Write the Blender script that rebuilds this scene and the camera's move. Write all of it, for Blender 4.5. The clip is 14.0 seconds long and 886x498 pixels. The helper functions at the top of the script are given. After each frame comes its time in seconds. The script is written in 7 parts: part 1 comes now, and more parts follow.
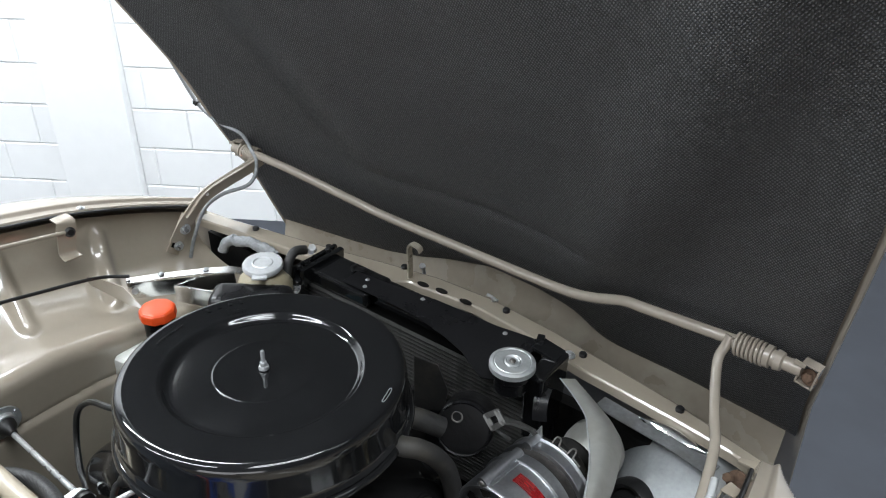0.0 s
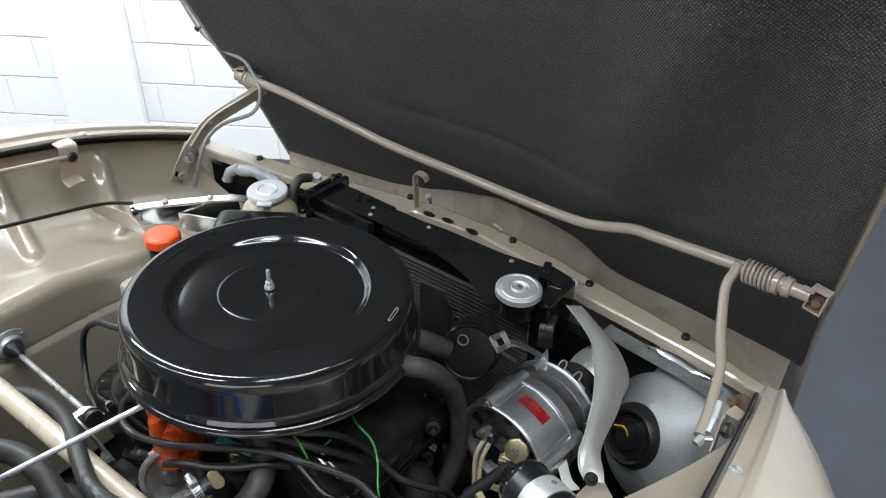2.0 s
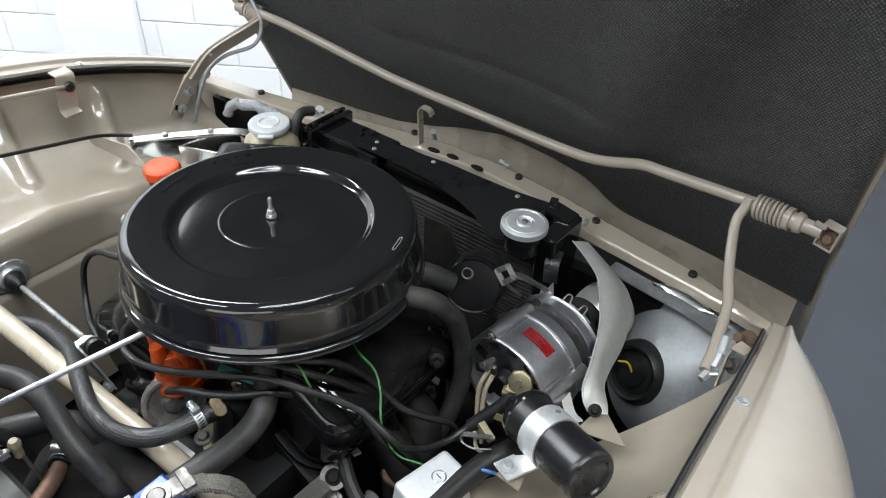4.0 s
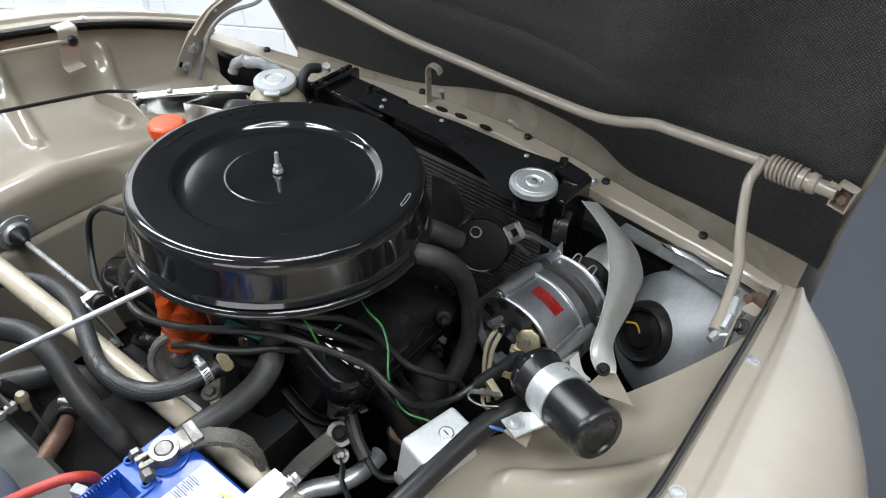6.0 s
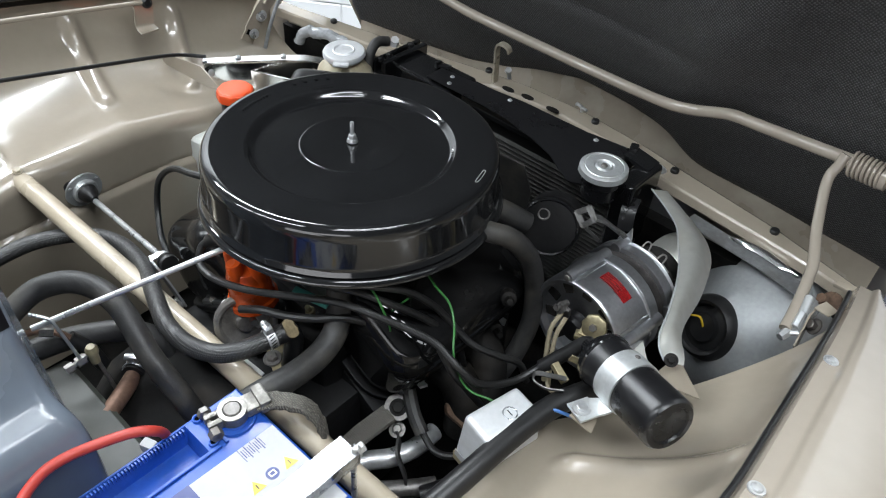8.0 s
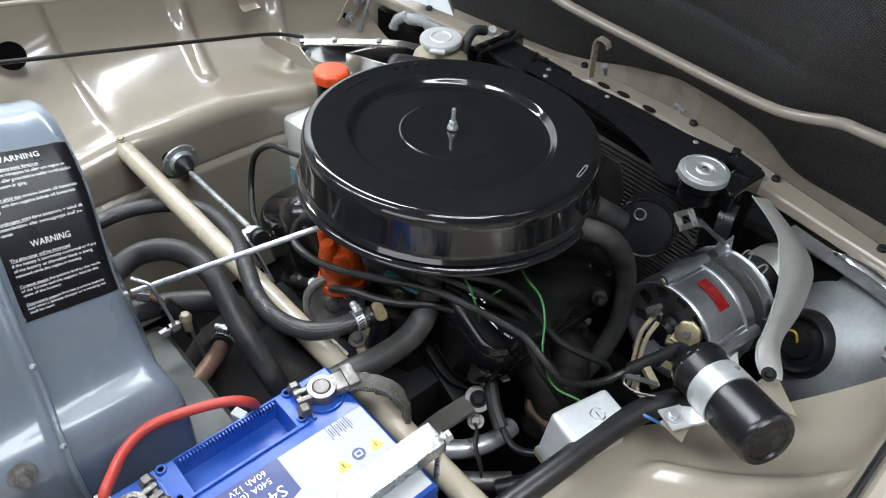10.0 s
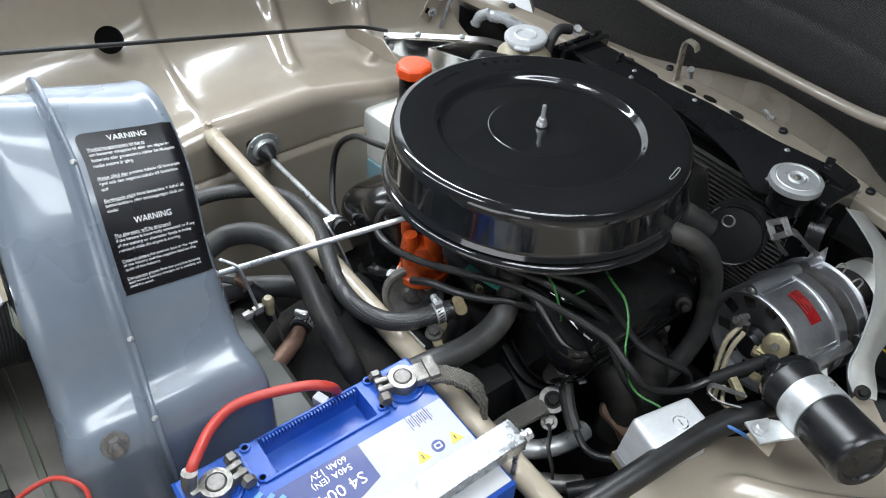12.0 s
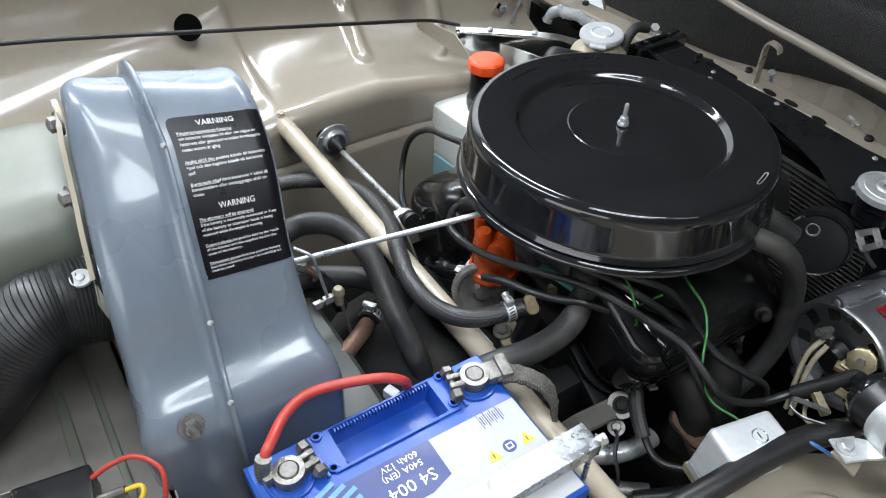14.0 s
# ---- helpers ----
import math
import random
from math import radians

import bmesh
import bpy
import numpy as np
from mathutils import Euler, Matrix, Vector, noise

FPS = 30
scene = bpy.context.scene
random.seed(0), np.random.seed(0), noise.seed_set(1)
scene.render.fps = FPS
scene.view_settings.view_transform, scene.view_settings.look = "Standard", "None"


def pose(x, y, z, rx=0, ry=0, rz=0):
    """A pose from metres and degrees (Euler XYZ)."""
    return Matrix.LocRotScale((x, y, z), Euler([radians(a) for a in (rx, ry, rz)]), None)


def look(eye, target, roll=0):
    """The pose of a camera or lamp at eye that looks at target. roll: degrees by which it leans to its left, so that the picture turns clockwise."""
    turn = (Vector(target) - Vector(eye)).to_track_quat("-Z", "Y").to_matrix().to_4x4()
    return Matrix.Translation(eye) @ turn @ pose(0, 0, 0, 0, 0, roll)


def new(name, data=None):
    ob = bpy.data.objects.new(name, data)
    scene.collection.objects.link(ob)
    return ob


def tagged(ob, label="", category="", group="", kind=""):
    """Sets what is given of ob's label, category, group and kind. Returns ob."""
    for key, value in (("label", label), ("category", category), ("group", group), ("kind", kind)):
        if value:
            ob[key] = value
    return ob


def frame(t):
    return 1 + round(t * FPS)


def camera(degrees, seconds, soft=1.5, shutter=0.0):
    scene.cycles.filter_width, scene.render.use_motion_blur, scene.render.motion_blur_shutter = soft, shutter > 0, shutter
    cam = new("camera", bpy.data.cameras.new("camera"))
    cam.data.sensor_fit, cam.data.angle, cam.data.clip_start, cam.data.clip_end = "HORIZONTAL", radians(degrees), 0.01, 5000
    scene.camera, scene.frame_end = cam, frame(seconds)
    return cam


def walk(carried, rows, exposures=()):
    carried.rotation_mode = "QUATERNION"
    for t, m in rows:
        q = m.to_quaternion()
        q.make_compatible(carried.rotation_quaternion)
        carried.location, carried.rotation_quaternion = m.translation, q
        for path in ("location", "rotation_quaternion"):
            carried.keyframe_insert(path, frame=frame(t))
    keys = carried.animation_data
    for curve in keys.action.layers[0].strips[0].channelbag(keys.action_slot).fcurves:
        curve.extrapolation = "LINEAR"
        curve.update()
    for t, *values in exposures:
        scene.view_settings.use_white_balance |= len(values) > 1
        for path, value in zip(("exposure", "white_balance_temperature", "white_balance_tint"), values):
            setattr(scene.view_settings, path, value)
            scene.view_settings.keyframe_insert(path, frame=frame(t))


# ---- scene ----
cam = camera(60.6, 14.0, 1.1)
METRES, EYE, TILT, LEAN, TURN = 0.2265, 1.43, -30.77, -1.05, 37.1
SIDE = 0.628
ROWS = [
    (0.0, 0.0, 0.0, 0.0, 0.0, 0.0, -0.0),
    (0.5, -0.0108, 0.0161, -0.0413, 0.13, -0.93, -0.11),
    (1.0, -0.0108, 0.0272, -0.0751, 0.28, -2.01, -0.14),
    (1.5, -0.0142, 0.0343, -0.1067, 0.3, -2.94, -0.26),
    (2.0, -0.018, 0.0434, -0.1413, 0.29, -3.91, -0.46),
    (2.5, -0.0224, 0.0585, -0.1754, 0.34, -4.78, -0.66),
    (3.0, -0.0262, 0.0768, -0.2063, 0.46, -5.77, -0.87),
    (5.5, -0.0279, 0.1377, -0.3015, 0.74, -9.53, -1.21),
    (6.0, -0.0491, 0.1409, -0.3152, 0.93, -9.98, -1.47),
    (6.5, -0.0897, 0.1448, -0.3264, 1.24, -10.34, -1.98),
    (7.0, -0.1369, 0.1501, -0.339, 1.9, -10.68, -2.68),
    (7.5, -0.1756, 0.1553, -0.3493, 2.84, -11.0, -3.42),
    (8.0, -0.2254, 0.1609, -0.3631, 4.0, -11.3, -4.29),
    (8.5, -0.2738, 0.1652, -0.374, 5.23, -11.59, -5.13),
    (11.0, -0.447, 0.176, -0.4245, 11.65, -12.61, -8.32),
    (11.5, -0.4795, 0.1699, -0.4378, 12.69, -12.73, -8.73),
    (12.0, -0.5209, 0.1586, -0.4518, 13.82, -12.89, -9.18),
    (12.5, -0.5593, 0.1486, -0.4647, 14.9, -13.03, -9.59),
    (13.0, -0.5965, 0.1433, -0.4735, 16.06, -13.24, -10.0),
    (13.5, -0.6267, 0.1467, -0.4801, 16.99, -13.48, -10.35),
    (14.0, -0.6513, 0.16, -0.4892, 17.77, -13.76, -10.67),
]
walk(cam, [(t, pose(SIDE, 0, EYE, TILT, LEAN, TURN) @ pose(METRES * x, METRES * y, METRES * z, 90 + pitch, roll, yaw)) for t, x, y, z, yaw, pitch, roll in ROWS], [(0.0, -0.08, 6400, 10), (1.0, -0.04, 6430, 10), (3.0, 0.09, 6480, 10), (6.0, 0.09, 6420, 10), (7.5, 0.0, 6400, 10), (11.0, 0.03, 6300, 10), (14.0, 0.05, 6300, 10)])

# ---- light ----
world = bpy.data.worlds.new("workshop_world")
scene.world = world
world.use_nodes = True
world.node_tree.nodes["Background"].inputs[0].default_value = (0.9, 0.95, 1.0, 1)
world.node_tree.nodes["Background"].inputs[1].default_value = 0.05

# the room's own axes: ALONG the far wall, and OUT towards it
ALONG, OUT = Vector((0.838, 0.545, 0)), Vector((-0.545, 0.838, 0))
WALL_D = 2.20
CEIL = 3.1


def room(a, o, z):
    """A place in the room: metres along the far wall, metres towards it, height."""
    return ALONG * a + OUT * o + Vector((0, 0, z))


# place along and towards the wall, and strength
TUBES = [(-2.5, 1.45, 84), (-0.9, 1.45, 82), (0.7, 1.45, 64), (2.3, 1.45, 50), (-2.9, -0.6, 44), (-1.2, -0.6, 44), (0.95, -0.32, 26), (0.95, -0.82, 24), (3.0, -0.6, 8)]
for a, o, power in TUBES:
    lamp = bpy.data.lights.new("fluorescent_light", "AREA")
    lamp.shape, lamp.size, lamp.size_y = "RECTANGLE", 1.5, 0.2
    lamp.energy, lamp.color = power, (0.92, 0.97, 1.0)
    ob = new("fluorescent_light", lamp)
    ob.matrix_world = Matrix.Translation(room(a, o, CEIL - 0.14)) @ Matrix.Rotation(math.atan2(ALONG.y, ALONG.x), 4, "Z")


# added fill in an unseen window behind the camera, placed to light the lining
WIN_A0, WIN_A1, WIN_Z0, WIN_Z1 = -2.6, 1.4, 1.0, 2.6
lamp = bpy.data.lights.new("added_window_fill", "AREA")
lamp.shape, lamp.size, lamp.size_y = "RECTANGLE", WIN_A1 - WIN_A0 - 0.1, WIN_Z1 - WIN_Z0 - 0.1
lamp.energy, lamp.color = 70, (0.97, 0.98, 1.0)
new("added_window_fill", lamp).matrix_world = look(room((WIN_A0 + WIN_A1) / 2, -4.47, (WIN_Z0 + WIN_Z1) / 2), room((WIN_A0 + WIN_A1) / 2, 0, (WIN_Z0 + WIN_Z1) / 2))


# ---- materials ----
def mat(name, color, rough=0.5, metal=0.0, spread=0.12, scale=30.0, bump=0.0, bump_scale=200.0, coat=0.0, dirt=None, dirt_amount=0.0, dirt_scale=9.0, spec=0.5, rough_spread=0.08, trans=0.0, dirt_range=(0.5, 0.72)):
    """A node material: base colour varied at two scales, roughness varied, fine relief, patches of dirt."""
    m = bpy.data.materials.new(name)
    m.use_nodes = True
    nt = m.node_tree
    p = nt.nodes["Principled BSDF"]
    p.inputs["Metallic"].default_value = metal
    p.inputs["Specular IOR Level"].default_value = spec
    p.inputs["Coat Weight"].default_value = coat
    p.inputs["Coat Roughness"].default_value = 0.04
    p.inputs["Transmission Weight"].default_value = trans
    co = nt.nodes.new("ShaderNodeTexCoord")

    def noise_node(s, detail=4.0):
        n = nt.nodes.new("ShaderNodeTexNoise")
        n.inputs["Scale"].default_value, n.inputs["Detail"].default_value = s, detail
        nt.links.new(co.outputs["Object"], n.inputs["Vector"])
        return n

    fine, broad = noise_node(scale * 6, 6), noise_node(scale)
    add = nt.nodes.new("ShaderNodeMath")
    add.operation = "ADD"
    nt.links.new(fine.outputs["Fac"], add.inputs[0])
    nt.links.new(broad.outputs["Fac"], add.inputs[1])
    ramp = nt.nodes.new("ShaderNodeMapRange")
    ramp.inputs["From Min"].default_value, ramp.inputs["From Max"].default_value = 0.7, 1.3
    ramp.inputs["To Min"].default_value, ramp.inputs["To Max"].default_value = 1 - spread, 1 + spread
    nt.links.new(add.outputs[0], ramp.inputs["Value"])
    mix = nt.nodes.new("ShaderNodeMix")
    mix.data_type, mix.blend_type = "RGBA", "MULTIPLY"
    mix.inputs["Factor"].default_value = 1
    mix.inputs["A"].default_value = (*color, 1)
    nt.links.new(ramp.outputs[0], mix.inputs["B"])
    col = mix.outputs["Result"]
    rr = nt.nodes.new("ShaderNodeMapRange")
    rr.inputs["From Min"].default_value, rr.inputs["From Max"].default_value = 0.35, 0.65
    rr.inputs["To Min"].default_value, rr.inputs["To Max"].default_value = max(0.02, rough - rough_spread), min(1, rough + rough_spread)
    nt.links.new(broad.outputs["Fac"], rr.inputs["Value"])
    rough_out = rr.outputs[0]
    if dirt:
        dn = noise_node(dirt_scale, 8)
        dr = nt.nodes.new("ShaderNodeMapRange")
        dr.inputs["From Min"].default_value, dr.inputs["From Max"].default_value = dirt_range
        dr.inputs["To Max"].default_value = dirt_amount
        nt.links.new(dn.outputs["Fac"], dr.inputs["Value"])
        dm = nt.nodes.new("ShaderNodeMix")
        dm.data_type = "RGBA"
        nt.links.new(dr.outputs[0], dm.inputs["Factor"])
        nt.links.new(col, dm.inputs["A"])
        dm.inputs["B"].default_value = (*dirt, 1)
        col = dm.outputs["Result"]
        ra = nt.nodes.new("ShaderNodeMix")
        nt.links.new(dr.outputs[0], ra.inputs["Factor"])
        nt.links.new(rough_out, ra.inputs["A"])
        ra.inputs["B"].default_value = 0.8
        rough_out = ra.outputs["Result"]
    nt.links.new(col, p.inputs["Base Color"])
    nt.links.new(rough_out, p.inputs["Roughness"])
    if bump:
        bn = noise_node(bump_scale, 3)
        b = nt.nodes.new("ShaderNodeBump")
        b.inputs["Strength"].default_value, b.inputs["Distance"].default_value = bump, 0.001
        nt.links.new(bn.outputs["Fac"], b.inputs["Height"])
        nt.links.new(b.outputs[0], p.inputs["Normal"])
    return m


TAN = mat("tan_paint", (0.330, 0.288, 0.238), 0.26, spread=0.03, scale=10, coat=0.6, rough_spread=0.01)
TAN_IN = mat("tan_paint_bay", (0.33, 0.286, 0.228), 0.20, spread=0.03, scale=14, coat=0.6, rough_spread=0.01)
CREAM = mat("cream_paint", (0.41, 0.355, 0.27), 0.3, spread=0.08, scale=12, coat=0.3, dirt=(0.2, 0.14, 0.08), dirt_amount=0.4)
GLOSS_BLACK = mat("gloss_black_enamel", (0.0085, 0.0088, 0.0095), 0.10, spread=0.2, scale=14, coat=0.35, rough_spread=0.015, dirt=(0.05, 0.05, 0.05), dirt_amount=0.30, dirt_scale=90, dirt_range=(0.64, 0.82))
SATIN_BLACK = mat("satin_black_paint", (0.008, 0.008, 0.009), 0.32, spread=0.25, scale=20, bump=0.15, bump_scale=120)
ENGINE_BLACK = mat("engine_black", (0.005, 0.005, 0.0055), 0.55, spec=0.25, spread=0.3, scale=20, bump=0.4, bump_scale=150, dirt=(0.016, 0.014, 0.012), dirt_amount=0.5)
COVER_BLACK = mat("oily_black_enamel", (0.006, 0.006, 0.0062), 0.06, spec=0.42, spread=0.3, scale=18, bump=0.02, bump_scale=60, dirt=(0.012, 0.011, 0.010), dirt_amount=0.4, dirt_scale=14)
GREASY = mat("greasy_black_metal", (0.007, 0.0066, 0.0062), 0.65, spec=0.2, spread=0.4, scale=25, bump=0.5, bump_scale=120, dirt=(0.035, 0.03, 0.025), dirt_amount=0.7, dirt_scale=20)
RUBBER = mat("black_rubber", (0.026, 0.0255, 0.025), 0.52, spread=0.3, scale=30, bump=0.3, bump_scale=400, dirt=(0.095, 0.085, 0.068), dirt_amount=0.55, dirt_scale=22)
RUBBER_DARK = mat("dark_rubber_seal", (0.010, 0.010, 0.0105), 0.45, spread=0.25, scale=40, bump=0.2, bump_scale=300)
CABLE = mat("cable_insulation", (0.013, 0.013, 0.013), 0.42, spread=0.25, scale=40, bump=0.1, bump_scale=300)
CHROME = mat("polished_metal", (0.75, 0.75, 0.74), 0.16, 1.0, spread=0.06, scale=20, rough_spread=0.06)
ZINC = mat("zinc_plated_steel", (0.56, 0.57, 0.58), 0.34, 0.7, spread=0.15, scale=40, bump=0.08, bump_scale=200, dirt=(0.3, 0.28, 0.25), dirt_amount=0.5, dirt_scale=40)
CAP_METAL = mat("bright_plated_cap", (0.58, 0.60, 0.605), 0.36, 0.6, spread=0.12, scale=40, bump=0.05, bump_scale=150, dirt=(0.40, 0.40, 0.38), dirt_amount=0.6, dirt_scale=60)
PLATED = mat("mottled_zinc_plate", (0.40, 0.42, 0.44), 0.26, 0.9, spread=0.3, scale=60, bump=0.06, bump_scale=120, dirt=(0.36, 0.36, 0.35), dirt_amount=0.8, dirt_scale=70)
ALU = mat("cast_aluminium", (0.50, 0.51, 0.53), 0.36, 1.0, spread=0.12, scale=40, bump=0.04, bump_scale=500, rough_spread=0.02)
DULL_ZINC = mat("whitish_zinc", (0.70, 0.715, 0.73), 0.42, 0.35, spread=0.06, scale=30, bump=0.05, bump_scale=150, dirt=(0.45, 0.44, 0.42), dirt_amount=0.35, dirt_scale=30)
PALE_PLATE = mat("pale_yellowed_plate", (0.50, 0.455, 0.37), 0.34, 0.45, spread=0.15, scale=60, bump=0.1, bump_scale=200, dirt=(0.2, 0.17, 0.12), dirt_amount=0.5, dirt_scale=50)
# lip paint: pale scuffs that also stand in for light on the lip
TAN_SCUFFED_LIT = mat("tan_paint_scuffed_lit", (0.335, 0.292, 0.236), 0.30, spread=0.06, scale=12, coat=0.45, rough_spread=0.10, dirt=(0.46, 0.425, 0.35), dirt_amount=0.75, dirt_scale=9)
STAINED_GALV = mat("stained_galvanised_sheet", (0.20, 0.205, 0.21), 0.5, 0.4, spread=0.2, scale=30, bump=0.15, bump_scale=60, dirt=(0.10, 0.085, 0.07), dirt_amount=0.8, dirt_scale=16)
GALV = mat("galvanised_sheet", (0.34, 0.355, 0.36), 0.45, 0.35, spread=0.1, scale=30, bump=0.1, bump_scale=60, dirt=(0.35, 0.32, 0.27), dirt_amount=0.6, dirt_scale=12)
STEEL_PAINT = mat("silver_grey_paint", (0.45, 0.45, 0.42), 0.38, 0.55, spread=0.06, scale=16, bump=0.08, bump_scale=60, dirt=(0.3, 0.26, 0.2), dirt_amount=0.4, dirt_scale=15)
FIN_METAL = mat("dark_fin_metal", (0.06, 0.059, 0.056), 0.4, 0.4, spread=0.4, scale=60)
STATOR = mat("dark_laminated_iron", (0.055, 0.05, 0.047), 0.45, 0.6, spread=0.3, scale=60, bump=0.3, bump_scale=400)
# cowl shelf: dull paint, darkened to stand in for shade
SHELF_SHADED = mat("shaded_shelf_paint", (0.17, 0.158, 0.142), 0.4, spread=0.12, scale=12, dirt=(0.08, 0.075, 0.065), dirt_amount=0.4)
DULL_PLATE = mat("dull_grey_plate", (0.17, 0.17, 0.165), 0.42, 0.8, spread=0.25, scale=40, bump=0.2, bump_scale=200, dirt=(0.08, 0.07, 0.06), dirt_amount=0.6, dirt_scale=35)
LUG = mat("stained_lug", (0.24, 0.19, 0.11), 0.5, spread=0.3, scale=60, bump=0.2, bump_scale=200, dirt=(0.07, 0.055, 0.035), dirt_amount=0.8, dirt_scale=70)
IRON = mat("dull_iron", (0.22, 0.21, 0.20), 0.5, 0.8, spread=0.3, scale=40, bump=0.4, bump_scale=200, dirt=(0.08, 0.06, 0.045), dirt_amount=0.6, dirt_scale=30)
LEAD = mat("dull_lead", (0.24, 0.232, 0.215), 0.38, 0.8, spread=0.3, scale=60, bump=0.5, bump_scale=300, dirt=(0.10, 0.09, 0.08), dirt_amount=0.6, dirt_scale=60)
COPPER = mat("tarnished_copper", (0.20, 0.12, 0.085), 0.5, 0.5, spread=0.25, scale=40, bump=0.2, bump_scale=200)
RUST = mat("rusty_iron", (0.12, 0.075, 0.05), 0.85, 0.2, spread=0.4, scale=40, bump=0.6, bump_scale=200)
GREY_PAINT = mat("grey_enamel", (0.150, 0.178, 0.216), 0.27, spread=0.06, scale=9, coat=0.35, bump=0.05, bump_scale=70, rough_spread=0.05)
OLIVE = mat("grey_green_paint", (0.130, 0.138, 0.112), 0.45, spread=0.08, scale=10, bump=0.08, bump_scale=40)
# darkened copy of OLIVE: shade low in the bay, put into the colour
OLIVE_SHADED = mat("shaded_grey_green_paint", (0.040, 0.043, 0.036), 0.5, spread=0.15, scale=14, dirt=(0.05, 0.045, 0.035), dirt_amount=0.5)
BLUE = mat("blue_plastic", (0.012, 0.072, 0.38), 0.36, spread=0.14, scale=25, bump=0.12, bump_scale=300, dirt=(0.07, 0.15, 0.42), dirt_amount=0.4, dirt_scale=20)
BLUE_DARK = mat("dark_blue_print", (0.012, 0.03, 0.16), 0.35, spread=0.06)
WHITE_LABEL = mat("white_label", (0.39, 0.395, 0.41), 0.45, spread=0.04, dirt=(0.5, 0.5, 0.48), dirt_amount=0.3, dirt_scale=25)
YELLOW = mat("yellow_print", (0.75, 0.48, 0.02), 0.4, spread=0.05)
BLACK_LABEL = mat("black_label", (0.008, 0.0075, 0.009), 0.3, spec=0.3, spread=0.15, rough_spread=0.04)
PRINT = mat("white_print", (0.85, 0.85, 0.85), 0.5, spread=0.05)
PRINT_BLACK = mat("black_print", (0.02, 0.02, 0.02), 0.5, spread=0.05)
ORANGE_CAP = mat("orange_red_plastic", (0.80, 0.085, 0.015), 0.42, spread=0.06, scale=30, bump=0.1, bump_scale=200)
ORANGE_DIST = mat("orange_bakelite", (0.55, 0.075, 0.009), 0.2, spread=0.15, scale=25, dirt=(0.2, 0.05, 0.02), dirt_amount=0.4, dirt_scale=30)
RED = mat("red_insulation", (0.42, 0.042, 0.030), 0.42, spread=0.1, scale=30)
RED_FOIL = mat("red_foil", (0.62, 0.03, 0.035), 0.22, 0.75, spread=0.15, scale=60)
GREEN = mat("green_insulation", (0.035, 0.16, 0.035), 0.4, spread=0.1, scale=40)
TEAL = mat("teal_plastic", (0.05, 0.22, 0.2), 0.4, spread=0.15, scale=40)
YELLOW_WIRE = mat("yellow_insulation", (0.62, 0.42, 0.03), 0.4, spread=0.1, scale=40)
BEIGE_WIRE = mat("beige_insulation", (0.30, 0.26, 0.18), 0.5, spread=0.2, scale=40)
BLUE_WIRE = mat("blue_insulation", (0.05, 0.16, 0.45), 0.4, spread=0.1, scale=40)
MILKY = mat("milky_plastic", (0.42, 0.37, 0.26), 0.4, spread=0.12, scale=15, spec=0.4, dirt=(0.22, 0.17, 0.09), dirt_amount=0.5, dirt_scale=12)
WHITE_TANK = mat("white_plastic_tank", (0.80, 0.81, 0.77), 0.4, spread=0.04, scale=15)
FLUID = mat("blue_washer_fluid", (0.30, 0.52, 0.60), 0.4, spread=0.06, scale=15)
SMOKED = mat("smoked_plastic", (0.007, 0.007, 0.007), 0.5, spread=0.25, scale=30, spec=0.25)
BRASS = mat("brass_plate", (0.40, 0.35, 0.22), 0.38, 0.8, spread=0.2, scale=50, dirt=(0.2, 0.16, 0.1), dirt_amount=0.5, dirt_scale=40)
CREAM_PLASTIC = mat("cream_plastic", (0.30, 0.26, 0.16), 0.45, spread=0.2, scale=50, dirt=(0.12, 0.10, 0.06), dirt_amount=0.5, dirt_scale=60)
CLEAR = mat("clear_hose", (0.30, 0.31, 0.32), 0.10, spread=0.2, scale=30)


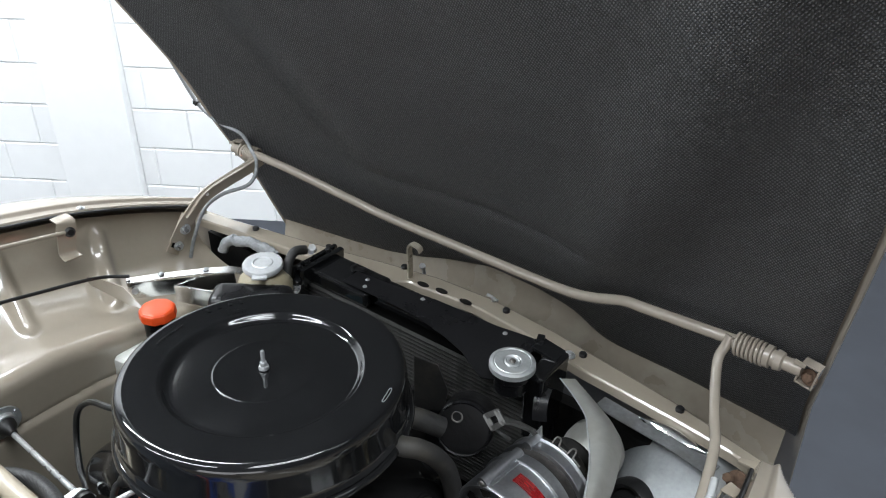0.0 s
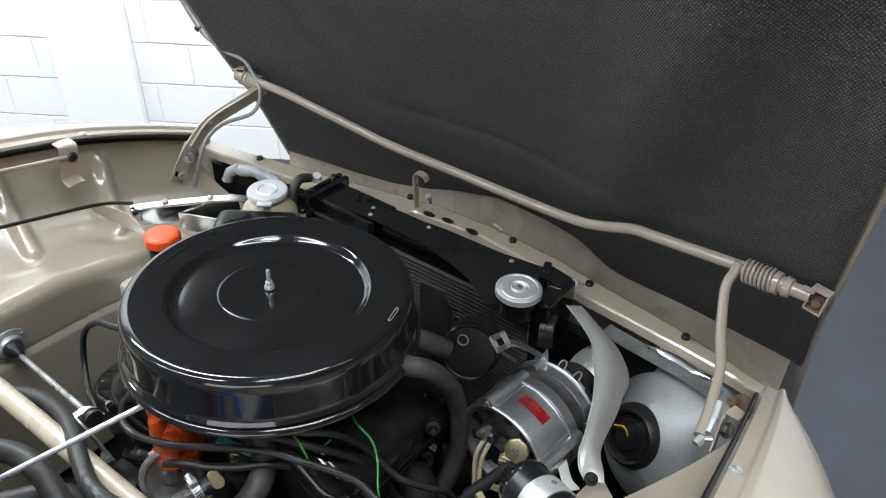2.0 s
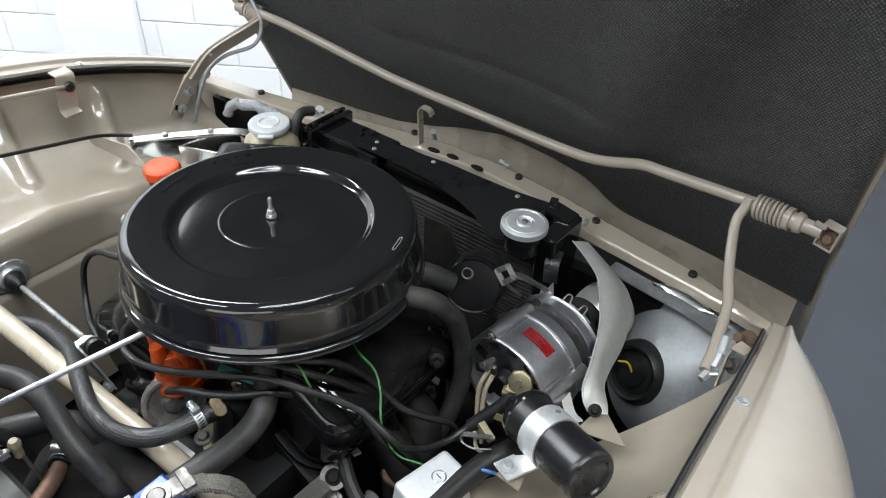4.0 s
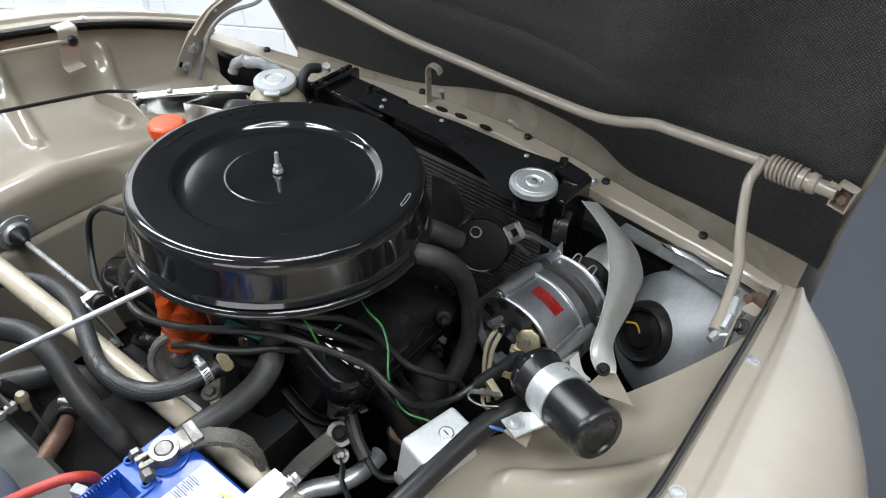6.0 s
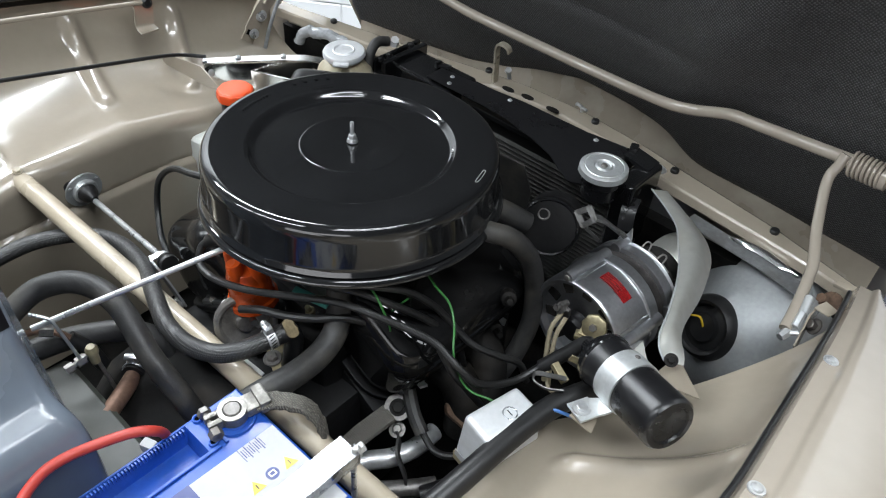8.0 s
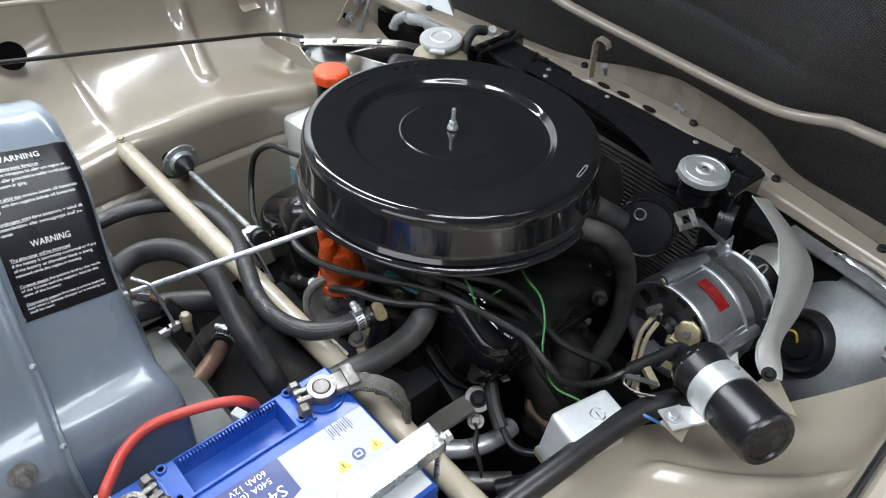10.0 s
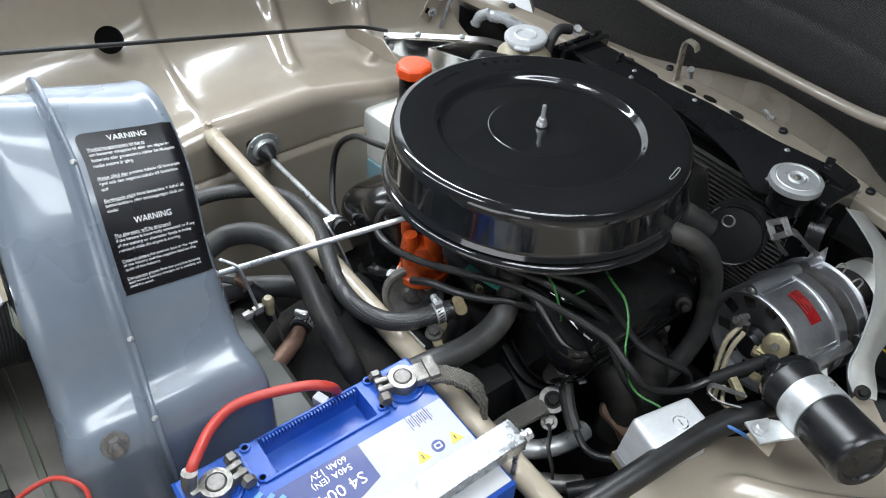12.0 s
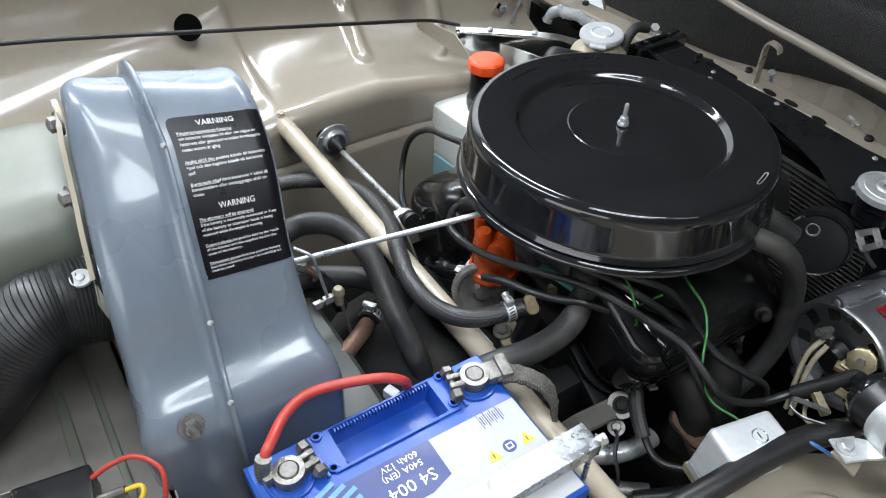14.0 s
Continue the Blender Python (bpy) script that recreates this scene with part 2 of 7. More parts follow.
def weave(name, color, rough, su, sv, strength, dist, wander=1.6, tone=(0.55, 1.5), cross="Z", grain=9, turn=0):
    """A woven cloth or braid: two crossed wave bumps, over a mottled base."""
    m = mat(name, color, rough, spread=0.3, scale=grain, bump=0)
    nt = m.node_tree
    p = nt.nodes["Principled BSDF"]
    co = nt.nodes.new("ShaderNodeTexCoord")
    mp = nt.nodes.new("ShaderNodeMapping")
    mp.inputs["Rotation"].default_value = (0, math.radians(turn), 0)
    nt.links.new(co.outputs["Object"], mp.inputs["Vector"])
    waves = []
    for s, d in ((su, "X"), (sv, cross)):
        w = nt.nodes.new("ShaderNodeTexWave")
        w.bands_direction = d
        w.inputs["Scale"].default_value = s
        w.inputs["Distortion"].default_value = wander
        w.inputs["Detail"].default_value = 2
        w.inputs["Detail Scale"].default_value = 3
        nt.links.new(mp.outputs[0], w.inputs["Vector"])
        waves.append(w)
    mul = nt.nodes.new("ShaderNodeMath")
    mul.operation = "MULTIPLY"
    for i in (0, 1):
        nt.links.new(waves[i].outputs["Fac"], mul.inputs[i])
    b = nt.nodes.new("ShaderNodeBump")
    b.inputs["Strength"].default_value, b.inputs["Distance"].default_value = strength, dist
    nt.links.new(mul.outputs[0], b.inputs["Height"])
    nt.links.new(b.outputs[0], p.inputs["Normal"])
    old = p.inputs["Base Color"].links[0].from_socket
    mix = nt.nodes.new("ShaderNodeMix")
    mix.data_type, mix.blend_type = "RGBA", "MULTIPLY"
    mix.inputs["Factor"].default_value = 0.75
    nt.links.new(old, mix.inputs["A"])
    mr = nt.nodes.new("ShaderNodeMapRange")
    mr.inputs["To Min"].default_value, mr.inputs["To Max"].default_value = tone
    nt.links.new(mul.outputs[0], mr.inputs["Value"])
    nt.links.new(mr.outputs[0], mix.inputs["B"])
    nt.links.new(mix.outputs["Result"], p.inputs["Base Color"])
    return m


LINING = weave("woven_black_lining", (0.080, 0.080, 0.081), 0.55, 104, 84, 1.0, 0.0012, 2.6, (0.20, 2.4), "Z", 60, -36)
BRAID = weave("tinned_braid", (0.24, 0.225, 0.195), 0.45, 230, 150, 1.0, 0.0016, 5.0, (0.25, 1.9), "Y", 60, 20)
# near-black painted in for the shade of holes, slots and fin gaps
OPENING_SHADE = mat("painted_opening_shade", (0.002, 0.002, 0.002), 0.9, spec=0.05, spread=0.1)
BRAIDED_HOSE = weave("braided_rubber_hose", (0.040, 0.040, 0.040), 0.4, 160, 160, 0.6, 0.0006)
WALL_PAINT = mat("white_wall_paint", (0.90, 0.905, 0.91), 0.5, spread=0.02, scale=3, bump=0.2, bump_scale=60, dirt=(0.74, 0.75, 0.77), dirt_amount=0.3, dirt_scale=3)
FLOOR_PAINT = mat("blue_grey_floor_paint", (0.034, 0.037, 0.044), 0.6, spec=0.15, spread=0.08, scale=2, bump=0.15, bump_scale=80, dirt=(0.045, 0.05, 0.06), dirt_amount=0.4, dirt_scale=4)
# unseen walls: wall paint darkened to cut bounce light and reflections
UNSEEN_WALL_DARK = mat("unseen_wall_darkened", (0.22, 0.225, 0.23), 0.6, spread=0.08, scale=2)
# unseen ceiling and its fittings, greyed down to cut bounce light
CEILING_PAINT = mat("grey_ceiling_paint", (0.28, 0.285, 0.29), 0.7, spread=0.03, scale=2)


# ---- building blocks ----
PLAIN_PIECES = ("fin", "grip_ridge", "masonry_block", "lining", "inner_wing", "wing")


def place_of(ob):
    p = Vector((0, 0, 0))
    while ob:
        p += ob.location
        ob = ob.parent
    return p


def thing(name, at, label, category, group="", kind=""):
    ob = new(name)
    ob.empty_display_size = 0.02
    ob.location = at
    return tagged(ob, label, category, group, kind)


def part(name, bm, material, parent=None, label="", angle=35, flat=False):
    """Links a bmesh, made in world places, as ONE mesh object under a thing or a part."""
    me = bpy.data.meshes.new(name)
    bmesh.ops.recalc_face_normals(bm, faces=bm.faces)
    base = place_of(parent)
    if parent:
        bmesh.ops.translate(bm, verts=bm.verts, vec=-base)
    bm.to_mesh(me)
    bm.free()
    me.materials.append(material)
    if not flat:
        me.polygons.foreach_set("use_smooth", [True] * len(me.polygons))
        me.set_sharp_from_angle(angle=radians(angle))
    ob = new(name, me)
    ob.parent = parent
    if not flat and name not in PLAIN_PIECES:
        w = ob.modifiers.new("even_normals", "WEIGHTED_NORMAL")
        w.keep_sharp, w.weight = True, 80
    if label:
        ob["label"] = label
    return ob


def solid(name, bm, material, label, category, group="", kind="", angle=35):
    """A thing of one mesh, with its origin at its own base."""
    lo = Vector([min(v.co[i] for v in bm.verts) for i in range(3)])
    hi = Vector([max(v.co[i] for v in bm.verts) for i in range(3)])
    at = Vector(((lo.x + hi.x) / 2, (lo.y + hi.y) / 2, lo.z))
    bmesh.ops.translate(bm, verts=bm.verts, vec=-at)
    ob = part(name, bm, material, None, "", angle)
    ob.location = at
    return tagged(ob, label, category, group, kind)


def join(*bms):
    out = bms[0]
    for b in bms[1:]:
        me = bpy.data.meshes.new("tmp")
        b.to_mesh(me)
        b.free()
        out.from_mesh(me)
        bpy.data.meshes.remove(me)
    return out


def aim(at, up, hint=(0, 0, 1)):
    """A frame at a place whose z axis points along up."""
    z = Vector(up).normalized()
    h = Vector(hint)
    if abs(z.dot(h.normalized())) > 0.98:
        h = Vector((1, 0, 0))
    x = h.cross(z).normalized()
    y = z.cross(x)
    m = Matrix((x, y, z)).transposed().to_4x4()
    m.translation = Vector(at)
    return m


def lathe(profile, m=Matrix(), seg=32, squash=1.0):
    """Turns (radius, height) pairs round the z axis of the frame m."""
    bm = bmesh.new()
    rings = []
    for r, h in profile:
        if r < 1e-6:
            rings.append([bm.verts.new(m @ Vector((0, 0, h)))])
        else:
            rings.append([bm.verts.new(m @ Vector((r * math.cos(2 * math.pi * k / seg), squash * r * math.sin(2 * math.pi * k / seg), h))) for k in range(seg)])
    for a, b in zip(rings, rings[1:]):
        for k in range(seg):
            q = [a[k % len(a)], a[(k + 1) % len(a)], b[(k + 1) % len(b)], b[k % len(b)]]
            q = list(dict.fromkeys(q))
            if len(q) > 2:
                bm.faces.new(q)
    for ring in (rings[0], rings[-1]):
        if len(ring) > 2 and rings[0] is not rings[-1] and profile[0] != profile[-1]:
            bm.faces.new(ring)
    return bm


def smooth_path(points, steps=6):
    pts = [Vector(p) for p in points]
    if len(pts) < 3:
        return pts
    out = []
    ext = [2 * pts[0] - pts[1], *pts, 2 * pts[-1] - pts[-2]]
    for i in range(1, len(ext) - 2):
        p0, p1, p2, p3 = ext[i - 1:i + 3]
        for k in range(steps):
            t = k / steps
            out.append(0.5 * (2 * p1 + (p2 - p0) * t + (2 * p0 - 5 * p1 + 4 * p2 - p3) * t * t + (3 * p1 - p0 - 3 * p2 + p3) * t ** 3))
    out.append(pts[-1])
    return out


def sweep(path, section, closed=True, radii=None, hint=(0, 0, 1)):
    """Carries a flat section (x, y pairs) along a path of places."""
    bm = bmesh.new()
    rings = []
    t0 = (path[1] - path[0]).normalized()
    h = Vector(hint)
    if abs(t0.dot(h)) > 0.95:
        h = Vector((1, 0, 0))
    x = h.cross(t0).normalized()
    for i, p in enumerate(path):
        a, b = path[max(0, i - 1)], path[min(len(path) - 1, i + 1)]
        t = (b - a).normalized()
        x = (x - t * x.dot(t)).normalized()
        y = t.cross(x)
        s = radii[i] if radii else 1.0
        rings.append([bm.verts.new(p + x * (u * s) + y * (v * s)) for u, v in section])
    n = len(section)
    for a, b in zip(rings, rings[1:]):
        for k in range(n if closed else n - 1):
            bm.faces.new((a[k], a[(k + 1) % n], b[(k + 1) % n], b[k]))
    if closed:
        bm.faces.new(rings[0])
        bm.faces.new(rings[-1][::-1])
    return bm


def circle(r, seg=12):
    return [(r * math.cos(2 * math.pi * k / seg), r * math.sin(2 * math.pi * k / seg)) for k in range(seg)]


def tube(points, r, seg=12, steps=6, radii=None):
    path = smooth_path(points, steps)
    return sweep(path, circle(r, seg), radii=radii)


def strip(points, width, thick, steps=6, hint=(0, 0, 1)):
    w, t = width / 2, thick / 2
    return sweep(smooth_path(points, steps), [(-w, -t), (w, -t), (w, t), (-w, t)], hint=hint)


def block(size, m=Matrix(), bevel=0.0, seg=2, taper=1.0):
    """A box, centred on the frame m, with rounded edges; taper narrows its top."""
    bm = bmesh.new()
    bmesh.ops.create_cube(bm, size=1)
    for v in bm.verts:
        k = taper if v.co.z > 0 else 1
        v.co = Vector((v.co.x * size[0] * k, v.co.y * size[1] * k, v.co.z * size[2]))
    if bevel:
        bmesh.ops.bevel(bm, geom=bm.edges[:], offset=bevel, segments=seg, profile=0.6, affect="EDGES")
    bmesh.ops.transform(bm, matrix=m, verts=bm.verts)
    return bm


def plate(outline, thick, m=Matrix(), bevel=0.0):
    """A flat plate from an outline (x, y pairs) in the frame m, thick along z."""
    bm = bmesh.new()
    vs = [bm.verts.new((x, y, 0)) for x, y in outline]
    f = bm.faces.new(vs)
    top = bmesh.ops.extrude_face_region(bm, geom=[f])
    bmesh.ops.translate(bm, verts=[v for v in top["geom"] if isinstance(v, bmesh.types.BMVert)], vec=(0, 0, thick))
    if bevel:
        bmesh.ops.bevel(bm, geom=bm.edges[:], offset=bevel, segments=2, profile=0.5, affect="EDGES")
    bmesh.ops.transform(bm, matrix=m, verts=bm.verts)
    return bm


def fold(points, thick, along):
    """A flat plate whose corners lie at the given places, thick along a direction."""
    bm = bmesh.new()
    f = bm.faces.new([bm.verts.new(p) for p in points])
    top = bmesh.ops.extrude_face_region(bm, geom=[f])
    bmesh.ops.translate(bm, verts=[v for v in top["geom"] if isinstance(v, bmesh.types.BMVert)], vec=Vector(along).normalized() * thick)
    return bm


def sheet(f, us, vs, thick=0.0, keep=None):
    """A surface f(u, v) over a grid, given thickness along its normals."""
    bm = bmesh.new()
    g = [[bm.verts.new(f(u, v)) for v in vs] for u in us]
    for i in range(len(us) - 1):
        for j in range(len(vs) - 1):
            if keep is None or keep((us[i] + us[i + 1]) / 2, (vs[j] + vs[j + 1]) / 2):
                bm.faces.new((g[i][j], g[i + 1][j], g[i + 1][j + 1], g[i][j + 1]))
    for v in [v for v in bm.verts if not v.link_faces]:
        bm.verts.remove(v)
    bmesh.ops.recalc_face_normals(bm, faces=bm.faces)
    if thick:
        bmesh.ops.solidify(bm, geom=bm.faces[:], thickness=thick)
    return bm


def span(a, b, n):
    return [a + (b - a) * k / n for k in range(n + 1)]


def bolt(parent, at, up, r=0.006, h=0.005, material=None, washer=1.6, name="bolt", label=""):
    """A hexagon bolt head on its washer."""
    m = aim(at, up)
    bm = lathe([(0, h + 0.0008), (r * 0.8, h + 0.0008), (r, h), (r, 0.0)], m, 6)
    if washer:
        bm = join(bm, lathe([(0, 0.0015), (r * washer, 0.0015), (r * washer * 1.05, 0.0), (0, -0.001)], m, 18))
    return part(name, bm, material or ZINC, parent, label, 30)


def screw(parent, at, up, r=0.004, material=None, name="screw"):
    """A domed screw head with a slot."""
    m = aim(at, up)
    bm = lathe([(0, 0.45 * r), (0.5 * r, 0.42 * r), (0.85 * r, 0.25 * r), (r, 0.0), (r, -0.2 * r)], m, 16)
    bm = join(bm, block((1.5 * r, 0.22 * r, 0.1 * r), m @ pose(0, 0, 0.42 * r, 0, 0, 35)))
    return part(name, bm, material or ZINC, parent, "", 30)


def ring_clamp(parent, at, along, r, width=0.010, name="hose_clamp"):
    """A worm-drive clamp round a hose: the band, with its ridges, and the screw housing."""
    m = aim(at, along)
    band = part(name, lathe([(r, -width / 2), (r + 0.0009, -width / 2), (r + 0.0013, -width / 2 + 0.0006), (r + 0.0010, 0.0), (r + 0.0013, width / 2 - 0.0006), (r + 0.0009, width / 2), (r, width / 2), (r, -width / 2)], m, 36), ZINC, parent, "zinc worm-drive hose clamp")
    slots = None
    for k in range(22):
        b = block((0.0012, 0.0011, width * 0.62), m @ Matrix.Rotation(2 * math.pi * k / 22, 4, "Z") @ pose(0, r + 0.0008, 0, 0, 14, 0))
        slots = b if slots is None else join(slots, b)
    part("worm_slots", slots, GREASY, band, "", flat=True)
    part("clamp_screw", join(block((0.010, 0.008, width * 0.9), m @ pose(0, r + 0.0045, 0), 0.002), lathe([(0, 0.004), (0.0040, 0.003), (0.0045, 0), (0.0045, -0.010)], m @ pose(0.008, r + 0.005, 0, 0, 90, 0), 12)), ZINC, band)
    return band


def text_mesh(body, size, m, spacing=1.0, align="LEFT"):
    cu = bpy.data.curves.new("text", "FONT")
    cu.body, cu.size, cu.align_x, cu.space_character = body, size, align, spacing
    cu.resolution_u = 2
    cu.extrude = 0.00004
    ob = bpy.data.objects.new("text", cu)
    scene.collection.objects.link(ob)
    me = bpy.data.meshes.new_from_object(ob.evaluated_get(bpy.context.evaluated_depsgraph_get()))
    bm = bmesh.new()
    bm.from_mesh(me)
    bpy.data.objects.remove(ob)
    bpy.data.curves.remove(cu)
    bpy.data.meshes.remove(me)
    bmesh.ops.transform(bm, matrix=m, verts=bm.verts)
    return bm


# ---- the workshop ----
def workshop():
    bm = bmesh.new()
    corners = [room(a, o, 0) for a, o in ((-4.5, -4.5), (6, -4.5), (6, WALL_D + 0.2), (-4.5, WALL_D + 0.2))]
    f = bm.faces.new([bm.verts.new(c) for c in corners])
    g = bmesh.ops.extrude_face_region(bm, geom=[f])
    bmesh.ops.translate(bm, verts=[v for v in g["geom"] if isinstance(v, bmesh.types.BMVert)], vec=(0, 0, -0.15))
    tagged(part("floor", bm, FLOOR_PAINT), "smooth blue-grey painted concrete workshop floor", "floor", kind="structure")
    turn = Matrix.Rotation(math.atan2(ALONG.y, ALONG.x), 4, "Z")

    def wall(name, a0, a1, o0, o1, paint=UNSEEN_WALL_DARK, label="unseen workshop wall, darkened to cut bounce light"):
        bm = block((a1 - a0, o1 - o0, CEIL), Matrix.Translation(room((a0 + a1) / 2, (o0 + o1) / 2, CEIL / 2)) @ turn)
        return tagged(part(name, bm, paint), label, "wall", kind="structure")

    far = wall("wall_north", -4.5, 6, WALL_D + 0.010, WALL_D + 0.2, WALL_PAINT, "white painted block wall of the workshop")
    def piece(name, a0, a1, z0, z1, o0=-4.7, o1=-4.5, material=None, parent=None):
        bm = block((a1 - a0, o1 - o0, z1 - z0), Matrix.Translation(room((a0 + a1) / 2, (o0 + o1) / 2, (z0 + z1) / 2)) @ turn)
        return part(name, bm, material or UNSEEN_WALL_DARK, parent)

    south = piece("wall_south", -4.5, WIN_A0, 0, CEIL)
    tagged(south, "unseen workshop wall, darkened to cut bounce light", "wall", kind="structure")
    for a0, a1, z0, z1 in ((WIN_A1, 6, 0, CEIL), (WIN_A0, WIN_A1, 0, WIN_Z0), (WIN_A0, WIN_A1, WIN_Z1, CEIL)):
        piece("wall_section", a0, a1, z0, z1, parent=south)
    # unseen window, added round the lining's fill light
    win = tagged(piece("added_window_1", WIN_A0, WIN_A1, WIN_Z0, WIN_Z0 + 0.05, -4.62, -4.56), "added unseen workshop window frame", "window", kind="structure")
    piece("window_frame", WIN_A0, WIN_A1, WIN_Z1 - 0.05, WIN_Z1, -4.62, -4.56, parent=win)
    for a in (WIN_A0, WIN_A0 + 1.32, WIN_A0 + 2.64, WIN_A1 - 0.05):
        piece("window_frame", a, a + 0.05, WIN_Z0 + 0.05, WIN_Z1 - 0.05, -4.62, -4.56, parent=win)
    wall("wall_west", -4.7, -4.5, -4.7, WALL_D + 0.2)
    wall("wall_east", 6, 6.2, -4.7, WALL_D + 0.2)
    bm = block((10.9, 7.1, 0.1), Matrix.Translation(room(0.75, -1.15, CEIL + 0.05)) @ turn)
    tagged(part("ceiling", bm, CEILING_PAINT), "unseen workshop ceiling, greyed to cut bounce light", "ceiling", kind="structure")
    for a, o, power in TUBES:
        lamp = thing("ceiling_light", room(a, o, CEIL - 0.13), "white fluorescent ceiling light fitting", "ceiling light", "ceiling lights")
        part("housing", block((1.56, 0.2, 0.1), Matrix.Translation(room(a, o, CEIL - 0.065)) @ turn, 0.01), CEILING_PAINT, lamp)
    return far, turn


WALL_NORTH, ROOM_TURN = workshop()


# ---- the car's body ----
def smoothstep(a, b, x):
    t = min(1, max(0, (x - a) / (b - a)))
    return t * t * (3 - 2 * t)


def ledge_z(y):
    """Height of the wings' bolted ledge along the car."""
    return 0.842 - 0.165 * (y - 0.354) - 0.30 * max(0, y - 0.5) ** 1.6


def ledge_x(y):
    """Half width of the bay at the ledge's rubber seal."""
    return 0.570 - 0.05 * max(0, y - 0.36) - 0.10 * max(0, y - 0.55) ** 2


def shelf_point(side, u, y):
    """The inner wing, from its foot (u=0), round the wheel arch (u=0.42) to the seal (u=1)."""
    foot_x, top_x = 0.365, ledge_x(y)
    arch = 0.675
    if side < 0:
        arch = 0.700 - 0.018 * smoothstep(0.24, 0.10, y) - 0.20 * max(0, y - 0.37)
    top_z = ledge_z(y) - (0.024 if side < 0 else 0.012)
    top_x += 0.018 if side < 0 else 0.0
    if u < 0.4:
        k = u / 0.4
        x, z = foot_x + 0.004 * math.sin(math.pi * k), 0.36 + (arch - 0.022 - 0.36) * k
        if side < 0:
            # the lapped seam low on the wheel arch
            x -= 0.006 * smoothstep(0.613, 0.605, z + 0.12 * max(0, y - 0.42)) - 0.003 * math.exp(-((z - 0.613 + 0.12 * max(0, y - 0.42)) / 0.004) ** 2)
    elif u < 0.5:
        a = (u - 0.4) / 0.1 * math.pi / 2
        x, z = foot_x + 0.022 * (1 - math.cos(a)), arch - 0.022 + 0.022 * math.sin(a)
    else:
        k = (u - 0.5) / 0.5
        g = math.sin(k * math.pi / 2) ** 0.85
        x = foot_x + 0.022 + (top_x + 0.004 - foot_x - 0.022) * g
        z = arch + (top_z - arch) * k ** 1.9
    if side < 0 and u > 0.5:
        k = (u - 0.5) / 0.5
        for yr, lean in ((0.374, 0.21), (0.512, 0.46)):
            d = abs(y - yr - lean * (x - 0.43)) / 0.020
            if d < 1:
                lift = 0.013 * (0.5 + 0.5 * math.cos(math.pi * d)) * smoothstep(0.10, 0.20, k) * (1 - smoothstep(0.80, 0.97, k))
                x -= lift * 0.75
                z += lift * 0.6
        step = smoothstep(0.209, 0.200, y) * smoothstep(0.0, 0.12, k) * (1 - smoothstep(0.96, 1.0, k))
        x -= 0.007 * step
        z += 0.005 * step
    if side > 0 and u > 0.5:
        # the raised panel behind the coil, with a rolled front edge
        d = (y - 0.376 - 0.603 * (x - 0.423)) / 1.168
        z += (0.010 * math.exp(-(d / 0.010) ** 2) + 0.004 * (1 - smoothstep(-0.01, 0.01, d))) * smoothstep(0.405, 0.430, x) * (1 - smoothstep(0.545, 0.562, x))
    return Vector((side * x, y, z))


FLANK = [(-1.0, 0.775), (0.0, 0.765), (0.35, 0.748), (0.45, 0.735), (0.54, 0.714), (0.60, 0.694), (0.65, 0.674), (0.69, 0.654), (0.72, 0.634), (0.745, 0.612), (0.765, 0.590), (0.785, 0.563)]


def flank_x(y):
    return sum(flank_line(y + d) for d in (-0.036, -0.024, -0.012, 0, 0.012, 0.024, 0.036)) / 7


def flank_line(y):
    """Half width of the car at the wing's flank."""
    for (y0, a), (y1, b) in zip(FLANK, FLANK[1:]):
        if y <= y1:
            return a + (b - a) * (y - y0) / (y1 - y0)
    return FLANK[-1][1]


def wing_top(side, s, y):
    """The outer wing from the seal (s=0) over the ledge, its step and the crown to the flank (s=1)."""
    x0, z0 = ledge_x(y), ledge_z(y)
    lane = 0.020 if y < 0.40 else 0.020 - 0.010 * (y - 0.40)
    width = max(0.002, flank_x(y) - x0 - lane - 0.007)
    if s < 0.25:
        k = s / 0.25
        return Vector((side * (x0 + lane * k), y, z0 - 0.008 + 0.008 * smoothstep(0, 0.15, k)))
    if s < 0.32:
        k = (s - 0.25) / 0.07
        return Vector((side * (x0 + lane + 0.007 * k), y, z0 + 0.007 * smoothstep(0, 1, k)))
    a = (s - 0.32) / 0.68 * math.pi / 2
    run = width * math.sin(a) ** 0.9
    drop = 0.36 * (1 - math.cos(a) ** 0.22) if s < 0.999 else 0.40
    return Vector((side * (x0 + lane + 0.007 + run), y, z0 + 0.007 - drop))


CAR = thing("car_body", (0, 0.3, 0), "tan painted classic car body with open engine bay", "car")
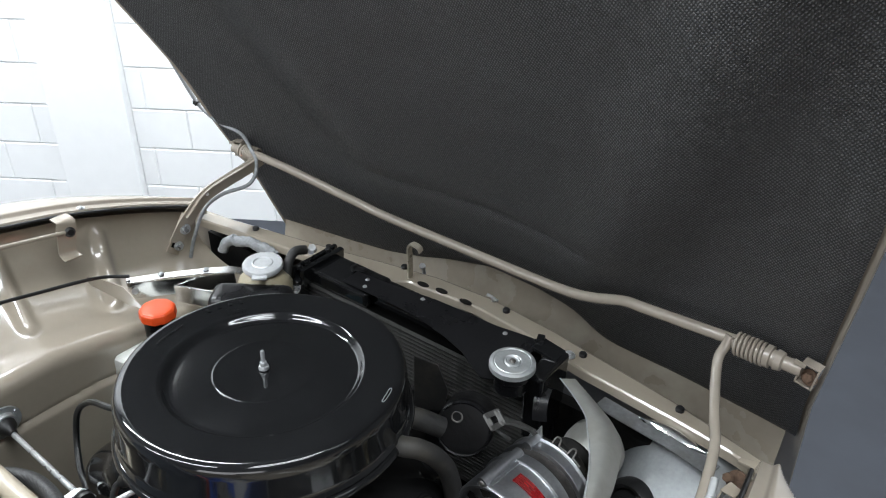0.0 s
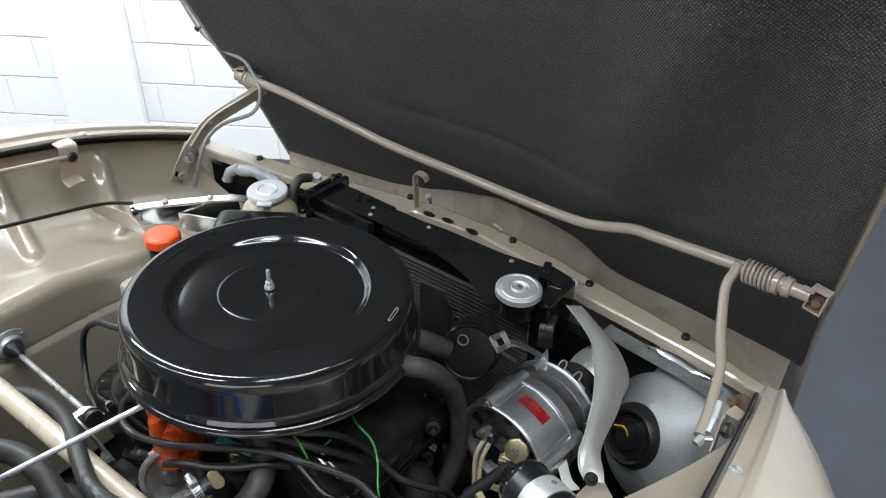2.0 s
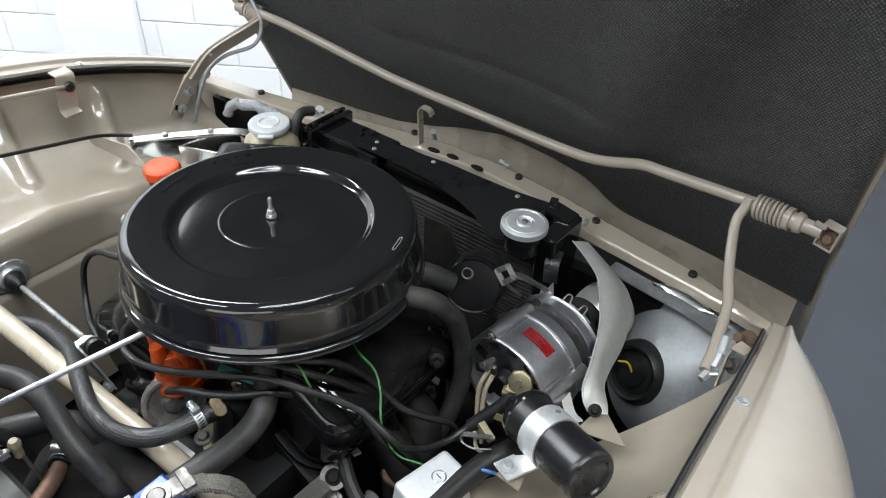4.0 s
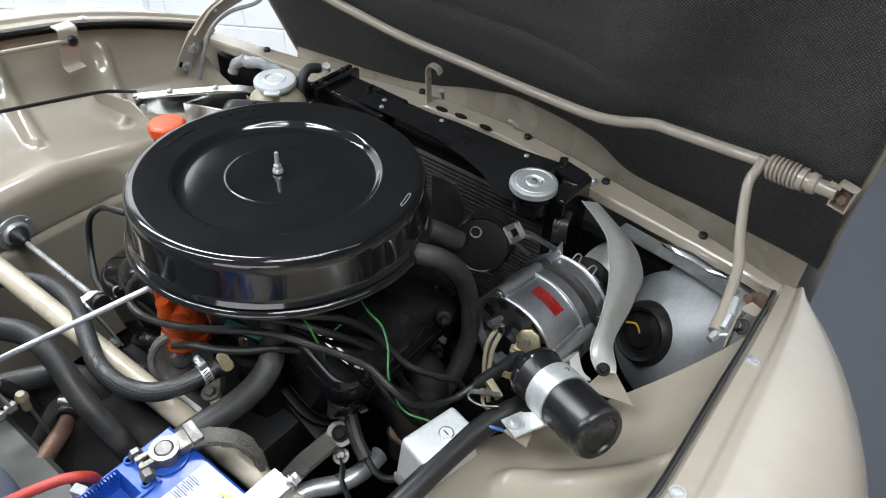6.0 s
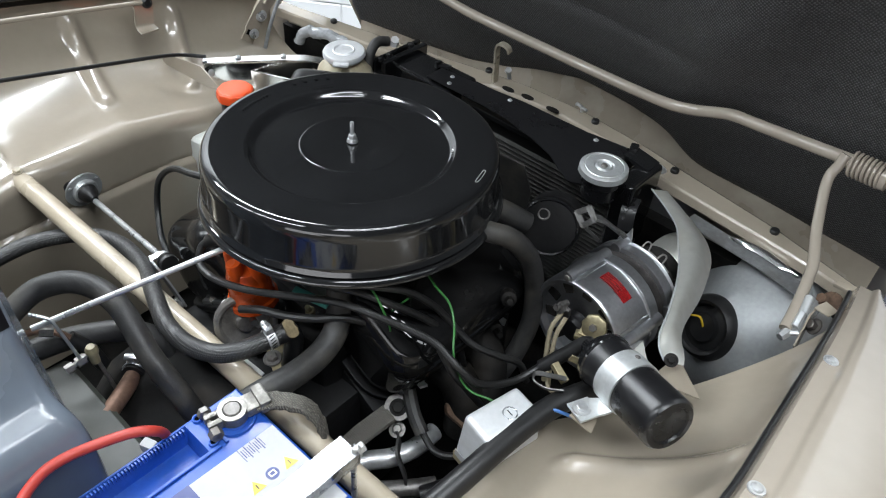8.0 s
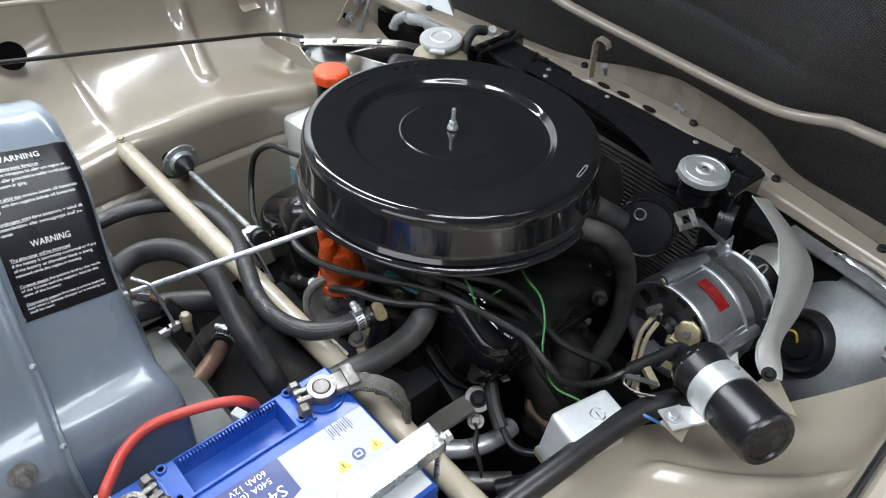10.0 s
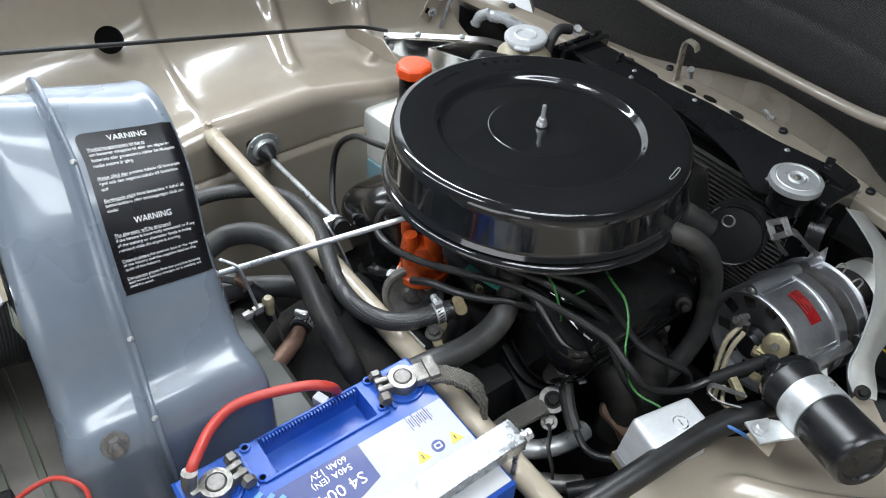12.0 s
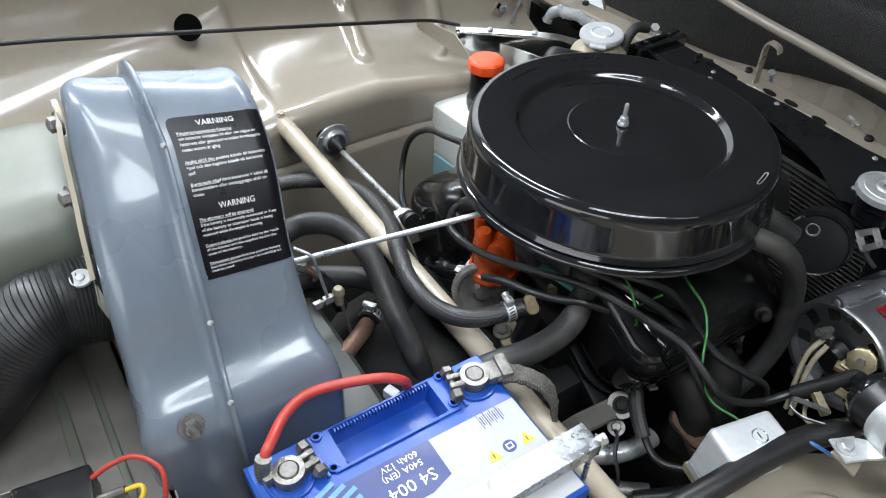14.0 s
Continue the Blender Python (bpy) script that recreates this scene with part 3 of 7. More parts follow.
for side in (-1, 1):
    ys = span(-0.30, 0.765 if side < 0 else 0.575, 200 if side < 0 else 230)

    def inner(u, y, side=side):
        if side > 0:
            # the near arch ends in a slanting front edge
            x = shelf_point(1, u, min(y, 0.5)).x
            front = min(0.74, max(0.40, 0.548 + 1.6 * (x - 0.471)))
            y = -0.30 + (y + 0.30) * (front + 0.30) / 0.875
        return shelf_point(side, u, y)

    us = span(0, 0.24, 4) + span(0.25, 0.40, 30) + span(0.41, 0.5, 9) + span(0.51, 1, 48 if side < 0 else 80)

    bm = sheet(inner, us, ys, 0.0016)
    part("inner_wing", bm, TAN_IN, CAR, "tan painted inner wing with pressed wheel arch", 50)
    bm = sheet(lambda s, y, side=side: wing_top(side, s, y), span(0, 0.25, 4) + span(0.265, 0.32, 4) + span(0.34, 1, 22), span(-0.9, 0.60, 60) + span(0.61, 0.782, 40), 0.0016)
    part("wing", bm, TAN, CAR, "tan painted front wing with bolted ledge", 50)
    path = [Vector((side * (ledge_x(y) - 0.003), y, ledge_z(y) - 0.004)) for y in span(-0.3, 0.75, 60)]
    part("rubber_seal", sweep(path, circle(0.0028, 8)), RUBBER_DARK, CAR, "black rubber sealing strip")
    for y in (0.354, 0.559, 0.13):
        x = ledge_x(y) + 0.011
        screw(CAR, (side * x, y, ledge_z(y) + 0.002), (0, 0.15, 1), 0.005, ZINC, "wing_screw")
        part("washer", lathe([(0, 0.0015), (0.0068, 0.0012), (0.0072, 0)], aim((side * x, y, ledge_z(y) + 0.0005), (0, 0.15, 1)), 20), ZINC, CAR)


def between(table, x):
    for (a, p), (b, q) in zip(table, table[1:]):
        if x <= b:
            break
    return p + (q - p) * smoothstep(0, 1, (x - a) / (b - a)) if b - a < 0.06 else p + (q - p) * min(1, max(0, (x - a) / (b - a)))


RAIL_IN = [(-0.56, 0.765), (-0.40, 0.787), (-0.26, 0.806), (-0.11, 0.829), (-0.07, 0.851), (0.06, 0.862), (0.17, 0.850), (0.27, 0.828), (0.33, 0.822), (0.43, 0.811), (0.50, 0.801), (0.56, 0.788)]
RAIL_OUT = [(-0.56, 0.795), (-0.40, 0.825), (-0.26, 0.850), (-0.16, 0.872), (-0.04, 0.895), (0.07, 0.899), (0.2, 0.885), (0.26, 0.873), (0.42, 0.846), (0.56, 0.808)]


def rail_y(x):
    return 0.45 * between(RAIL_IN, x) + 0.55 * between(RAIL_OUT, x)


def front_rail():
    """The cross rail over the grille: a pressed channel with rubber stops and dark plates for three oblong holes."""
    def f(u, x):
        # u: 0 rear lip foot .. 1 front
        y0 = between(RAIL_IN, x)
        wide = between(RAIL_OUT, x) - y0
        pts = [(-0.002, -0.014), (0.0, -0.002), (0.003, 0.001), (wide - 0.004, 0.001), (wide, -0.001), (wide + 0.004, -0.05)]
        k = u * (len(pts) - 1)
        i = min(len(pts) - 2, int(k))
        a, b = pts[i], pts[i + 1]
        t = k - i
        return Vector((x, y0 + a[0] + (b[0] - a[0]) * t, 0.706 + a[1] + (b[1] - a[1]) * t))

    bm = sheet(f, [k / 20 for k in range(21)], span(-0.545, 0.555, 110), 0.0018)
    part("front_rail", bm, TAN_IN, CAR, "tan painted front cross rail", 40)
    for x, y in ((-0.048, 0.859), (-0.011, 0.863), (0.040, 0.862)):
        # thin dark plate laid on the rail for the shade in each hole
        rim = plate([(x + 0.012 * math.cos(a) , y + 0.006 * math.sin(a)) for a in (2 * math.pi * k / 20 for k in range(20))], 0.0012, pose(0, 0, 0.7072))
        part("hole", rim, GREASY, CAR, "dark plate for the shade of an oblong opening in the rail")
    for x in (-0.42, -0.262, -0.108, 0.108, 0.262, 0.425):
        m = aim((x, {-0.262: 0.847, -0.108: 0.881}.get(x, rail_y(x) + 0.004), 0.707), (0, 0, 1))
        part("rubber_stop", lathe([(0, 0.006), (0.005, 0.0056), (0.0062, 0.004), (0.0062, 0), (0, -0.001)], m, 16), RUBBER_DARK, CAR, "black rubber buffer")
    # bonnet lock hook
    hook = part("lock_hook", strip([(-0.080, 0.864, 0.700), (-0.080, 0.862, 0.745), (-0.079, 0.860, 0.770), (-0.073, 0.860, 0.779), (-0.060, 0.862, 0.776), (-0.056, 0.863, 0.768)], 0.012, 0.0035, hint=(1, 0, 0)), PALE_PLATE, CAR, "zinc plated bonnet catch hook")
    part("hook_screw", join(tube([(-0.076, 0.898, 0.70), (-0.076, 0.892, 0.720)], 0.0035, 8), lathe([(0, 0.006), (0.006, 0.005), (0.006, 0)], aim((-0.076, 0.892, 0.716), (0.3, -0.4, 1)), 6)), ZINC, hook)
    part("latch_pin", join(tube([(0.074, 0.895, 0.700), (0.075, 0.890, 0.716), (0.066, 0.886, 0.721)], 0.003, 8), tube([(0.087, 0.886, 0.717), (0.075, 0.890, 0.716)], 0.0025, 8)), ZINC, CAR, "small plated catch pin")
    bolt(CAR, (0.245, rail_y(0.245) - 0.012, 0.7075), (0, 0, 1), 0.006, 0.005)
    # panel under and ahead of the rail, closing the nose
    bm = sheet(lambda x, v: Vector((x, between(RAIL_OUT, x) + 0.004 + 0.11 * v, 0.66 - 0.22 * v)), span(-0.55, 0.55, 30), span(0, 1, 8), 0.002)
    part("nose_panel", bm, TAN, CAR)
    # flat caps where the rail meets the wings
    for s in (-1, 1):
        part("rail_end", plate([(s * 0.522, 0.768), (s * 0.524, 0.778), (s * 0.556, 0.786), (s * 0.567, 0.774), (s * 0.563, 0.766), (s * 0.545, 0.768)], 0.006, pose(0, 0, 0.722), 0.002), TAN_IN, CAR, "rolled end of the cross rail")


front_rail()


def wheel(side):
    """A front wheel on the floor below the wing."""
    m = aim((side * 0.655, 0.18, 0.305), (side, 0, 0))
    tyre = part("tyre", lathe([(0.19, -0.06), (0.24, -0.078), (0.285, -0.075), (0.303, -0.055), (0.305, 0.0), (0.303, 0.055), (0.285, 0.075), (0.24, 0.078), (0.19, 0.06), (0.19, -0.06)], m, 48), RUBBER, CAR, "black rubber tyre")
    part("rim", lathe([(0, 0.02), (0.06, 0.025), (0.10, 0.045), (0.15, 0.030), (0.18, 0.055), (0.192, 0.062), (0.192, -0.06), (0, -0.06)], m, 48), STEEL_PAINT, tyre, "silver steel rim")


for side in (-1, 1):
    wheel(side)
# firewall, dark sheet under the bay and the rear shelf below the windscreen
part("firewall", block((1.15, 0.02, 0.55), pose(0, -0.33, 0.60)), TAN_IN, CAR)
# dark sheet added below so that the bay's deep gaps look shaded
part("bay_shade_floor", block((1.0, 1.2, 0.02), pose(0, 0.3, 0.33)), GREASY, CAR, "dark sheet under the engine bay for the shade in its gaps")
part("front_panel", block((0.44, 0.006, 0.26), pose(-0.432, 0.834, 0.566, 4, 0, 7)), TAN_IN, CAR, "tan painted panel beside the radiator")
part("front_apron", block((1.1, 0.02, 0.33), pose(0, 0.80, 0.50)), GREASY, CAR)


# ---- the bonnet ----
def hood_y(x, z):
    return 0.918 - 0.47 * (z - 0.85) - 0.15 * x * x


def hood_half(z, u=1):
    return 0.566 + 0.075 * max(0, z - 0.72) ** 1.0 + (0.055 * smoothstep(0.96, 1.22, z) - 0.012 * smoothstep(0.9, 0.75, z) if u < 0 else 0)


BONNET = thing("bonnet", (0, 0.95, 0.58), "open tan bonnet lined with black woven insulation", "bonnet")
zs = span(0.40, 1.62, 80)
bm = sheet(lambda u, z: Vector((u * (hood_half(z, u) + 0.004), hood_y(u * hood_half(z, u), z) + 0.040 - 0.034 * abs(u) ** 14, z)), span(-1, 1, 80), zs, 0.003)
part("shell", bm, TAN, BONNET, "tan painted bonnet skin")


LINING_LOW = [(-0.56, 0.612), (-0.37, 0.611), (-0.27, 0.618), (-0.17, 0.642), (-0.09, 0.675), (0.0, 0.698), (0.10, 0.692), (0.15, 0.680), (0.178, 0.669), (0.20, 0.648), (0.222, 0.632), (0.25, 0.627), (0.42, 0.629), (0.56, 0.627)]


def lining_low(x):
    """Height of the pad's lower edge, which arches up over the lock."""
    def at(p):
        for (a, f), (b, g) in zip(LINING_LOW, LINING_LOW[1:]):
            if p <= b:
                break
        return f + (g - f) * min(1, max(0, (p - a) / (b - a)))
    return sum(at(x + d) for d in (-0.012, -0.006, 0, 0.006, 0.012)) / 5


def lining(u, v):
    top = 1.60
    x = u * 0.553
    z = lining_low(x) + (top - lining_low(x)) * v
    x = u * (hood_half(z, u) - 0.006)
    y = hood_y(x, z)
    # the embossed swage line and the folds where the pad is stretched
    e = math.exp(-((z - (0.860 - 0.05 * max(0, x - 0.02) ** 1.0)) / 0.007) ** 2) * (1 - smoothstep(0.20, 0.26, abs(x)))
    y += 0.006 * e
    y += 0.016 * math.exp(-((x + 0.30 + 0.5 * (z - 0.9)) / 0.05) ** 2) * smoothstep(0.75, 0.95, z)
    y -= 0.014 * math.exp(-((x + 0.18 + 0.4 * (z - 0.9)) / 0.06) ** 2) * smoothstep(0.75, 0.95, z)
    stretch = 0.026 * smoothstep(0.68, 0.95, z) * (1 - smoothstep(0.93, 1.0, abs(u)))
    y -= stretch * math.exp(-((x - 0.262 - 0.47 * (z - 0.871)) / 0.075) ** 2)
    y += 0.8 * stretch * math.exp(-((x - 0.435 - 0.37 * (z - 0.97)) / 0.075) ** 2)
    y += 0.0025 * noise.noise(Vector((x * 9, z * 9, 3)))
    edge = min(1, (1 - abs(u)) / 0.02, v / 0.015)
    return Vector((x, y + 0.006 * (1 - edge), z))


us = [-1 + 2 * k / 110 for k in range(111)]
vs = [0.02 * k / 4 for k in range(4)] + span(0.02, 1, 110)
part("lining", sheet(lining, us, vs, 0.002), LINING, BONNET, "black woven sound-deadening pad", 60)

# the painted lip that curls in below the lining
def lip(x, v):
    low = lining_low(x)
    return Vector((x, hood_y(x, low) + 0.007 - 0.012 * v - 0.010 * v * v, low + 0.006 - 0.095 * v))


part("nose_lip", sheet(lip, span(-0.545, 0.545, 80), span(0, 1, 8), 0.0016), TAN_SCUFFED_LIT, BONNET, "tan painted inner lip of the bonnet", 60)

# ---- hinge bar ----
BAR = thing("hinge_bar", (0, 0.87, 0.70), "tan painted bonnet hinge bar with coil springs", "hinge bar")
bar_pts = [(-0.47, 0.862, 0.834), (-0.42, 0.863, 0.832), (-0.385, 0.866, 0.828), (-0.335, 0.879, 0.814), (-0.25, 0.899, 0.791), (-0.17, 0.909, 0.777), (-0.02, 0.913, 0.771), (0.10, 0.911, 0.770), (0.195, 0.905, 0.774), (0.245, 0.897, 0.786), (0.30, 0.889, 0.807), (0.335, 0.884, 0.812), (0.45, 0.872, 0.824), (0.475, 0.869, 0.827)]
part("bar", tube(bar_pts, 0.0082, 14, 8), TAN, BAR)
for s in (-1, 1):
    a, b = (Vector((-0.460, 0.870, 0.826)), Vector((-0.545, 0.858, 0.834))) if s < 0 else (Vector((0.458, 0.870, 0.823)), Vector((0.560, 0.857, 0.829)))
    m = aim(a, b - a)
    k = 0.62 if s < 0 else 0.9
    helix = [m @ Vector((0.0145 * math.cos(t), 0.0145 * math.sin(t), k * (0.010 + 0.044 * t / (2 * math.pi * 7)))) for t in span(0, 2 * math.pi * 7, 150)]
    part("spring", sweep(helix, circle(0.0023, 8)), TAN, BAR, "painted coil spring")
    part("spindle", lathe([(0, 0), (0.0085, 0), (0.0085, 0.053 * k), (0.0155, 0.054 * k), (0.0155, 0.062 * k), (0.0115, 0.063 * k), (0.0115, 0.068 * k), (0.0145, 0.069 * k), (0.0130, 0.078 * k), (0.0095, 0.080 * k), (0.0095, 0.105 * k), (0, 0.105 * k)], m, 20), TAN, BAR)
    # open folded bracket with the pinch bolt inside
    f = Matrix.Translation((0.560, 0.858, 0.827) if s > 0 else (-0.514, 0.868, 0.832)) @ pose(0, 0, 0, 0, 6 * s, -8 * s) @ Matrix.Scale(0.64 if s > 0 else 0.60, 4)
    bm = join(block((0.034, 0.024, 0.004), f @ pose(0, 0, 0.024), 0.001), block((0.034, 0.024, 0.004), f @ pose(0, 0, -0.024), 0.001), block((0.004, 0.024, 0.052), f @ pose(-0.016, 0, 0), 0.001), block((0.004, 0.024, 0.052), f @ pose(0.016, 0, 0), 0.001), block((0.022, 0.004, 0.010), f @ pose(-0.020, -0.013, 0.020), 0.001))
    bracket = part("bracket", bm, TAN, BAR, "folded painted bonnet bracket")
    bolt(bracket, f @ Vector((0.004, -0.004, -0.004)), (-0.4 * s, -1, 0.3), 0.0065, 0.007, RUST)

# the tubular arm on the near side, with its adjuster
arm = part("arm", tube([(0.458, 0.868, 0.832), (0.456, 0.862, 0.818), (0.454, 0.848, 0.799), (0.474, 0.800, 0.766), (0.492, 0.762, 0.750), (0.499, 0.738, 0.740), (0.506, 0.700, 0.727), (0.510, 0.668, 0.716)], 0.0068, 16), TAN, BAR, "bent tubular hinge arm")
part("adjuster", join(tube([(0.513, 0.712, 0.737), (0.517, 0.690, 0.729)], 0.0052, 14), tube([(0.516, 0.692, 0.730), (0.5175, 0.672, 0.722)], 0.0046, 6)), CAP_METAL, arm, "plated adjuster sleeve")
part("arm_end", join(lathe([(0, 0.006), (0.005, 0.005), (0.006, 0.0), (0.006, -0.008)], aim((0.512, 0.662, 0.712), (-0.2, -0.7, -0.2)), 6), tube([(0.512, 0.664, 0.714), (0.524, 0.672, 0.716)], 0.0032, 10)), ZINC, arm, "plated pivot pin")
channel = part("pivot_channel", join(plate([(0.523, 0.700), (0.529, 0.720), (0.546, 0.714), (0.541, 0.698)], 0.002, pose(0, 0, 0.735), 0.0006), sweep([Vector((0.527, 0.716, 0.727)), Vector((0.5245, 0.700, 0.720)), Vector((0.528, 0.668, 0.697))], [(-0.001, -0.010), (0.001, -0.010), (0.001, 0.010), (-0.001, 0.010)], hint=(0, 0, 1))), TAN_IN, BAR, "folded tan channel bracket")
bolt(channel, (0.533, 0.698, 0.714), (-0.6, -0.5, 0.5), 0.006, 0.008, IRON)
part("rust_bolt", join(lathe([(0, 0.008), (0.006, 0.008), (0.0066, 0.0)], aim((0.524, 0.738, 0.724), (-0.3, -0.7, 0.5)), 6), lathe([(0.006, 0.002), (0.013, 0.002), (0.014, -0.002)], aim((0.532, 0.742, 0.720), (-0.3, -0.7, 0.5)), 16)), RUST, channel, "rusty pivot bolt")
# the flat pressed arm on the far side, with its slotted plate
arm = part("arm", join(strip([(-0.456, 0.868, 0.824), (-0.470, 0.838, 0.808), (-0.497, 0.766, 0.776), (-0.506, 0.722, 0.738), (-0.511, 0.690, 0.697)], 0.028, 0.003, 6, hint=(1, 0, 0)), strip([(-0.450, 0.862, 0.834), (-0.464, 0.832, 0.818), (-0.491, 0.762, 0.786), (-0.500, 0.716, 0.744)], 0.010, 0.0025, 6)), TAN, BAR, "pressed channel hinge arm")
part("arm_hole", lathe([(0, 0.0008), (0.0035, 0.0006), (0.0036, 0)], aim((-0.4945, 0.764, 0.777), (0.98, -0.1, 0.1)), 14), WALL_PAINT, arm)
part("pivot_plate", join(block((0.003, 0.028, 0.060), pose(-0.516, 0.700, 0.700, -38, 0, 0), 0.001), block((0.020, 0.003, 0.026), pose(-0.525, 0.722, 0.728, -38, 0, 0), 0.001)), TAN_IN, BAR, "slotted pivot plate")
# dark block painted in for the shade in the slot
part("plate_slot", block((0.0015, 0.007, 0.034), pose(-0.5136, 0.694, 0.703, -38, 0, 0), 0.0005), OPENING_SHADE, BAR)
part("pivot_pin", tube([(-0.512, 0.690, 0.690), (-0.500, 0.688, 0.689)], 0.0038, 12), PLATED, BAR, "plated pivot pin")
bolt(BAR, (-0.506, 0.712, 0.720), (1, -0.2, 0.2), 0.0065, 0.005)
bolt(BAR, (-0.508, 0.694, 0.690), (1, -0.2, 0.2), 0.0055, 0.005)


# ---- air cleaner ----
def air_cleaner():
    m = aim((0.062, 0.424, 0.866), (-0.019, 0.035, 1))
    ob = thing("air_cleaner", m @ Vector((0, 0, -0.10)), "large round gloss black steel air cleaner", "air cleaner")
    # a dished rim, a steep round recess, a shallow domed pan and a raised centre disc
    recess = []
    for k in range(17):
        u = k / 16
        recess.append((0.1042 + 0.0150 * u, -0.0104 + 0.0080 * (u - math.sin(2 * math.pi * u) / (2 * math.pi))))
    prof = [(0, -0.0052), (0.0568, -0.0053), (0.0576, -0.0055), (0.0581, -0.0058), (0.0587, -0.0061), (0.0610, -0.0063), (0.080, -0.0082), (0.100, -0.0102), *recess, (0.125, -0.0022), (0.152, 0.0003), (0.1562, -0.0002), (0.1592, -0.0014), (0.1614, -0.0034), (0.1632, -0.0064), (0.1644, -0.0105), (0.1651, -0.0160), (0.1655, -0.046), (0.1680, -0.050), (0.1700, -0.0540), (0.1665, -0.0565), (0.160, -0.054)]
    lid = part("lid", lathe(prof, m, 160), GLOSS_BLACK, ob, "gloss black lid with dished rim and sunken pan", 60)
    part("bowl", lathe([(0.158, -0.054), (0.1695, -0.0575), (0.1730, -0.0600), (0.1740, -0.0640), (0.1705, -0.0670), (0.160, -0.0690), (0.148, -0.080), (0.12, -0.086), (0, -0.088)], m, 128), GLOSS_BLACK, ob, "gloss black bowl with rolled rim", 60)
    part("stud", lathe([(0.0, 0.0195), (0.0018, 0.019), (0.0024, 0.0175), (0.0024, -0.001)], m @ pose(0, 0, 0.0020), 10), ZINC, ob)
    part("nut", join(lathe([(0.003, 0.0055), (0.0050, 0.0051), (0.0056, 0.0040), (0.0056, -0.0010)], m @ pose(0, 0, 0.0012) @ Matrix.Scale(0.82, 4), 6), lathe([(0.0, -0.0007), (0.0065, -0.0011), (0.0075, -0.0035), (0.0075, -0.0062)], m @ pose(0, 0, 0.0012) @ Matrix.Scale(0.82, 4), 18)), ZINC, ob, "zinc plated nut")
    # the worn metal mark on the shoulder
    a0 = math.radians(108.5)
    ring = []
    for k in range(17):
        t = 2 * math.pi * k / 16
        s, c = math.sin(t), math.cos(t)
        r, a = 0.1530 + math.copysign(0.0017 * abs(s) ** 0.5, s), a0 + math.copysign(0.08 * abs(c) ** 0.6, c)
        ring.append(m @ Vector((r * math.cos(a), r * math.sin(a), 0.0005)))
    part("worn_mark", sweep(ring, circle(0.0005, 6)), ZINC, lid, "bright worn outline in the paint")
    # pressed writing on the rim, too worn to read
    for r, a1, a2, n, w in ((0.139, 291, 274, 10, 0.0036), (0.145, 257, 240, 4, 0.0085), (0.127, 249, 239, 6, 0.0034)):
        for k in range(n):
            a = math.radians(a1 + (a2 - a1) * k / (n - 1))
            h = 0.62 * w * (0.9 + 0.5 * random.random())
            bmk = block((h, w * 0.5, 0.0007), m @ pose(r * math.cos(a), r * math.sin(a), 0.0002, 0, 0, math.degrees(a)), 0.0003)
            part("pressed_mark", bmk, GLOSS_BLACK, lid)
    return ob


air_cleaner()


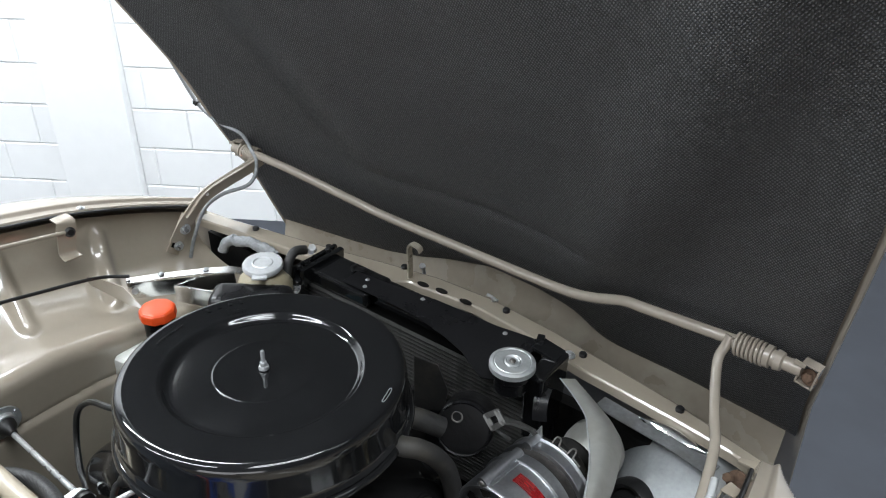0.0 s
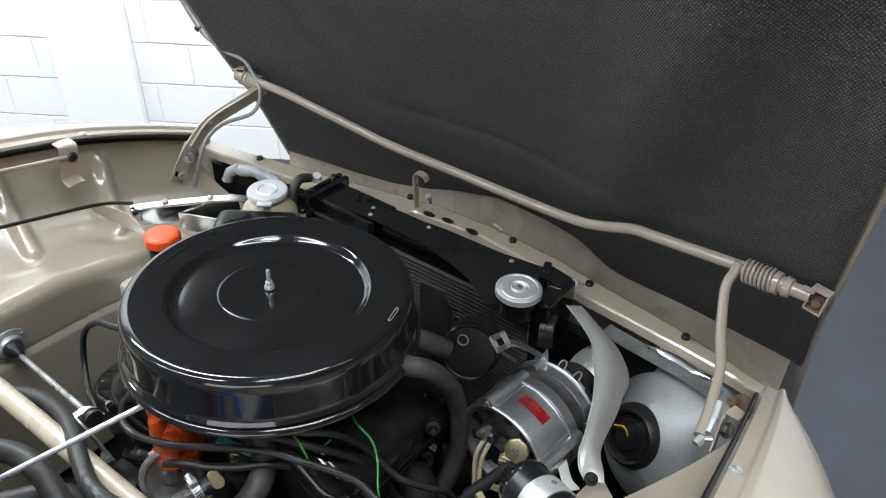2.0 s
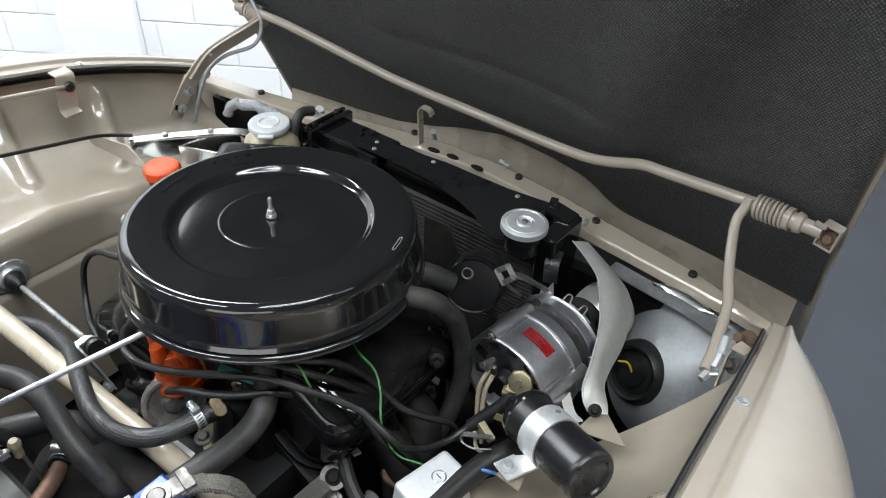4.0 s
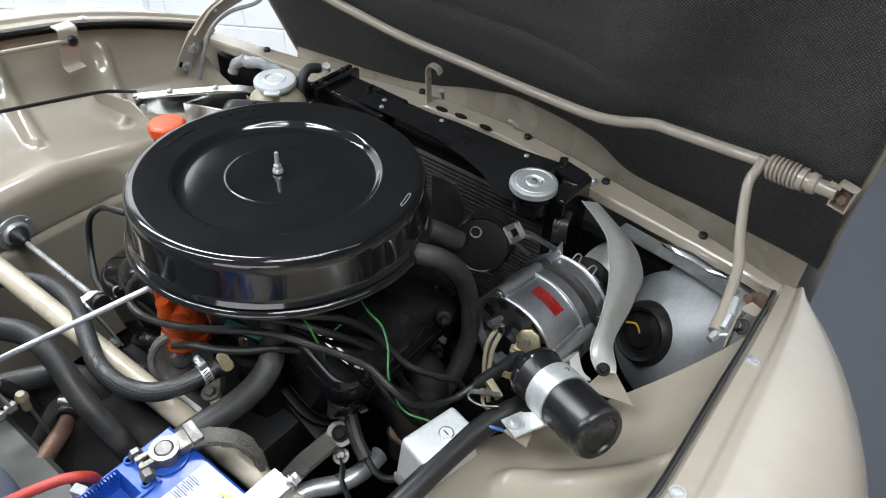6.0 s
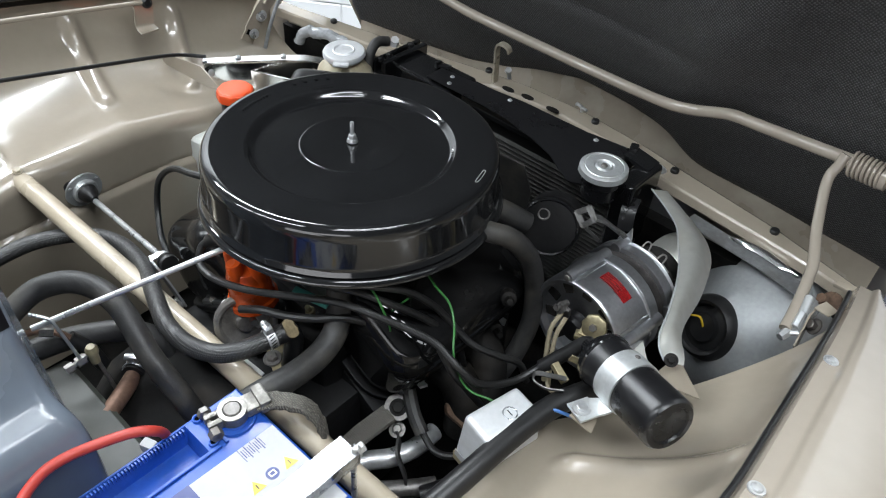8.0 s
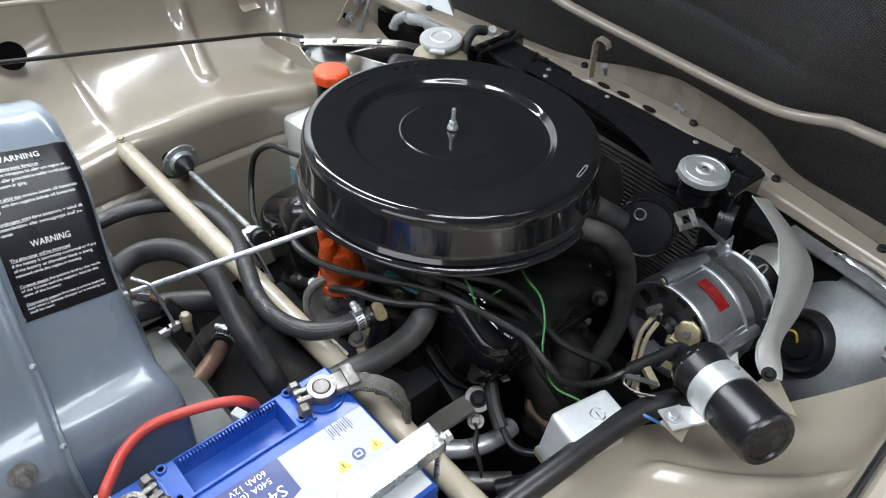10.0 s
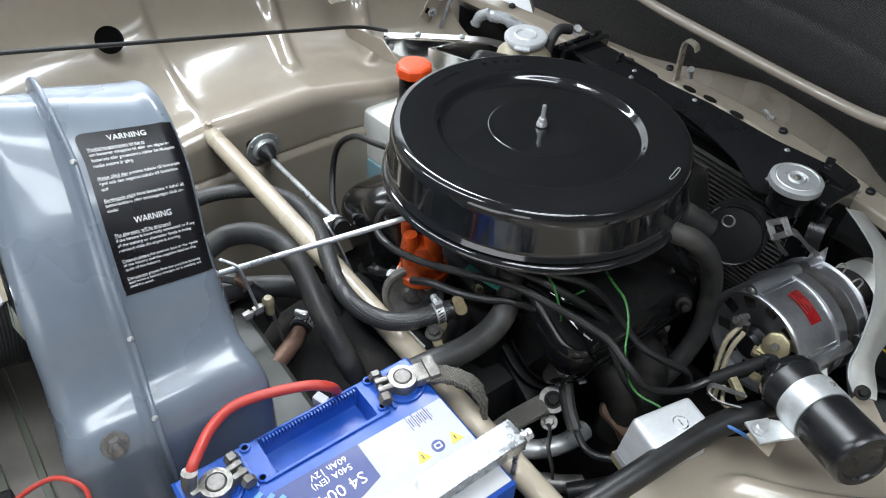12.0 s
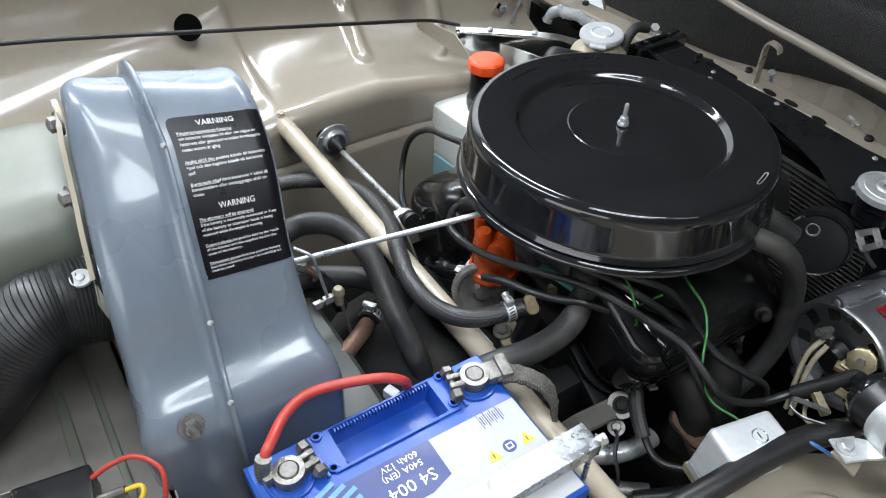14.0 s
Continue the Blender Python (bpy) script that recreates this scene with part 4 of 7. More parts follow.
# ---- radiator ----
def radiator():
    ob = thing("radiator", (0.0, 0.75, 0.40), "gloss black radiator with finned core", "radiator")
    tank = part("header_tank", join(block((0.130, 0.066, 0.030), pose(-0.130, 0.766, 0.730), 0.009, 4), block((0.30, 0.050, 0.024), pose(0.08, 0.775, 0.728), 0.008, 3)), GLOSS_BLACK, ob, "gloss black header tank")
    part("flange", join(block((0.011, 0.098, 0.034), pose(-0.190, 0.760, 0.737, 0, 4, 0), 0.003), block((0.008, 0.104, 0.042), pose(-0.206, 0.758, 0.733, 0, 4, 0), 0.003), block((0.022, 0.030, 0.060), pose(-0.204, 0.722, 0.705, 12, 0, 0), 0.006, 3)), GLOSS_BLACK, ob, "ribbed gloss black end flange")
    for y in (0.718, 0.736, 0.786):
        bolt(ob, (-0.199, y, 0.751), (-0.1, -0.2, 1), 0.0045, 0.006, SATIN_BLACK, 1.3)
    part("tank_seam", tube([(-0.180, 0.7325, 0.742), (-0.068, 0.7325, 0.742)], 0.0022, 8, 2), GLOSS_BLACK, tank)
    part("tank_clip", join(block((0.024, 0.010, 0.004), pose(-0.118, 0.776, 0.752, 0, -8, 12), 0.001), block((0.006, 0.012, 0.010), pose(-0.128, 0.774, 0.752), 0.001)), SATIN_BLACK, tank)
    for s in (-1, 1):
        part("side_frame", block((0.016, 0.060, 0.38), pose(0.020 + s * 0.233, 0.760, 0.545), 0.003), SATIN_BLACK, ob)
    # near-black core puts the shade between the fins into colour
    part("core", block((0.45, 0.034, 0.36), pose(0.020, 0.752, 0.535)), OPENING_SHADE, ob, "core block painted near-black for the shade between fins")
    fin = None
    for k in range(34):
        z = 0.714 - 0.0074 * k
        bmf = block((0.448, 0.007, 0.0016), pose(0.020, 0.732, z, 14, 0, 0))
        if fin is None:
            fin = part("fin", bmf, FIN_METAL, ob)
            fin_z = z
        else:
            bmf.free()
            f = new("fin", fin.data)
            f.parent = ob
            f.location = (0, 0, z - fin_z)
    # the sheet-metal shroud with its arched lower edge
    outline = [(-0.115, 0.768), (-0.06, 0.772), (0.04, 0.784), (0.15, 0.786), (0.222, 0.796), (0.222, 0.715), (0.205, 0.695), (0.188, 0.690), (0.170, 0.697), (0.140, 0.712), (0.10, 0.722), (0.05, 0.730), (0.0, 0.733), (-0.06, 0.733), (-0.115, 0.733)]
    bm = plate(outline, 0.0015)
    bmesh.ops.subdivide_edges(bm, edges=[e for e in bm.edges if e.calc_length() > 0.05], cuts=4)
    for v in bm.verts:
        v.co.z += 0.7515 - 0.35 * max(0, 0.735 - v.co.y)
    shroud = part("shroud", bm, SATIN_BLACK, ob, "black sheet-metal fan shroud")
    for x, y in ((-0.075, 0.742), (0.19, 0.714), (0.170, 0.778), (0.02, 0.772), (-0.085, 0.760)):
        screw(shroud, (x, y, 0.753 - 0.35 * max(0, 0.735 - y)), (0, 0, 1), 0.0038)
    neck = part("filler_neck", lathe([(0, 0.010), (0.026, 0.010), (0.027, 0.0), (0.024, -0.004), (0.024, -0.022), (0, -0.022)], aim((0.224, 0.712, 0.748), (0, 0, 1)), 28), SATIN_BLACK, ob)
    part("filler_cap", lathe([(0, 0.0080), (0.008, 0.0082), (0.0095, 0.0100), (0.0115, 0.0075), (0.0135, 0.0090), (0.0245, 0.0090), (0.0255, 0.0080), (0.0265, 0.0090), (0.029, 0.0085), (0.0320, 0.0070), (0.0325, -0.0005), (0.0305, -0.0020), (0.0, -0.002)], aim((0.224, 0.712, 0.762), (0.02, -0.02, 1)), 40), CAP_METAL, ob, "round zinc radiator cap")
    part("cap_rivet", lathe([(0, 0.0035), (0.003, 0.003), (0.0045, 0.001), (0.0045, -0.001)], aim((0.224, 0.712, 0.770), (0, 0, 1)), 12), IRON, ob)
    side = block((0.030, 0.075, 0.120), pose(0.252, 0.762, 0.690), 0.008, 3)
    bmesh.ops.subdivide_edges(side, edges=side.edges[:], cuts=2, use_grid_fill=True)
    for v in side.verts:
        v.co += Vector((0.0035, 0.004, 0.004)) * noise.noise(v.co * 45)
    part("end_tank", side, GLOSS_BLACK, ob, "lumpy black painted end tank", 60)
    part("side_lug", join(block((0.040, 0.030, 0.006), pose(0.240, 0.785, 0.752, 0, 10, 0), 0.001), block((0.012, 0.016, 0.022), pose(0.222, 0.792, 0.752, 0, 0, 20), 0.003), block((0.020, 0.060, 0.020), pose(0.226, 0.730, 0.738), 0.005)), GLOSS_BLACK, ob)
    part("lower_bracket", strip([(0.262, 0.742, 0.722), (0.268, 0.722, 0.712), (0.274, 0.712, 0.690)], 0.020, 0.004, 5), SATIN_BLACK, ob)
    bolt(ob, (0.262, 0.735, 0.715), (0.6, -0.8, 0.3), 0.007, 0.008, GREASY)
    bolt(ob, (0.258, 0.742, 0.735), (0.3, -0.8, 0.5), 0.006, 0.006, GREASY)
    # the fan cowl's dark side plate
    part("cowl_plate", plate([(0.0, 0.0), (0.044, 0.0), (0.050, 0.04), (0.034, 0.085), (0.0, 0.095)], 0.004, pose(0.098, 0.655, 0.66, 90, 0, 25), 0.001), RUBBER, ob, "dark grey cowl plate")


radiator()


# ---- expansion tank, its bracket and the washer bottle ----
def expansion_tank():
    at = Vector((-0.226, 0.664, 0.0))
    ob = thing("expansion_tank", (at.x, at.y, 0.66), "milky plastic coolant expansion tank with metal cap", "expansion tank")
    m = aim((at.x, at.y, 0.70), (0, 0, 1))
    part("tank", lathe([(0, -0.05), (0.040, -0.05), (0.044, -0.04), (0.045, 0.035), (0.041, 0.048), (0.032, 0.056), (0.026, 0.060), (0.026, 0.068), (0, 0.068)], m, 40), MILKY, ob)
    cap = lathe([(0, 0.0030), (0.014, 0.0030), (0.0155, 0.0050), (0.0175, 0.0032), (0.028, 0.0038), (0.0315, 0.0030), (0.033, 0.0005), (0.033, -0.004), (0.030, -0.004), (0.029, -0.009), (0, -0.009)], aim((at.x, at.y, 0.774), (0.02, -0.03, 1)), 40)
    ears = [block((0.016, 0.024, 0.004), aim((at.x, at.y, 0.771), (0, 0, 1)) @ pose(0, 0, 0, 0, 0, 40) @ pose(s * 0.033, 0, 0), 0.0015) for s in (-1, 1)]
    part("cap", join(cap, *ears), DULL_ZINC, ob, "pressed metal pressure cap")
    part("spout", tube([(-0.205, 0.690, 0.735), (-0.212, 0.706, 0.762), (-0.215, 0.724, 0.774), (-0.211, 0.744, 0.770)], 0.0080, 12), RUBBER, ob, "short black overflow hose")
    part("fitting", join(lathe([(0, 0.010), (0.007, 0.010), (0.007, 0.0)], aim((-0.210, 0.757, 0.764), (0.5, -0.3, 0.8)), 6), tube([(-0.222, 0.772, 0.752), (-0.205, 0.75, 0.766)], 0.006, 10)), ZINC, ob)
    part("strap", strip([(-0.183, 0.65, 0.72), (-0.19, 0.70, 0.722), (-0.23, 0.712, 0.722), (-0.27, 0.69, 0.72)], 0.012, 0.002, hint=(0, 0, 1)), ZINC, ob)


expansion_tank()
bracket = thing("tank_bracket", (-0.36, 0.58, 0.70), "polished metal channel bracket across the bay", "bracket")
part("channel", plate([(-0.438, 0.543), (-0.424, 0.533), (-0.382, 0.590), (-0.345, 0.636), (-0.310, 0.668), (-0.268, 0.680), (-0.300, 0.694), (-0.335, 0.674), (-0.359, 0.647), (-0.396, 0.601)], 0.002, pose(0, 0, 0.721), 0.0005), CHROME, bracket, "polished channel")
part("channel_web", join(sweep([Vector((-0.423, 0.534, 0.706)), Vector((-0.382, 0.590, 0.704)), Vector((-0.345, 0.636, 0.704)), Vector((-0.310, 0.668, 0.706))], [(-0.001, -0.015), (0.001, -0.015), (0.001, 0.015), (-0.001, 0.015)]), block((0.10, 0.004, 0.034), pose(-0.335, 0.612, 0.690, 0, 0, 22), 0.001)), CHROME, bracket, "polished upright web")
part("gusset", fold([(-0.518, 0.515, 0.706), (-0.500, 0.515, 0.715), (-0.400, 0.515, 0.734), (-0.350, 0.515, 0.713), (-0.393, 0.515, 0.701), (-0.518, 0.515, 0.692)], 0.002, (0, 1, 0)), TAN_IN, bracket, "tan painted gusset plate")
for x, y in ((-0.400, 0.585), (-0.354, 0.642)):
    screw(bracket, (x, y, 0.725), (0, 0, 1), 0.005)
screw(bracket, (-0.415, 0.541, 0.706), (0.5, -0.8, 0.2), 0.006)
foil = smooth_path([(-0.335, 0.782, 0.690), (-0.375, 0.778, 0.700), (-0.412, 0.766, 0.704), (-0.438, 0.752, 0.698), (-0.446, 0.746, 0.680)], 14)
bm = sweep(foil, circle(0.0098, 22))
for v in bm.verts:
    v.co += Vector((0.003, 0.003, 0.004)) * noise.noise(v.co * 60) + Vector((0.0015, 0.002, 0.002)) * noise.noise(v.co * 190)
part("foil_duct", bm, CLEAR, bracket, "crumpled clear plastic sleeve", 25)


def washer_bottle():
    ob = thing("washer_bottle", (-0.33, 0.49, 0.50), "white plastic washer bottle with orange cap", "washer bottle")
    part("bottle", block((0.130, 0.085, 0.10), pose(-0.345, 0.500, 0.595, 0, 0, 8), 0.012, 3), WHITE_TANK, ob)
    part("fluid", block((0.132, 0.087, 0.06), pose(-0.345, 0.500, 0.520, 0, 0, 8), 0.008, 3), FLUID, ob, "pale blue washer fluid")
    m = aim((-0.311, 0.516, 0.643), (0, 0, 1))
    part("neck", lathe([(0, 0.076), (0.024, 0.076), (0.024, 0.025), (0.028, 0.022), (0.028, 0.010), (0.026, 0.008), (0.026, 0.0), (0, 0)], m, 28), SATIN_BLACK, ob)
    cap = lathe([(0, 0.0185), (0.021, 0.018), (0.0270, 0.0160), (0.029, 0.012), (0.0295, 0.0), (0, 0)], m @ pose(0, 0, 0.073), 9)
    bmesh.ops.bevel(cap, geom=[e for e in cap.edges], offset=0.0015, segments=2, affect="EDGES")
    part("cap", cap, ORANGE_CAP, ob, "orange-red plastic screw cap")


washer_bottle()
# black cover beside the bottle, behind the air cleaner
solid("ignition_cover", block((0.130, 0.062, 0.07), pose(-0.202, 0.615, 0.723, 0, 0, 35), 0.020, 4), SATIN_BLACK, "black moulded cover beside the expansion tank", "cover")


# ---- heater housing ----
HEAT_PROFILE = [(-0.21, 0.82), (-0.185, 0.870), (-0.15, 0.915), (-0.115, 0.947), (-0.08, 0.966), (-0.052, 0.970), (-0.025, 0.958), (0.012, 0.925), (0.042, 0.885), (0.062, 0.850), (0.076, 0.818), (0.092, 0.795), (0.112, 0.780), (0.124, 0.764), (0.130, 0.740), (0.128, 0.66), (0.120, 0.55)]


def heat_pt(s):
    path = HEAT_SMOOTH
    k = s * (len(path) - 1)
    i = min(len(path) - 2, int(k))
    return path[i].lerp(path[i + 1], k - i)


HEAT_SMOOTH = smooth_path([(x, 0, z) for x, z in HEAT_PROFILE], 8)


def heat_surface(w, s, out=0.0):
    """The housing's skin at the place s along its profile; w: -1 at its left end, 0 at the flange, 1 at its right end."""
    p = heat_pt(s)
    low = max(0, min(0.24, p.x + 0.06))
    left, mid = -0.081 - 0.235 * low, -0.026 - 0.19 * max(0, low - 0.05)
    right = 0.064 - 0.016 * math.exp(-((p.x - 0.066) / 0.045) ** 2) - 0.008 / (1 + math.exp(-(p.x - 0.085) / 0.008))
    y = mid + (right - mid) * w if w > 0 else mid + (mid - left) * w
    q = heat_pt(min(1, s + 0.004)) - heat_pt(max(0, s - 0.004))
    n = Vector((-q.z, 0, q.x)).normalized()
    inset = 0.0
    for edge, rad in ((left, 0.020), (right, 0.013)):
        d = abs(y - edge)
        if d < rad:
            inset = max(inset, rad - math.sqrt(max(0, rad * rad - (rad - d) ** 2)))
    dip = -0.004 if w < 0 else 0.0
    lift = 0.028 * smoothstep(0.01, -0.08, p.x) * min(1.2, max(0, (0.045 - y) / 0.11))
    return Vector((p.x, y, p.z + lift)) + n * (out - inset + dip)


def heater():
    ob = thing("heater_housing", (-0.03, -0.04, 0.55), "grey enamelled steel heater fan housing with warning label", "heater housing")
    ys = [-1 + 0.36 * (1 - math.cos(math.pi / 2 * k / 7)) for k in range(8)] + span(-0.55, -0.01, 6) + span(0.01, 0.75, 8) + [0.75 + 0.25 * math.sin(math.pi / 2 * k / 7) for k in range(1, 8)]
    bm = sheet(lambda s, w: heat_surface(w, s), span(0, 1, 90), ys, 0.002)
    part("shell", bm, GREY_PAINT, ob, "grey enamelled pressed shell", 55)
    # the left half turns up into a standing flange, clenched over the right half's edge
    lip = [(-0.0120, -0.0036), (-0.0080, -0.0030), (-0.0048, -0.0012), (-0.0032, 0.0020), (-0.0025, 0.0060), (-0.0016, 0.0085), (0.0004, 0.0094), (0.0022, 0.0084), (0.0028, 0.0050), (0.0034, -0.0020)]
    bm = sheet(lambda s, k: heat_surface(0.02, s, lip[round(k)][1]) + Vector((0, lip[round(k)][0], 0)), span(0.03, 1, 90), span(0, len(lip) - 1, len(lip)))
    part("flange", bm, GREY_PAINT, ob, "raised joining flange", 55)
    # end walls
    for w in (-1, 1):
        poly = [heat_surface(w, s) for s in span(0, 1, 40)]
        bme = bmesh.new()
        bme.faces.new([bme.verts.new(p) for p in poly])
        part("end_wall", bme, GREY_PAINT, ob)
    for s in (0.40, 0.60, 0.77):
        p = heat_surface(0.02, s, 0.0085)
        part("flange_screw", lathe([(0, 0.0035), (0.0020, 0.003), (0.0024, 0), (0, -0.003)], aim(p, (0.5, -0.6, 0.6)), 12), CAP_METAL, ob)
    p = heat_surface(-0.45, 0.795, 0.0)
    n = (heat_surface(-0.45, 0.795, 0.01) - heat_surface(-0.45, 0.795, 0)).normalized()
    part("washer", lathe([(0, 0.003), (0.0108, 0.003), (0.0115, 0), (0, 0)], aim(p, n), 24), IRON, ob)
    part("nut", join(lathe([(0, 0.011), (0.0066, 0.0105), (0.0075, 0.009), (0.0075, 0.003)], aim(p, n), 6), lathe([(0, 0.022), (0.0036, 0.0215), (0.004, 0.010)], aim(p, n), 12)), IRON, ob, "weathered hexagon nut on its stud")
    return ob


HEATER = heater()


def on_label(u, v, out):
    """A place on the label: u metres across it, v metres down from its upper edge."""
    s = LABEL_S0 + v * (LABEL_S1 - LABEL_S0) / LABEL_H + 0.012 * u / LABEL_W
    return heat_surface(0.105 + 0.855 * u / LABEL_W, s, out)


LABEL_W, LABEL_H = 0.076, 0.132
LABEL_S0 = min((abs(heat_pt(k / 1000).x + 0.027), k / 1000) for k in range(150, 850))[1]
LABEL_S1 = min((abs(heat_pt(k / 1000).x - 0.057), k / 1000) for k in range(150, 850))[1]


def warning_label():
    def corner(u, v):
        r = 0.007
        for cu, cv in ((r, r), (LABEL_W - r, r), (r, LABEL_H - r), (LABEL_W - r, LABEL_H - r)):
            if (u < r or u > LABEL_W - r) and (v < r or v > LABEL_H - r) and abs(u - cu) <= r and abs(v - cv) <= r:
                d = math.hypot(u - cu, v - cv)
                if d > r:
                    return cu + (u - cu) * r / d, cv + (v - cv) * r / d
        return u, v

    bm = sheet(lambda u, v: on_label(*corner(u, v), 0.0008), span(0, LABEL_W, 20), span(0, LABEL_H, 40))
    lab = part("label", bm, BLACK_LABEL, HEATER, "black label with white Swedish and English warning", 60)
    lines = [("VARNING", 0.0070, 0.0085, 1), ("Växelströmsgeneratorn förstöres", 0.0036, 0.0150, 2), ("om batteriet inkopplas fel eller om någon av", 0.0036, 0.0192, 0), ("batteriets eller generatorns kablar bortkopplas", 0.0036, 0.0234, 0), ("medan motorn är igång.", 0.0036, 0.0276, 0), ("Anslut alltid den positiva kabeln till batteriets", 0.0036, 0.0366, 3), ("+pol och den negativa kabeln till batteriets", 0.0036, 0.0408, 0), ("-pol", 0.0036, 0.0450, 0), ("Bortkoppla alltid först batteriets + kabel då", 0.0036, 0.0540, 3), ("batteriladdare eller svetsaggregat skall an-", 0.0036, 0.0582, 0), ("vändas", 0.0036, 0.0624, 0), ("WARNING", 0.0070, 0.0745, 1), ("The alternator will be destroyed", 0.0036, 0.0820, 2), ("if the battery is incorrectly connected or if any", 0.0036, 0.0862, 0), ("of the battery or alternator leads is being", 0.0036, 0.0904, 0), ("removed while the engine is running.", 0.0036, 0.0946, 0), ("Connect always the positive lead to the +pole", 0.0036, 0.1040, 3), ("of the battery and the negative lead to the", 0.0036, 0.1082, 0), ("-pole of the battery.", 0.0036, 0.1124, 0), ("Disconnect always first the positive battery", 0.0036, 0.1214, 3), ("lead when a battery charger or a welding set", 0.0036, 0.1256, 0), ("shall be used.", 0.0036, 0.1298, 0)]
    for body, size, v, style in lines:
        bm = text_mesh(body, size, Matrix(), 1.0)
        w = max(p.co.x for p in bm.verts)
        want = {0.0070: 0.030}.get(size, min(0.0650, 0.00141 * len(body)))
        k = want / w
        u0 = (LABEL_W - want) / 2 if style == 1 else 0.005
        if style in (2, 3):
            bm = join(bm, block((w if style == 2 else w * 0.36, size * 0.06, 0.0001), pose(w / 2 if style == 2 else w * 0.18, -size * 0.16, 0)))
        for p in bm.verts:
            p.co = on_label(u0 + p.co.x * k, (v - p.co.y) * 0.955 + 0.001, 0.0014 + p.co.z)
        part("print", bm, PRINT, lab, flat=True)


warning_label()


# ---- battery ----
def battery():
    x0, x1, y0, y1, top = 0.158, 0.3255, -0.059, 0.180, 0.738
    xc, yc = (x0 + x1) / 2, (y0 + y1) / 2
    ob = thing("battery", (xc, yc, top - 0.19), "blue plastic car battery with printed label on its tray", "battery")
    part("case", block((x1 - x0 - 0.006, y1 - y0 - 0.006, 0.165), pose(xc, yc, top - 0.108), 0.004), BLUE, ob, "blue plastic case")
    # lid, with the sunken grip
    gx0, gx1, gy0, gy1 = 0.166, 0.198, 0.022, 0.116
    xs = [x0, x0 + 0.003, gx0 - 0.004, gx0, gx1, gx1 + 0.003, x1 - 0.003, x1]
    ys = [y0, y0 + 0.003, gy0 - 0.004, gy0, gy1, gy1 + 0.004, y1 - 0.003, y1]

    def lid(i, j):
        x, y = xs[int(i)], ys[int(j)]
        z = top
        if i in (0, 7) or j in (0, 7):
            z -= 0.003
        if 3 <= i <= 4 and 3 <= j <= 4:
            z -= 0.022
        return Vector((x, y, z))

    bm = sheet(lid, range(8), range(8))
    rim = [e for e in bm.edges if e.is_boundary]
    ex = bmesh.ops.extrude_edge_only(bm, edges=rim)
    bmesh.ops.translate(bm, verts=[v for v in ex["geom"] if isinstance(v, bmesh.types.BMVert)], vec=(0, 0, -0.024))
    lid_ob = part("lid", bm, BLUE, ob, "blue plastic lid with sunken grip", 25)
    tooth = None
    for k in range(30):
        y = gy0 + 0.001 + 0.0032 * k
        if tooth is None:
            tooth = part("grip_ridge", block((0.0035, 0.0016, 0.006), pose(gx0 - 0.0005, y, top - 0.002)), BLUE, lid_ob)
            first = y
        else:
            t = new("grip_ridge", tooth.data)
            t.parent = lid_ob
            t.location = (0, y - first, 0)
    for x, y in ((0.164, 0.132), (0.196, 0.128), (0.164, 0.006), (0.199, 0.006)):
        boss = part("peg_boss", lathe([(0.0026, 0.0), (0.0027, 0.0022), (0.0034, 0.0026), (0.0046, 0.0024), (0.0050, 0.0)], aim((x, y, top), (0, 0, 1)), 18), BLUE, lid_ob)
        # black disc put in for the shade inside the boss
        part("peg_hole", lathe([(0, 0.0006), (0.0026, 0.0006), (0.0026, 0)], aim((x, y, top), (0, 0, 1)), 16), OPENING_SHADE, boss)
    part("lid_rib", join(block((0.0035, 0.125, 0.003), pose(0.2035, 0.068, top + 0.001), 0.001), block((0.044, 0.0035, 0.003), pose(0.183, 0.137, top + 0.001), 0.001), block((0.044, 0.0035, 0.003), pose(0.183, -0.001, top + 0.001), 0.001)), BLUE, lid_ob)
    # printed label: x runs along -y, y along +x
    lab = part("label", plate([(0.2150, -0.052), (0.322, -0.052), (0.322, 0.177), (0.2185, 0.177)], 0.0006, pose(0, 0, top)), WHITE_LABEL, ob, "white and dark blue printed label")
    part("label_field", plate([(0.2152, -0.0515), (0.262, -0.0515), (0.262, 0.066), (0.255, 0.088), (0.2165, 0.088)], 0.0005, pose(0, 0, top + 0.0004)), BLUE_DARK, lab, "dark blue printed field")

    def text(body, size, x, y, material=PRINT):
        m = Matrix(((0, 1, 0, x), (-1, 0, 0, y), (0, 0, 1, top + 0.0013), (0, 0, 0, 1)))
        part("print", text_mesh(body, size, m, 1.0), material, lab, flat=True)

    text("S4 004", 0.0165, 0.2415, 0.078)
    text("540A (EN)", 0.0088, 0.2292, 0.073)
    text("60Ah 12V", 0.0088, 0.2203, 0.073)
    pale = mat("pale_blue_print", (0.10, 0.26, 0.62), 0.4, spread=0.2, scale=60)
    for k in range(5):
        part("picture_bar", block((0.0045, 0.050 - 0.007 * abs(k - 2), 0.0003), pose(0.217 + 0.0078 * k, -0.018 + 0.004 * k, top + 0.0011, 0, 0, 20)), pale, lab)
    for k in range(3):
        part("pictogram", plate([(0.250, -0.043 + 0.0135 * k), (0.2605, -0.043 + 0.0135 * k), (0.2605, -0.033 + 0.0135 * k), (0.250, -0.033 + 0.0135 * k)], 0.0003, pose(0, 0, top + 0.001)), PRINT, lab)
        part("pictogram_mark", block((0.004, 0.007, 0.0002), pose(0.2555, -0.038 + 0.0135 * k, top + 0.0015)), BLUE_DARK, lab)
